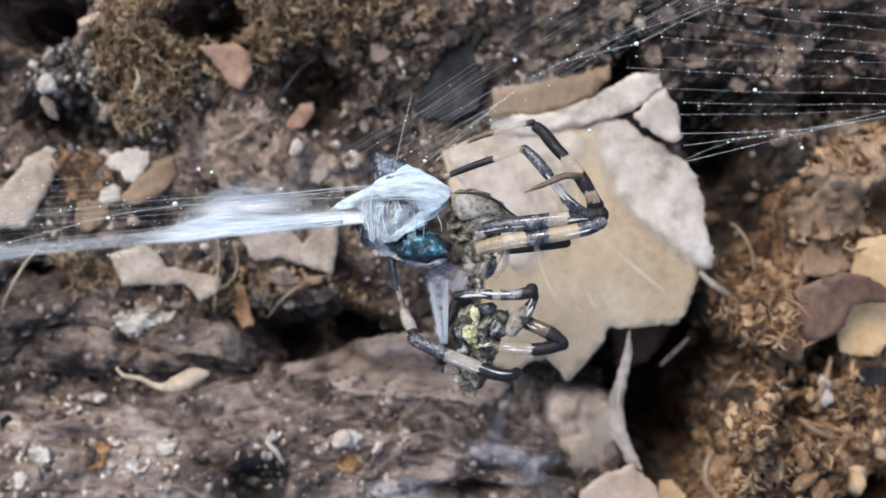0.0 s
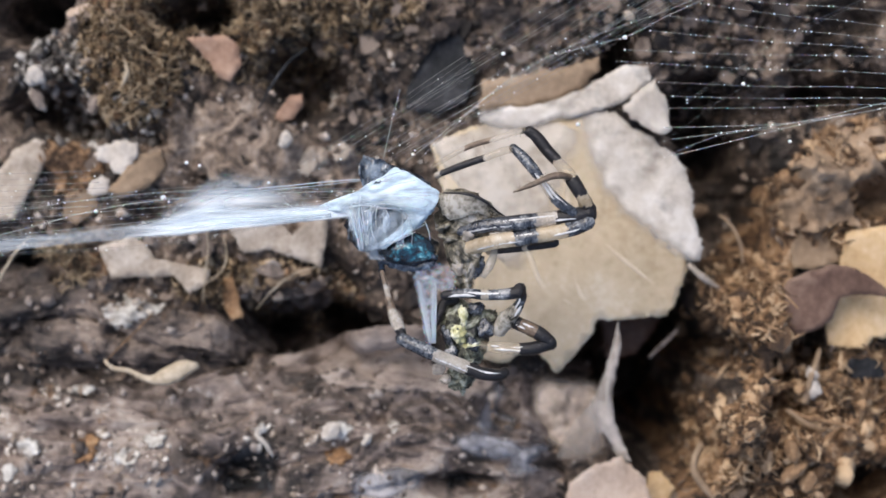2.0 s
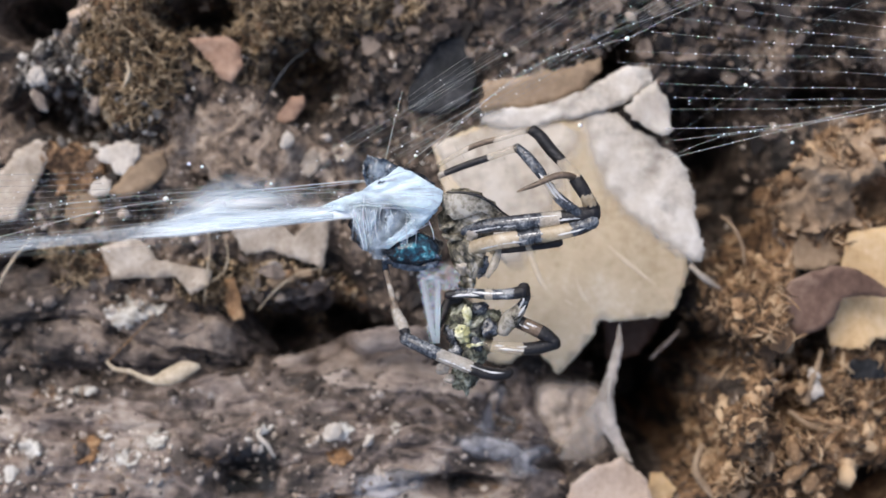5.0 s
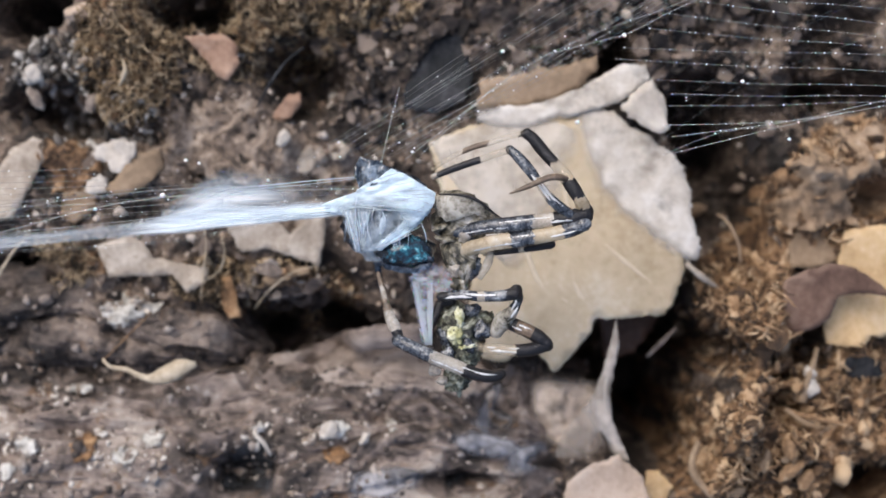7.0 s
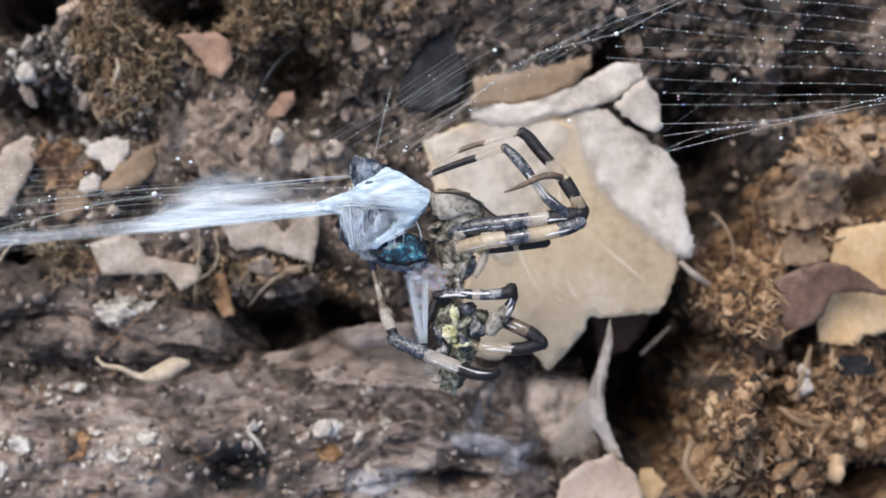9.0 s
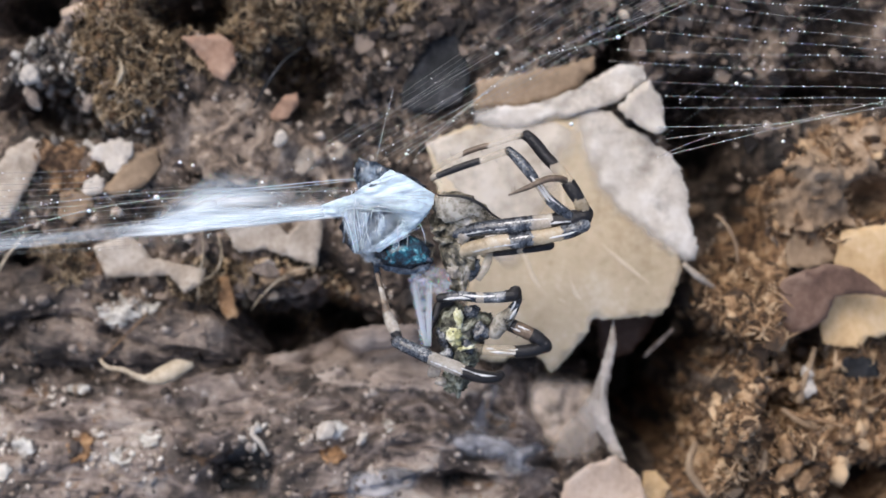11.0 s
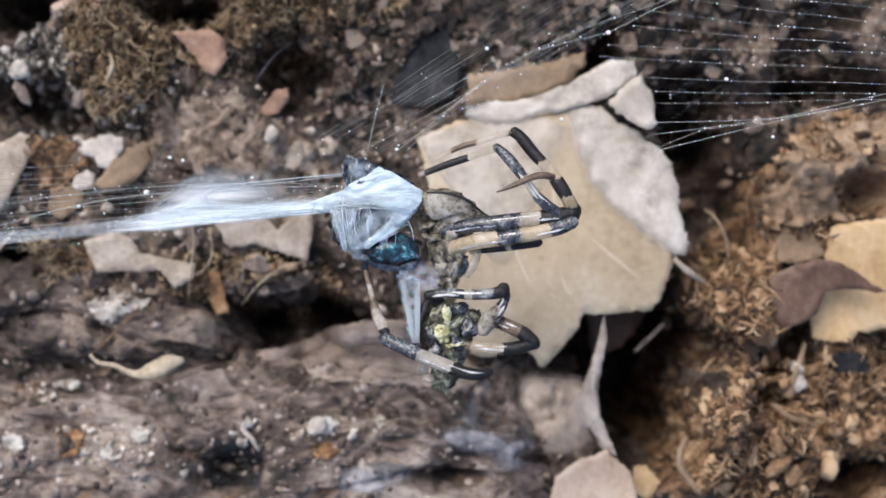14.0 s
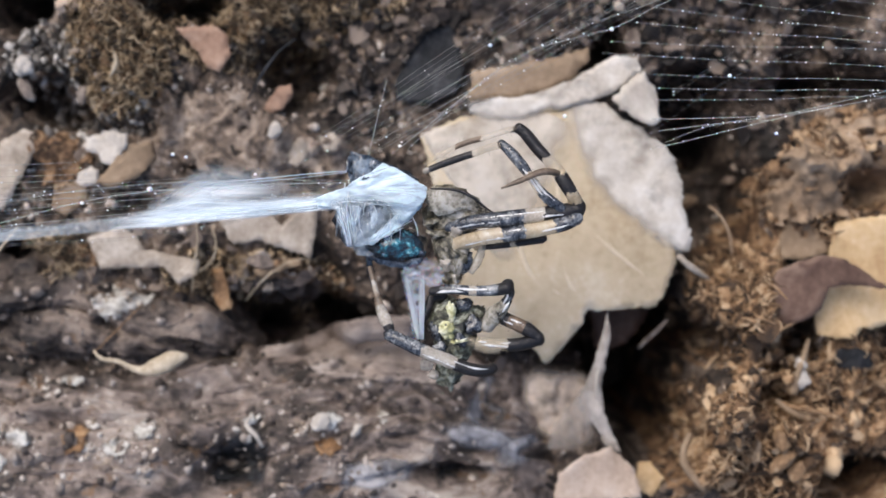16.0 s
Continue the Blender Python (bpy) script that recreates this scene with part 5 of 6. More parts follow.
# ---- the spider web ----
def build_web():
    web = empty("spider_web", (0, 0, 27), "fine orb web of threads beaded with glue drops", "spider web")
    rnd = random.Random(9)

    def thread(points, r=0.035, drops=0, name="thread"):
        bm = tube(bmesh.new(), points, [r, r], 5, step=3.0)
        t = part(name, bm, THREAD, web)
        if drops:
            db = bmesh.new()
            pts, _ = curve_through(points, 0.6)
            i = 0.0
            while i < len(pts) - 1:
                p = pts[int(i)].lerp(pts[int(i) + 1], i - int(i))
                s = rnd.choice((0.05, 0.055, 0.065, 0.08, 0.105))
                if abs(p.x) < 62:
                    lump(db, p, (s * 1.3, s, s), detail=1, rough=0)
                i += rnd.uniform(0.7, 5.5) / drops
            if len(db.verts):
                tagged(part("glue_beading", db, DROP, t, "beads of clear glue"), kind="stuff")
            else:
                db.free()

    # sticky threads to the open side
    for a, b in (((26.61, 26.19, 27), (46.78, 24.52, 27)), ((28.10, 25.24, 27), (46.78, 22.97, 27)), ((24.82, 23.92, 27), (46.78, 21.54, 27)), ((22.73, 22.37, 27), (46.78, 20.46, 27)), ((20.05, 20.35, 27), (46.78, 19.63, 27)),
                 ((19.15, 19.15, 27), (46.78, 17.90, 27)), ((23.63, 16.94, 27), (46.78, 16.35, 27)), ((25.12, 15.45, 27), (46.78, 15.27, 27)), ((24.82, 14.20, 27), (46.78, 14.62, 27))):
        a, b = Vector(a), Vector(b)
        end = b + (b - a).normalized() * 30
        end.z = 20
        thread([a, (a + b) / 2 + Vector((0, -0.15, 0)), b, end], 0.024, 1.2)
    thread([(25.12, 10.92, 27), (37.95, 12.65, 27), (46.78, 14.62, 27), (76.82, 21.54, 18)], 0.045, 1.6)
    thread([(24.22, 12.17, 27), (30.79, 12.29, 27), (38.54, 12.71, 27), (46.78, 14.08, 27), (76.82, 20.28, 18)], 0.04, 1.2)
    thread([(25.12, 9.19, 27), (30.79, 10.56, 27), (38.54, 12.47, 27), (43.91, 13.66, 27)], 0.045, 1.3)
    thread([(24.22, 9.01, 27), (30.19, 11.40, 27), (36.75, 12.11, 27)], 0.03, 1.0)
    # radial bundles across them
    for k in range(3):
        thread([(24.22, 10.68, 27), (33.17, 16.77, 27), (46.78, 21.84, 27), (76.82, 34.81, 18)] if k == 0 else [Vector(p) + Vector((0, 0.35 * k, 0)) for p in [(26.61, 14.38, 27), (36.75, 20.94, 27), (46.78, 25.71, 27), (76.82, 39.23, 18)]], 0.010, 0.15)
    # the main support thread and the fan drawn towards the prey
    thread([(61.81, 38.99, 24), (29.00, 25.95, 27), (19.98, 21.59, 27.5), (11.91, 19.50, 28), (5.08, 14.95, 28.5), (0.94, 11.54, 29), (-3.17, 8.28, 29.5)], 0.05, 1.1)
    thread([(55.72, 38.39, 24), (27.80, 25.83, 27), (17.60, 22.06, 27.5), (8.65, 17.84, 28), (3.31, 13.35, 28.5), (-1.41, 8.86, 29.5)], 0.035, 0.8)
    for k in range(27):
        q = k / 26
        a = Vector((-14.56 + 12.83 * q + rnd.uniform(-0.36, 0.36), 8.41 + 0.6 * q + rnd.uniform(-0.84, 0.84), 28.5))
        b = Vector((4.53 + 19.7 * q + rnd.uniform(-1.8, 1.8), 19.27 + 5.67 * q + rnd.uniform(-0.84, 0.84), 27.5))
        c = b + (b - a).normalized() * (26 + 22 * (1 - q))
        c.z = 25
        thread([a, (a + b) / 2 + Vector((0.1, -0.3 * rnd.random(), 0)), b, c], rnd.choice((0.008, 0.011, 0.016)), 0.0 if k % 5 else 0.35)
    thread([(-5.50, 8.13, 30), (-5.05, 10.15, 29.5), (-4.48, 12.72, 29), (-3.67, 16.06, 28)], 0.05, 0.6)
    # guy threads to the other side
    thread([(-7.60, 5.36, 29), (-15.65, 5.22, 28), (-28.88, 4.47, 27), (-36.27, 3.36, 26), (-47.39, 0.54, 25), (-86.12, -7.98, 8)], 0.065, 0.8)
    thread([(-7.60, 5.59, 29), (-18.02, 5.69, 28), (-28.88, 5.31, 27), (-39.88, 4.14, 26), (-47.39, 2.78, 25), (-86.12, -2.62, 8)], 0.035, 0.4)
    for k in range(16):
        a = Vector((-8.0, 5.31 - 0.09 * k, 29))
        b = Vector((-27.1 + 3.6 * rnd.random(), 6.03 - 0.42 * k + rnd.uniform(-0.18, 0.18), 27.5))
        c = Vector((-46.8, 4.12 - 0.39 * k + rnd.uniform(-0.48, 0.48), 26))
        d = c + (c - b) * 1.1
        d.z = 9
        thread([a, b, c, d], rnd.choice((0.012, 0.018, 0.03)), 0.25)
    # a comb of parallel sticky threads beside the guy threads
    for k in range(7):
        y = 3.4 + 0.62 * k
        thread([(-33.0 - 0.6 * k, y + 0.5, 26.4), (-42.0, y + 0.25, 26), (-52.0, y, 25.6), (-78.0, y - 1.0, 14)], rnd.choice((0.014, 0.02, 0.026)), 0.2)
    for c, s in (((-28.56, 4.70, 27.4), 0.28), ((-35.88, 3.29, 26.4), 0.2), ((7.17, 19.80, 28), 0.2), ((19.97, 21.57, 27.6), 0.24), ((-26.19, 8.41, 27), 0.2), ((-24.82, 8.11, 27), 0.18), ((-17.54, 6.32, 27), 0.16),
                 ((15.09, 12.47, 27), 0.22), ((-2.30, 9.19, 29), 0.16), ((37.53, 10.68, 27), 0.18), ((32.58, 16.77, 27), 0.2)):
        db = bmesh.new()
        lump(db, c, (s * 1.2, s, s), detail=2, rough=0.2)
        part("dew_drop", db, DROP, web, "larger bead of glue and dew")
    return web


web = build_web()


# ---- the band of swathing silk ----
def build_silk_band():
    band = empty("silk_band", (-22.76, 3.32, 28), "wispy white band of swathing silk drawn out from the prey", "silk")
    core = [(-7.67, 4.52, 2.45), (-8.85, 4.4, 2.51), (-13.39, 3.99, 2.04), (-18.45, 3.69, 1.51), (-23.51, 4.22, 1.04), (-26.04, 3.39, 0.62), (-29.56, 2.51, 0.45), (-31.91, 2.09, 0.21), (-34.85, 1.74, -0.03), (-38.95, 1.21, -0.44), (-43.64, 0.92, -0.91), (-47.74, 0.56, -1.55)]
    plume = [(-10.73, 6.11, 3.63), (-13.09, 6.46, 3.4), (-15.45, 6.82, 3.16), (-17.8, 7.17, 2.92), (-20.15, 7.64, 2.69), (-21.92, 7.87, 2.45), (-23.68, 7.28, 2.1), (-25.45, 5.98, 1.74), (-26.92, 4.69, 1.51), (-28.68, 3.51, 1.27)]
    blade = [(-18.39, 5.99, 3.39), (-19.86, 5.99, 3.16), (-21.04, 5.99, 2.92), (-22.22, 5.63, 2.63), (-23.39, 5.04, 2.21), (-24.57, 4.34, 1.74), (-25.74, 3.51, 1.39), (-26.92, 2.8, 1.03), (-28.27, 2.21, 0.8)]

    def lie(lift, seed):
        return lambda x, y: 28.9 + lift + 0.045 * (x + 20) + 0.2 * fbm(x * 0.2, y, 1.0, 3, seed)

    def dense(x, v):
        return smooth_step(v, 0.02, 0.22) * (1 - smooth_step(v, 0.5, 1.0)) * (0.27 + 0.71 * smooth_step(x, -34, -26))
    film_part("silk_film", core, lie(0, 41), lambda x, v: 1.0 * dense(x, v), BANDFILM, band, "dense milky film of silk", 17, 1)
    film_part("silk_film", core[:8], lie(-0.3, 42), lambda x, v: 0.95 * dense(x, v) * smooth_step(x, -32, -25), BANDFILM, band, "dense milky film of silk", 15, 2)
    film_part("silk_film", blade, lie(-0.15, 43), lambda x, v: 1.0 * smooth_step(v, 0, 0.25) * (1 - smooth_step(v, 0.35, 1.0)) * smooth_step(x, -31, -25) * (1 - smooth_step(x, -25, -20.5)), BANDFILM, band, "feathered tuft of silk", 15, 3)
    film_part("silk_film", plume, lie(-0.5, 44), lambda x, v: 0.66 * smooth_step(v, 0, 0.3) * (1 - smooth_step(v, 0.3, 1.0)) * smooth_step(x, -31, -24) * (1 - smooth_step(x, -22, -12)), BANDFILM, band, "thin haze of loose silk", 15, 4)
    xs, up, low = (np.array(q) for q in zip(*sorted(core)))
    rnd = random.Random(4)
    # fibres along the band, closest in its lower part
    for k in range(64):
        q = min(1.05, abs(rnd.gauss(0, 0.42)))
        left = -56 if k % 16 == 0 else rnd.uniform(-36, -20)
        line = []
        for x in np.arange(-10.8, left, -4.0):
            a, b = np.interp(x, xs, low), np.interp(x, xs, up)
            line.append((float(x), float(a + 0.25 + (b - a - 0.3) * q + rnd.gauss(0, 0.06)), 28.95 + 0.045 * (float(x) + 20) + rnd.gauss(0, 0.25)))
        if len(line) > 2:
            w = rnd.choice((0.012, 0.016, 0.022, 0.032))
            part("silk_fibre", tube(bmesh.new(), line, [w, w * 1.2, w, 0.006], 4, step=2.0), BANDSILK, band)
    for k in range(46):
        x = rnd.gauss(-21.6, 2.6)
        y, l = 5.2 + rnd.gauss(0, 0.9) + 0.10 * (x + 21.6), rnd.uniform(1.6, 4.6)
        part("loose_fibre", tube(bmesh.new(), [(x - l, y - 0.42 * l, 28), (x, y, 28.6), (x + l, y + 0.10 * l - 0.5 * rnd.random(), 28.4)], [0.006, 0.035, 0.006], 4, step=1.2), FLUFF, band)
    # silvery strands twisted along the upper side, by the prey
    for dy, w in ((0, 0.055), (-0.3, 0.03)):
        part("silk_strand", tube(bmesh.new(), [(-20.5, 5.45 + dy, 28.8), (-16.0, 5.85 + dy, 29.2), (-11.8, 6.25 + dy, 29.4), (-8.6, 6.5 + dy * 0.6, 29.8), (-6.8, 6.5 + dy * 0.3, 30.4)], [w * 0.5, w, w, w], 6, step=0.7, rough=0.4), STRAND, band, "silvery silk strand")
    return band


silk_band = build_silk_band()


# ---- the wrapped fly ----
def build_prey():
    prey = empty("wrapped_fly", (-4.06, 2.71, 29), "metallic blue fly half wrapped in white silk", "fly")
    bm = bmesh.new()
    lump(bm, (-2.72, -0.82, 28.4), (3.3, 1.9, 2.4), (0, 0, -4), 4, 0.12, 2.0, 2)
    part("abdomen", bm, FLYBLUE, prey, "metallic blue-green fly body")
    bm = bmesh.new()
    lump(bm, (-5.43, 2.13, 28.6), (3.5, 3.5, 2.3), (0, 0, 20), 4, 0.22, 1.8, 4)
    part("thorax", bm, FLYDARK, prey, "dark bluish fly thorax under silk")
    crumple = [(-7.73, 7.23), (-7.56, 8.1), (-7.15, 8.8), (-6.4, 8.51), (-5.52, 8.45), (-4.83, 8.04), (-4.07, 7.75), (-2.79, 7.23), (-3.84, 6.53), (-4.83, 6.18), (-6.11, 5.77), (-7.33, 5.6)]
    bm = sheet(crumple, lambda x, y: 30.4 + 1.5 * np.abs(fbm(x, y, 1.5, 2, 91)) + 0.5 * np.abs(fbm(x, y, 0.6, 2, 92)), 0.3, 0.10, 1.6, 6)
    lump(bm, (-2.58, 6.51, 29.6), (2.2, 0.7, 0.8), (0, 0, -25), 4, 0.45, 1.9, 8)
    part("head", bm, FLYDARK, prey, "dark crumpled end sticking out of the silk")
    hood = [(-7.4, 6.2), (-7.1, 7.6), (-6.7, 8.3), (-6.1, 7.7), (-5.4, 8.0), (-5.0, 7.4), (-4.2, 7.5), (-4.9, 6.4), (-6.3, 5.5), (-7.2, 5.3)]
    part("silk_veil", sheet(hood, lambda x, y: 31.9 - 0.09 * (x + 6) ** 2 - 0.12 * (y - 7) ** 2 + 0.5 * np.abs(fbm(x, y, 1.3, 2, 38)), 0.3, 0.12, 0.05, 36), VEIL, prey, "thin silk veil over the dark end")
    # dense cap of silk
    cap = [(-12.3, 3.5), (-10.0, 4.4), (-7.8, 5.1), (-6.5, 6.0), (-5.2, 6.6), (-4.0, 7.6), (-2.7, 7.1), (-0.9, 6.0), (0.6, 5.1), (0.5, 4.0), (-0.7, 2.5), (-2.0, 1.3), (-2.6, 1.0), (-3.0, 2.0), (-3.8, 2.8), (-5.1, 3.3), (-6.3, 3.0), (-7.2, 3.4), (-8.1, 3.0), (-9.8, 3.0)]

    def cap_height(x, y):
        turn, away = np.arctan2(y - 3.4, x + 10.5), np.hypot(x + 10.5, y - 3.4)
        return 31.5 - 0.05 * (x + 4.2) ** 2 - 0.09 * (y - 4.2) ** 2 + 0.10 * away * np.abs(fbm(turn * 4.5, away * 0.12, 1.0, 2, 8)) + 0.85 * np.abs(fbm(x * 0.5 + y * 0.4, y * 0.8 - x * 0.2, 2.2, 3, 9))
    hem = [(-8.6, 3.1), (-7.2, 3.4), (-6.3, 3.0), (-5.1, 3.3), (-3.8, 2.8), (-3.0, 2.0), (-2.6, 1.0)]
    covering(part("silk_cap", sheet(cap, cap_height, 0.25, 0.04, 0.06, 4), CAPSILK, prey, "dense bright white silk cap"), lambda x, y: smooth_step(away(x, y, hem), -0.1, 2.0))
    lap = [(-6.3, -0.8), (-5.1, 0.1), (-3.7, 1.0), (-2.9, 2.0), (-2.0, 2.7), (-0.5, 3.6), (0.3, 4.1), (0.0, 3.0), (-1.2, 1.8), (-2.7, 0.6), (-4.3, -0.3), (-5.2, -0.9)]
    part("silk_lap", sheet(lap, lambda x, y: 31.2 - 0.06 * (x + 3) ** 2 - 0.05 * (y - 1) ** 2 + 0.2 * fbm(x, y, 1.2, 3, 28), 0.35, 0.12, 0.2, 14), SILK, prey, "folded silk lap over the body")
    rng = random.Random(31)
    for k in range(60):
        ax, ay, far = rng.uniform(-10.5, -1.5), rng.uniform(2.0, 7.4), rng.uniform(1.0, 4.5)
        way = math.atan2(ay - 3.2, ax + 13.0) + rng.gauss(-0.12, 0.16)
        xs = ax + far * np.linspace(0, 1, 5) * math.cos(way)
        ys = ay + far * np.linspace(0, 1, 5) * math.sin(way) + 0.2 * np.sin(np.linspace(0, 3.1, 5)) * rng.gauss(0, 1)
        keep = within(xs, ys, cap)
        if keep.sum() > 2:
            line = [(float(u), float(v), float(w)) for u, v, w in zip(xs[keep], ys[keep], cap_height(xs[keep], ys[keep]) + 0.05)]
            w = rng.choice((0.02, 0.03, 0.05))
            part("silk_strand", tube(bmesh.new(), line, [0.01, w, 0.01], 4, step=0.6), STRAND, prey)
    flap = [(-9.1, 3.2), (-8.3, 3.4), (-7.7, 2.5), (-7.4, 0.8), (-7.1, -1.2), (-7.7, -0.9), (-8.3, 0.9)]
    part("silk_flap", sheet(flap, lambda x, y: 30.9 - 0.05 * (x + 6) ** 2 - 0.05 * (y - 1) ** 2 + 0.8 * np.abs(fbm(x, y * 0.5, 1.6, 2, 48)), 0.3, 0.12, 0.08, 46), SHRED, prey, "pale bluish flap of silk")
    # torn shreds of silk slanting across the dark body
    rip = random.Random(77)
    for k in range(20):
        cx, cy = rip.uniform(-7.4, -3.2), rip.uniform(-0.6, 4.4)
        way, far, wide = math.radians(rip.gauss(58, 22)), rip.uniform(0.8, 2.0), rip.uniform(0.05, 0.5) ** 1.2
        if k > 13:
            cx, cy, way = rip.uniform(-8.6, -7.4), rip.uniform(1.2, 3.0), math.radians(rip.gauss(105, 12))
        ux, uy = math.cos(way), math.sin(way)
        ring = [(cx + ux * far * q - uy * wide * w, cy + uy * far * q + ux * wide * w) for q, w in ((-1, -0.3), (-0.2, -1), (0.6, -0.6), (1, 0.1), (0.3, 0.9), (-0.5, 0.7))]
        part("silk_shred", sheet(ring, lambda x, y: 31.2 - 0.05 * (x + 5) ** 2 - 0.06 * (y - 2) ** 2 + 0.2 * np.abs(fbm(x, y, 1.2, 2, 60 + k)), 0.25, 0.05, 0.03, 60 + k), SHRED, prey)
    # larger folds of silk over the fly's dark side
    for k, (fold, lift) in enumerate((([(-4.76, 3.03), (-3.48, 3.03), (-3.83, 1.52), (-4.82, 0.94), (-5.69, 0.36), (-6.73, -0.22), (-6.15, 0.94), (-5.22, 1.64)], 0.0), ([(-7.31, 3.26), (-6.09, 3.15), (-6.38, 1.87), (-6.85, 0.71), (-7.25, 1.41)], 0.1), ([(-7.37, -0.92), (-6.44, -0.51), (-5.69, -1.27), (-4.82, -1.79), (-5.22, -2.08), (-6.62, -1.96)], -1.2), ([(-2.78, 2.28), (-1.97, 1.87), (-2.9, 0.94), (-4.29, -0.1), (-5.11, -0.45), (-4.41, 0.59)], 0.15))):
        part("silk_fold", sheet(fold, lambda x, y: 31.3 + lift - 0.05 * (x + 5) ** 2 - 0.06 * (y - 2) ** 2 + 0.3 * np.abs(fbm(x, y, 1.0, 2, 160 + k)), 0.25, 0.06, 0.03, 160 + k), SHRED if lift < 0 else FOLD, prey, "crumpled fold of silk")
    body = [(-8.7, 4.6, 2.28), (-8, 4.6, -0.05), (-7.42, 4.6, -1.21), (-6.55, 4.42, -1.96), (-5.68, 4.31, -1.61), (-4.81, 4.31, -0.45), (-3.36, 4.31, 0.36), (-1.86, 4.19, 1.29)]
    film_part("silk_veil", body, lambda x, y: 31.15 - 0.05 * (x + 6) ** 2 - 0.06 * (y - 1) ** 2 + 0.3 * np.abs(fbm(x, y * 0.4, 1.2, 2, 71)), lambda x, v: 0.22 * smooth_step(v, 0, 0.1) * (1 - 0.6 * smooth_step(x, -6, -2.4)), BODYFILM, prey, "thin silk sheet over the dark body", 13, 9)
    veil = [(-8.9, 3.3), (-7.3, 4.4), (-4.9, 4.0), (-2.9, 3.7), (-1.9, 1.9), (-2.9, 0.6), (-4.9, -0.6), (-6.8, -1.1), (-7.7, -1.2), (-8.1, 0.6)]
    b3 = sheet(veil, lambda x, y: 31.0 - 0.05 * (x + 6) ** 2 - 0.07 * (y - 0.6) ** 2 + 0.35 * fbm(x * 1.5, y, 1.8, 3, 18), 0.4, 0.12, 0.15, 6)
    part("silk_veil", b3, VEIL, prey, "torn thin silk veil over the dark body")
    rnd = random.Random(12)
    for k in range(9):
        x, y = rnd.uniform(-8.4, -2.6), rnd.uniform(2.4, 4.4)
        x2, y2 = min(max(x + rnd.gauss(0, 0.93), -7.9), -2.3), max(y - rnd.uniform(2.0, 4.6), -1.0)
        part("silk_strand", tube(bmesh.new(), [(x, y, 31.3), ((x + x2) / 2 + rnd.gauss(0, 0.3), (y + y2) / 2, 31.6), (x2, y2, 30.2)], [0.02, 0.05, 0.02], 4, step=0.8), STRAND, prey)
    for pts in ([(-8.59, 3.08, 31.2), (-7.89, 0.64, 31.2), (-7.54, -0.99, 31.2)], [(-7.49, 4.70, 31.2), (-7.66, 2.38, 31.2), (-7.20, -0.81, 31.2)], [(-4.87, -0.64, 31.2), (-2.84, 0.64, 31.2), (-0.93, 1.68, 31.2)],
                [(-0.93, 2.09, 31.2), (-0.46, 0.93, 31.2), (-0.35, 0.06, 31.2)], [(-5.45, -0.52, 31.2), (-3.60, 0.06, 31.2), (-1.86, 0.93, 31.2)]):
        part("silk_strand", tube(bmesh.new(), pts, [0.04, 0.07, 0.04], 5, step=0.8), STRAND, prey, "thick white silk strand")
    for pts in ([(-0.82, -1.12, 29.5), (0.06, -1.70, 29.6), (0.35, -2.00, 29.4)], [(-5.54, -1.71, 29), (-5.32, -3.49, 28.5), (-4.98, -5.28, 28)]):
        part("fly_leg", tube(bmesh.new(), pts, [0.4, 0.35, 0.2], 7, rough=0.2), FLYDARK, prey)
    part("wing", sheet([(-5.5, -1.2), (-3.5, -1.7), (-1.4, -2.3), (0.4, -1.8), (-0.1, -2.8), (-2.3, -3.3), (-4.6, -2.8), (-6.1, -1.9)], lambda x, y: 29.2 + 0.2 * fbm(x, y, 2, 2, 3), 0.5, 0.1, 0.12, 8), FLYDARK, prey, "dark folded fly wing")
    return prey


prey = build_prey()


def build_ribbon():
    ribbon = empty("silk_ribbon", (-0.82, -7.01, 29), "tight white silk ribbon between prey and hind leg", "silk")
    film = [(-2.2, -3.5), (-0.9, -3.2), (0.4, -3.9), (0.4, -5.8), (0.3, -8.2), (-0.1, -10.8), (-0.8, -10.6), (-1.2, -8.8), (-1.6, -6.4)]
    part("silk_film", sheet(film, lambda x, y: 29.3 + 0.35 * fbm(x * 2.2, y * 0.3, 1.2, 3, 61), 0.3, 0.08, 0.1, 62), GAUZE, ribbon, "thin stretched silk film")
    rnd = random.Random(8)
    for top, low, wide in (((-1.53, -4.11), (-0.29, -10.66), 0.30), ((0.0, -4.23), (0.06, -10.66), 0.27)):
        for k in range(7):
            u = (k / 6 - 0.5) * 2 * wide
            w = rnd.uniform(0.025, 0.075)
            mid = ((top[0] + low[0]) / 2 + u * 0.9 + 0.04 * rnd.gauss(0, 1), (top[1] + low[1]) / 2)
            part("ribbon_strand", tube(bmesh.new(), [(top[0] + u, top[1] + 0.2 * rnd.random(), 29.1), (*mid, 29.6), (low[0] + u * 0.55, low[1], 29.7)], [w * 0.7, w, w], 6, step=0.7, rough=0.15), RIBBONSILK, ribbon)
    return ribbon


ribbon = build_ribbon()


# ---- the spider ----
D, G, A, P, C = 0, 1, 2, 3, 7
LEGMATS = [LEGDARK, LEGGREY, LEGAMBER, LEGPALE, LEGGLINT, LEGBROWN, HEADPLATE, LEGCLEAR]


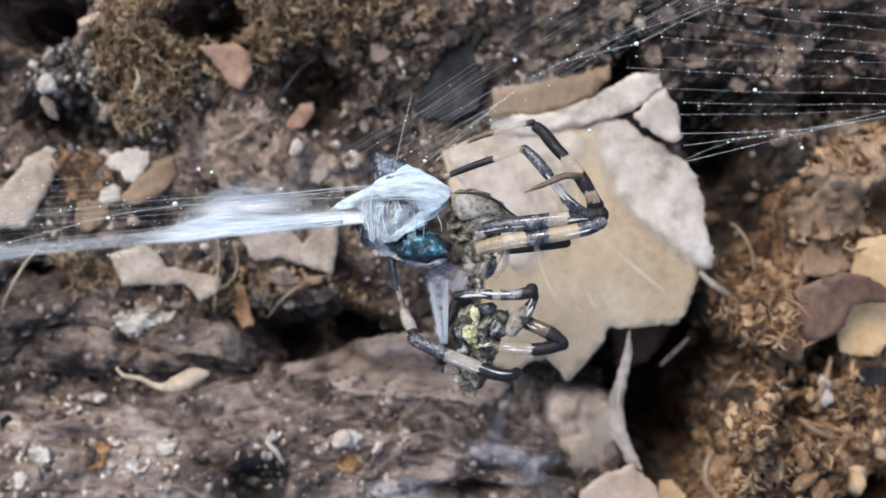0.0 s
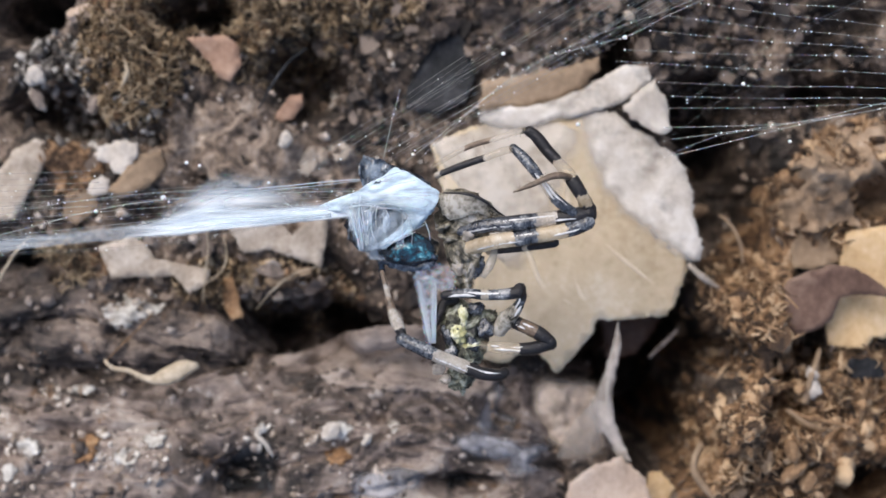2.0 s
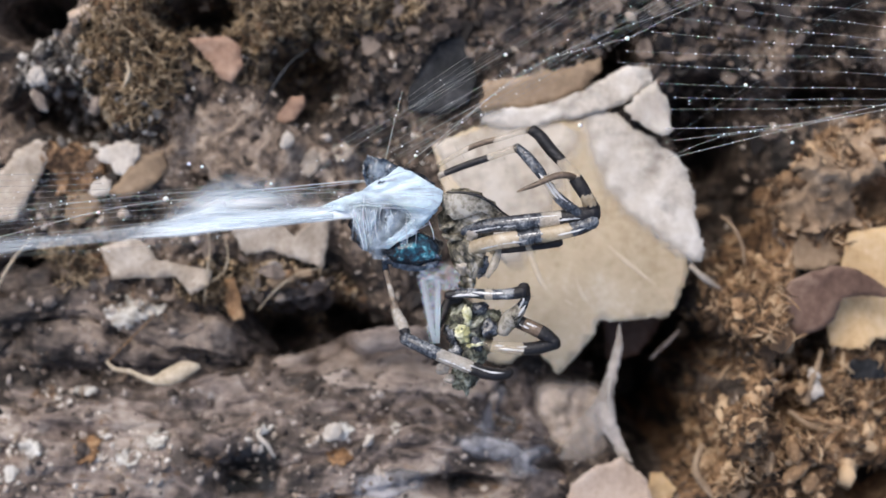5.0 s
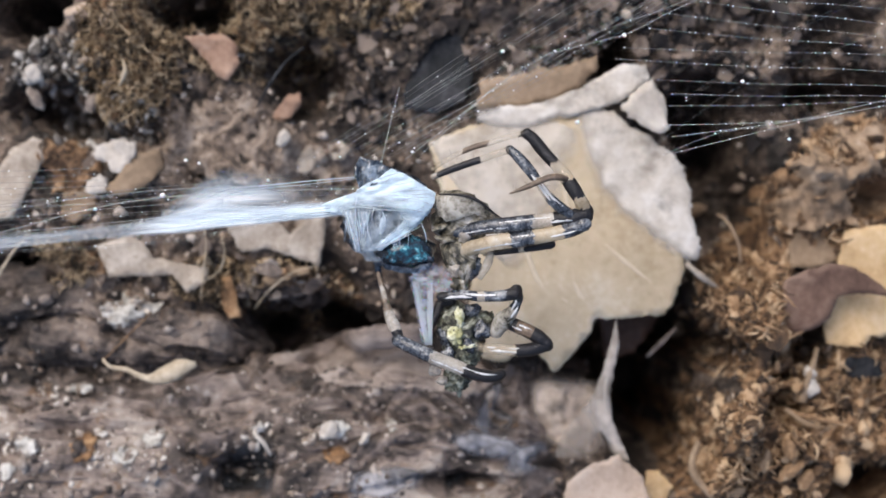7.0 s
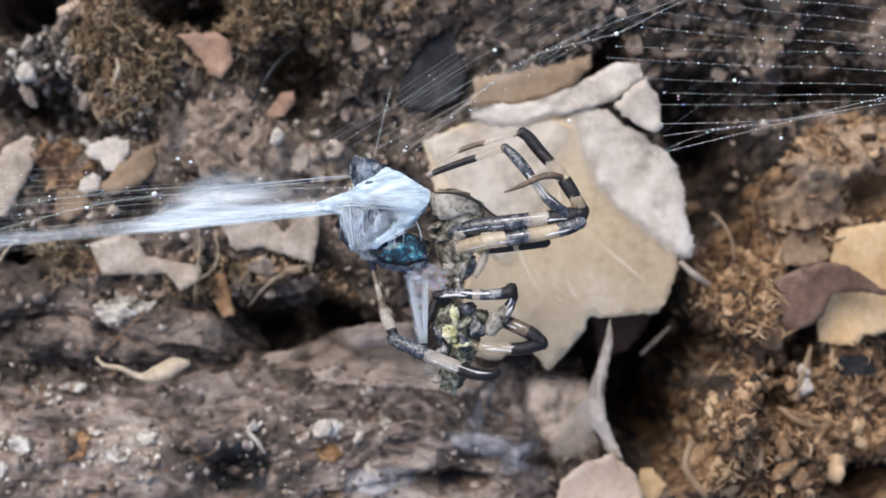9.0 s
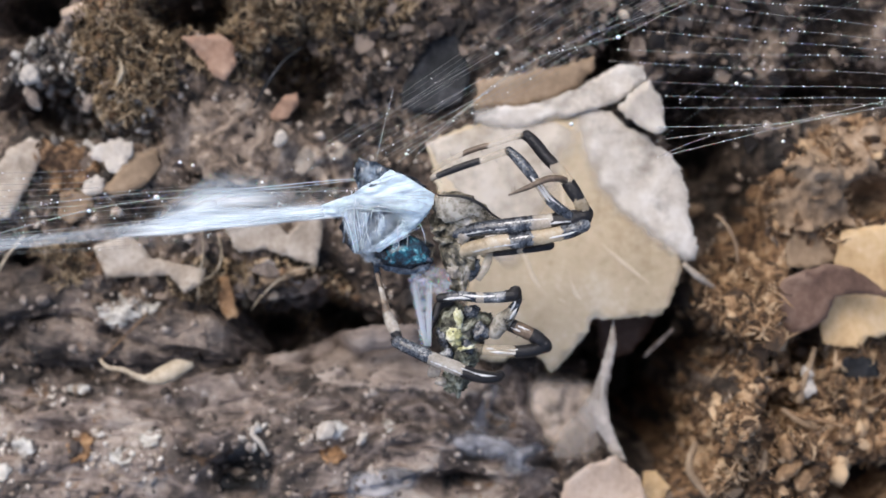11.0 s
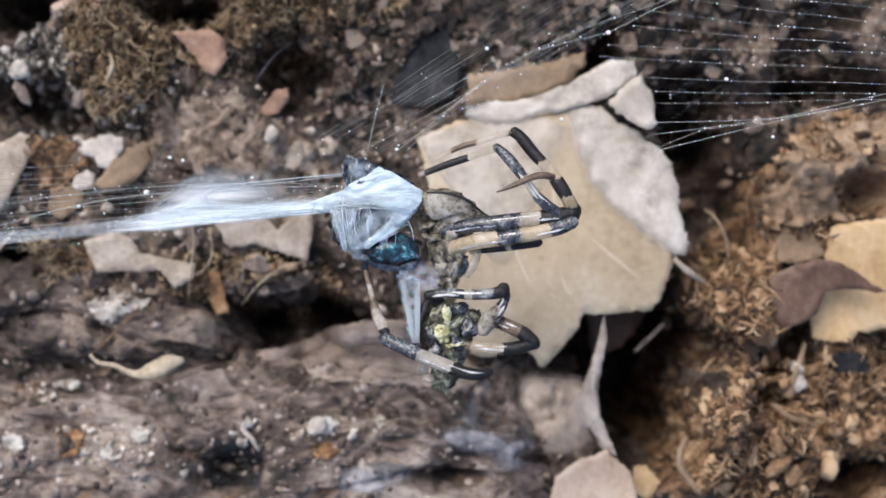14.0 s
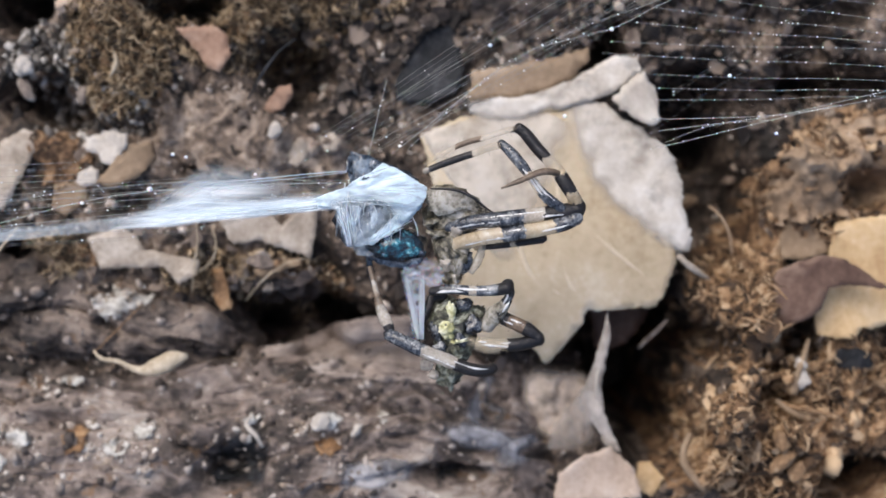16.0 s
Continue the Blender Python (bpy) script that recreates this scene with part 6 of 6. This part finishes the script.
def leg(spider, spec, label, hairs=10, seed=0, streak=True):
    """A leg: the first segment is the leg itself, those beyond it hang on it. spec: (name, path, radii, bands)."""
    first = None
    rnd = random.Random(seed)
    for name, path, radii, bands in spec:
        radii = [radii[0] * 1.12, *radii[1:-1], radii[-1] * 1.12]
        bm = tube(bmesh.new(), path, radii, 20, bands, step=0.11, rough=0.06, seed=seed)
        for end, r, m in ((path[0], radii[0], bands[0][1]), (path[-1], radii[-1], bands[-1][1])):
            lump(bm, end, (r * 1.06, r * 1.06, r * 1.06), detail=2, rough=0.12, seed=seed, mat=m)
        pts, _ = curve_through(path, 0.3)
        mean = sum(radii) / len(radii)
        # highlights as thin white strips along the upper side of thick segments
        if streak and mean > 0.5 and not (seed == 1 and name == "tibia"):
            for side, spots in ((0.30, (0.06, rnd.uniform(0.5, 0.62), rnd.uniform(0.66, 0.72), 0.95)), (-0.28, (rnd.uniform(0.2, 0.35), rnd.uniform(0.75, 0.9)))):
                for lo, hi in zip(spots[::2], spots[1::2]):
                    run = [Vector(q) for q in pts[int(lo * len(pts)): int(hi * len(pts))]]
                    if len(run) > 4:
                        way = (run[-1] - run[0]).normalized()
                        over = way.cross(Vector((0, 0, 1))).normalized() * mean * (side + rnd.uniform(-0.08, 0.08)) + Vector((0, 0, mean * 0.93))
                        w = rnd.uniform(0.10, 0.18)
                        tube(bm, [q + over for q in run[::3]], [0.01, w, w * 0.7, w, 0.01], 6, ((1, 4),), step=0.3, rough=0.3, flat=0.3)
        for k in range(int(hairs * 2.2)):
            i = rnd.randrange(1, len(pts) - 1)
            d = Vector((rnd.gauss(0, 1), rnd.gauss(0, 1), rnd.gauss(0, 0.6))).normalized()
            r = sum(radii) / len(radii)
            tube(bm, [pts[i] + d * r * 0.8, pts[i] + d * (r + rnd.uniform(0.2, 0.6)) + Vector((0, 0, 0.05))], [0.024, 0.008], 3, ((1, D),), step=0.3)
        if first is None:
            first = part("leg", bm, LEGMATS, spider, label, base=path[0])
        else:
            part(name, bm, LEGMATS, first, base=spec[1][1][0])
    return first


def build_spider():
    s = empty("spider", (3.32, -0.53, 28), "black and amber banded orb-weaver spider biting wrapped prey", "spider")
    bm = bmesh.new()
    lump(bm, (3.20, 2.13, 28.2), (3.0, 2.9, 2.0), (0, 0, -20), 4, 0.22, 2.0, 3)
    lump(bm, (2.83, 3.89, 29), (2.3, 1.5, 1.3), (0, 0, -10), 4, 0.22, 2.2, 5)
    lump(bm, (3.19, -1.12, 28.4), (1.9, 2.6, 1.6), (0, 0, 10), 4, 0.28, 2.2, 7)
    part("cephalothorax", bm, CARAPACE, s, "mottled grey-brown carapace with black and white marks")
    bm = bmesh.new()
    lump(bm, (3.21, -9.57, 27.5), (2.3, 3.2, 2.2), (0, 0, 12), 4, 0.24, 2.2, 9)
    lump(bm, (5.3, -8.6, 27.6), (1.7, 1.4, 1.2), (0, 0, 15), 4, 0.24, 2.6, 10)
    lump(bm, (3.38, -11.75, 27.8), (1.9, 1.8, 1.7), (0, 0, 15), 4, 0.22, 2.6, 12)
    part("abdomen", bm, ABDOMEN, s, "olive mottled abdomen with yellow marks")
    for i, (c, sz) in enumerate((((5.35, -9.23, 29.3), (0.9, 0.9, 0.5)), ((2, -11.52, 29.3), (0.8, 0.6, 0.4)), ((1.47, -9.89, 29), (0.5, 1.0, 0.5)), ((4.35, -7.11, 29.3), (0.9, 0.6, 0.4)), ((3.99, -10.69, 29.4), (0.6, 0.8, 0.4)))):
        bm = bmesh.new()
        lump(bm, c, sz, (0, 0, 20), 3, 0.5, 1.8, 40 + i)
        part("dark_mark", bm, LEGGREY, s, "dark bluish grey blotch")
    for i, (c, sz) in enumerate((((3.1, -7.66, 29.9), (0.40, 0.95, 0.35)), ((2.64, -9.6, 29.8), (0.82, 0.85, 0.4)), ((3.87, -10.85, 29.6), (0.8, 0.22, 0.3)))):
        bm = bmesh.new()
        lump(bm, c, sz, (0, 0, 8), 4, 0.45, 1.5, 50 + i)
        part("yellow_mark", bm, YELLOW, s, "bright yellow spot")
    bm = bmesh.new()
    lump(bm, (2.85, -14.33, 27.5), (1.5, 1.4, 1.3), (0, 0, 0), 4, 0.35, 2.0, 15)
    tube(bm, [(2.85, -14.81, 27.5), (3.09, -15.67, 27.8), (3.09, -16.34, 27.6)], [0.7, 0.4, 0.1], 8)
    part("spinneret", bm, ABDOMEN, s, "dark tip of the abdomen")
    bm = bmesh.new()
    lump(bm, (0.53, -13.42, 28.4), (0.75, 0.6, 0.6), (0, 0, 0), 3, 0.3, 2.0, 16)
    lump(bm, (1.30, -14.42, 28.4), (0.6, 0.5, 0.5), (0, 0, 0), 3, 0.3, 2.0, 17)
    part("pale_wart", bm, LEGPALE, s, "small whitish knob")
    for pts in ([(2.17, 1.89, 29.4), (1.17, 1.53, 29.8), (0.23, 1.18, 29.8)], [(2.58, 0.24, 29.4), (1.41, 0.24, 29.8), (0.47, 0.6, 29.8)]):
        part("fang", tube(bmesh.new(), pts, [0.5, 0.4, 0.15], 9, rough=0.3), CARAPACE, s, "dark mouthpart on the prey")
    for i, (c, sz) in enumerate((((3.99, 1.65, 29.4), (0.95, 0.75, 0.7)), ((3.64, 0.71, 29.6), (0.9, 0.7, 0.7)), ((4.34, -0.23, 29.5), (0.9, 0.75, 0.7)), ((3.64, -1.28, 29.3), (0.85, 0.9, 0.7)), ((2.83, -2.7, 29), (0.9, 1.0, 0.8)), ((4.54, -2.71, 28.8), (0.8, 1.1, 0.7)), ((3.06, -4.36, 28.8), (0.9, 0.8, 0.7)))):
        bm = bmesh.new()
        lump(bm, c, sz, (0, 0, 30 * i), 3, 0.4, 1.8, 70 + i)
        part("coxa", bm, (CARAPACE, LEGPALE, LEGGREY)[i % 3], s, "mottled leg joint at the body")
    for pts in ([(5.07, -3.77, 28.8), (5.95, -2.30, 29), (6.42, -0.82, 29)], [(3.60, -4.07, 28.8), (4.18, -2.29, 29.2), (4.59, -0.82, 29.2)]):
        part("palp", tube(bmesh.new(), pts, [0.4, 0.5, 0.4], 9, rough=0.3), CLEARPALE, s, "pale translucent feeler")
    part("silk_gauze", sheet([(-1.9, -3.0), (0.1, -2.2), (1.2, -2.4), (2.8, -3.5), (3.9, -4.8), (2.1, -5.4), (0.4, -5.1), (-1.1, -4.2)], lambda x, y: 29.0 + 0.5 * fbm(x, y, 2.2, 3, 77), 0.4, 0.2, 0.15, 21), GAUZE, s, "thin grey silk gauze at the body")
    shell = [(0.5, 4.7), (1.8, 5.1), (3.6, 4.9), (5.3, 4.1), (6.6, 3.1), (7.6, 2.3), (6.2, 2.3), (4.5, 2.9), (3.3, 2.5), (1.8, 2.1), (0.8, 2.9)]
    part("carapace_plate", sheet(shell, lambda x, y: 31.0 - 0.06 * (x - 3) ** 2 - 0.12 * (y - 4) ** 2 + 0.3 * fbm(x, y, 1.4, 3, 78), 0.35, 0.1, 0.4, 22), HEADPLATE, s, "pale translucent head plate")
    part("plate_rim", tube(bmesh.new(), [(0.93, 4.95, 30.6), (3.54, 4.82, 31.2), (5.28, 4.06, 31.1), (6.64, 2.97, 30.6), (7.84, 2.28, 30)], [0.08, 0.14, 0.16, 0.12, 0.06], 6, step=0.4), LEGDARK, s, "dark rim of the head plate")
    legs = []
    legs.append(leg(s, [
        ("leg", [(2.82, 0.95, 29.3), (5.37, 1.52, 30.4), (8.26, 1.83, 31), (11.73, 2.22, 31.3), (14.33, 2.57, 31.4), (15.92, 2.69, 31.2)], [0.6, 0.76, 0.80, 0.80, 0.78, 0.78],
         ((0.61, G), (0.76, P), (1, D),)),
        ("tibia", [(16.06, 3.04, 31), (15.53, 4.18, 31.6), (14.93, 5.16, 31.8), (14.3, 6.15, 31.7), (13.35, 7.5, 31.3), (11.92, 9.08, 31), (10.7, 10.59, 31), (10.06, 11.11, 31)], [0.78, 0.68, 0.74, 0.72, 0.6, 0.62, 0.64, 0.5],
         ((0.08, D), (0.19, A), (0.37, D), (0.61, C), (1, D),)),
        ("metatarsus", [(10.06, 11.11, 31), (8.82, 10.92, 31.3), (7.36, 10.44, 31.5), (6.2, 10.09, 31.4), (4.76, 9.71, 31.1), (3.32, 9.15, 30.7), (1.87, 8.41, 30.3), (0.41, 7.49, 30)], [0.32, 0.3, 0.3, 0.28, 0.25, 0.2],
         ((0.05, D), (0.40, C), (0.66, 5), (1, C),)),
    ], "black and amber banded leg bent over the prey", 12, 1))
    legs.append(leg(s, [
        ("leg", [(2.94, -0.93, 29.2), (6.53, -0.05, 30.6), (9.42, 0.34, 31.1), (12.29, 0.82, 31.5), (14.6, 1.35, 31.6), (15.77, 1.93, 31.5)], [0.7, 0.82, 0.84, 0.82, 0.78, 0.7],
         ((0.05, P), (0.44, A), (0.62, G), (0.84, A), (1, G),)),
        ("tibia", [(14.29, 2.91, 31.8), (13.29, 3.6, 32), (12.24, 4.57, 32.1), (11.2, 6.02, 32.1), (10.22, 7.35, 32), (9.2, 8.57, 31.8), (8.22, 9.51, 31.6)], [0.5, 0.58, 0.5, 0.45, 0.58, 0.58, 0.4],
         ((0.30, G), (0.57, C), (1, G),)),
        ("metatarsus", [(8.22, 9.45, 31.6), (7.05, 9.15, 31.8), (5.33, 8.52, 31.6), (3.6, 7.96, 31.2), (1.87, 7.35, 30.6), (0.41, 6.79, 30)], [0.38, 0.36, 0.38, 0.36, 0.28],
         ((0.38, C), (0.95, D), (1, P),)),
    ], "banded leg with painted silvery highlights reaching to the prey", 12, 2))
    legs.append(leg(s, [
        ("leg", [(5.72, -1.17, 28.8), (7.77, -0.99, 29.2), (10.11, -0.64, 29.4), (12.58, -0.23, 29.4)], [0.25, 0.3, 0.4, 0.42],
         ((0.1, A), (0.52, D), (0.6, A), (1, D),)),
    ], "dark banded leg folded under the others", 6, 3))
    legs.append(leg(s, [
        ("leg", [(13.85, 6.48, 32.2), (13.03, 6.61, 33), (11.86, 6.49, 33.2), (10.12, 5.73, 33.5), (8.12, 4.93, 33.6)], [0.3, 0.36, 0.32, 0.26, 0.08],
         ((1, 5),)),
    ], "slim brown leg tip held over the leaf", 4, 4))
    legs.append(leg(s, [
        ("leg", [(1.17, -5.68, 29.5), (3.04, -5.42, 30.2), (5.36, -5.59, 30.6), (7.4, -5.52, 30.8), (8.74, -5.29, 30.8)], [0.42, 0.5, 0.54, 0.56, 0.6],
         ((0.12, D), (0.50, G), (0.60, P), (0.88, G), (1, D),)),
        ("tibia", [(8.86, -5.06, 30.6), (9.11, -5.95, 30.4), (8.55, -7.08, 30), (7.64, -8.16, 29.4), (6.89, -9.19, 29)], [0.62, 0.45, 0.7, 1.0, 0.7],
         ((0.2, D), (0.36, G), (1, 6),)),
    ], "glossy dark leg with painted pale highlights", 10, 5))
    legs.append(leg(s, [
        ("leg", [(7.92, -8.03, 28.6), (8.66, -8.54, 29), (9.83, -9.06, 29.2), (11.18, -9.76, 29.3), (12.13, -10.54, 29.2)], [0.66, 0.72, 0.74, 0.76, 0.6],
         ((0.28, D), (0.64, 5), (1, D),)),
        ("tibia", [(12.15, -10.73, 29), (10.7, -11.11, 29.4), (9.1, -11.27, 29.6), (7.46, -11.16, 29.4), (5.89, -11.07, 29), (4.55, -10.87, 28.5)], [0.6, 0.7, 0.68, 0.62, 0.58, 0.5],
         ((0.42, D), (1, C),)),
    ], "bent black and brown banded leg", 10, 6))
    legs.append(leg(s, [
        ("leg", [(7.37, -13.62, 30.2), (6.88, -13.81, 30.6), (5.82, -13.78, 30.9), (4.3, -13.42, 31), (2.04, -12.49, 31), (-0.17, -11.61, 31), (-2.21, -10.64, 30.8), (-3.26, -10.13, 30.6)], [0.5, 0.66, 0.7, 0.72, 0.7, 0.72, 0.72, 0.6],
         ((0.36, D), (0.68, P), (1, G),)),
        ("tibia", [(-3.21, -9.79, 30.4), (-3.62, -8.81, 30.2), (-4.09, -7.83, 30), (-4.51, -6.49, 29.8), (-4.87, -5.04, 29.5), (-5.36, -3.29, 29)], [0.45, 0.68, 0.5, 0.3, 0.27, 0.22],
         ((0.1, D), (0.42, P), (0.6, 5), (0.8, P), (1, 5),)),
    ], "grey and amber leg holding the silk", 12, 7))
    legs.append(leg(s, [
        ("leg", [(2.19, -6.16, 28), (1.12, -6.51, 28.2), (0.59, -7.8, 28.4), (-0.18, -9.5, 28.6)], [0.5, 0.48, 0.42, 0.3],
         ((1, D),)),
    ], "dark leg hidden behind the silk", 5, 8))
    return s, legs


spider, spider_legs = build_spider()


# ---- what moves: the spider and its prey sway with the web ----
def motions():
    sway = [(0, 0.09, 0.98), (0.5, 0.09, 0.80), (1, 0.09, 0.71), (1.5, 0.18, 0.44), (2, -0.01, 0.18), (2.5, -0.01, 0.09), (3, -0.18, -0.36), (3.5, 0.00, -0.00), (4, 0.09, 0.18), (4.5, 0.27, 0.36), (7, -0.18, -0.09), (7.5, -0.18, 0.09), (8, -0.41, -0.00), (8.5, 0.00, 0.09), (9, -0.05, -0.09), (11.5, 0.01, -0.18), (12, -0.04, -0.18), (12.5, -0.18, -0.18), (13, -0.23, -0.27), (13.5, -0.18, -0.36), (14, -0.27, -0.36), (14.5, -0.27, -0.45), (15, -0.27, -0.45), (15.5, -0.27, -0.45), (16, -0.18, -0.36)]
    home, held = spider.location.copy(), prey.location.copy()
    walk(spider, [(t, pose(home.x + a * MM, home.y + b * MM, home.z)) for t, a, b in sway])
    # the prey rolls under the silk at first, then hangs still
    roll = {0: -20, 0.5: -13, 1: -9, 1.5: -4}
    walk(prey, [(t, pose(held.x + a * MM, held.y + b * MM, held.z, roll.get(t, 0), 0, 0)) for t, a, b in sway])
    tied = ribbon.location.copy()
    walk(ribbon, [(t, pose(tied.x + a * MM, tied.y + b * MM, tied.z)) for t, a, b in sway])
    # the web and the band stir as the spider pulls on them
    stir = [(0, 0.24, 0.16), (0.5, 0.21, 0.16), (1, 0.18, 0.18), (1.5, 0.24, 0.04), (2, 0.16, 0.0), (2.5, -0.02, -0.02), (3, -0.06, -0.17), (3.5, 0.01, 0.0), (4, 0.03, 0.07), (4.5, 0.15, -0.02), (7, 0.31, 0.13), (7.5, 0.24, 0.22), (8, 0.12, 0.25), (8.5, 0.17, 0.09), (9, 0.13, 0.09), (11.5, -0.03, -0.06), (12, 0.06, -0.02), (12.5, 0.06, 0.01), (13, -0.03, -0.05), (13.5, -0.06, -0.05), (14, -0.09, -0.05), (14.5, -0.1, -0.12), (15, -0.14, -0.12), (15.5, -0.13, -0.06), (16, -0.14, -0.11)]
    for thing in (web, silk_band):
        rest = thing.location.copy()
        walk(thing, [(t, pose(rest.x + a * MM, rest.y + b * MM, rest.z)) for t, a, b in stir])
    # the front legs draw in as they settle on the prey
    for limb, reach in ((spider_legs[0], ((-0.6, 0.55), (-1.1, 1.05))), (spider_legs[1], ((-0.1, -0.1), (-0.3, -0.1)))):
        for segment, (far_x, far_y) in zip(sorted(limb.children, key=lambda q: q.name, reverse=True), reach):
            rest = segment.location.copy()
            walk(segment, [(t, pose(rest.x + far_x * k * MM, rest.y + far_y * k * MM, rest.z)) for t, k in ((0, 1), (0.5, 1), (1, 0.9), (1.5, 0.4), (2, 0.25), (3, 0.2), (4.5, 0.25), (7, 0.1), (8, 0), (16, 0))])


motions()
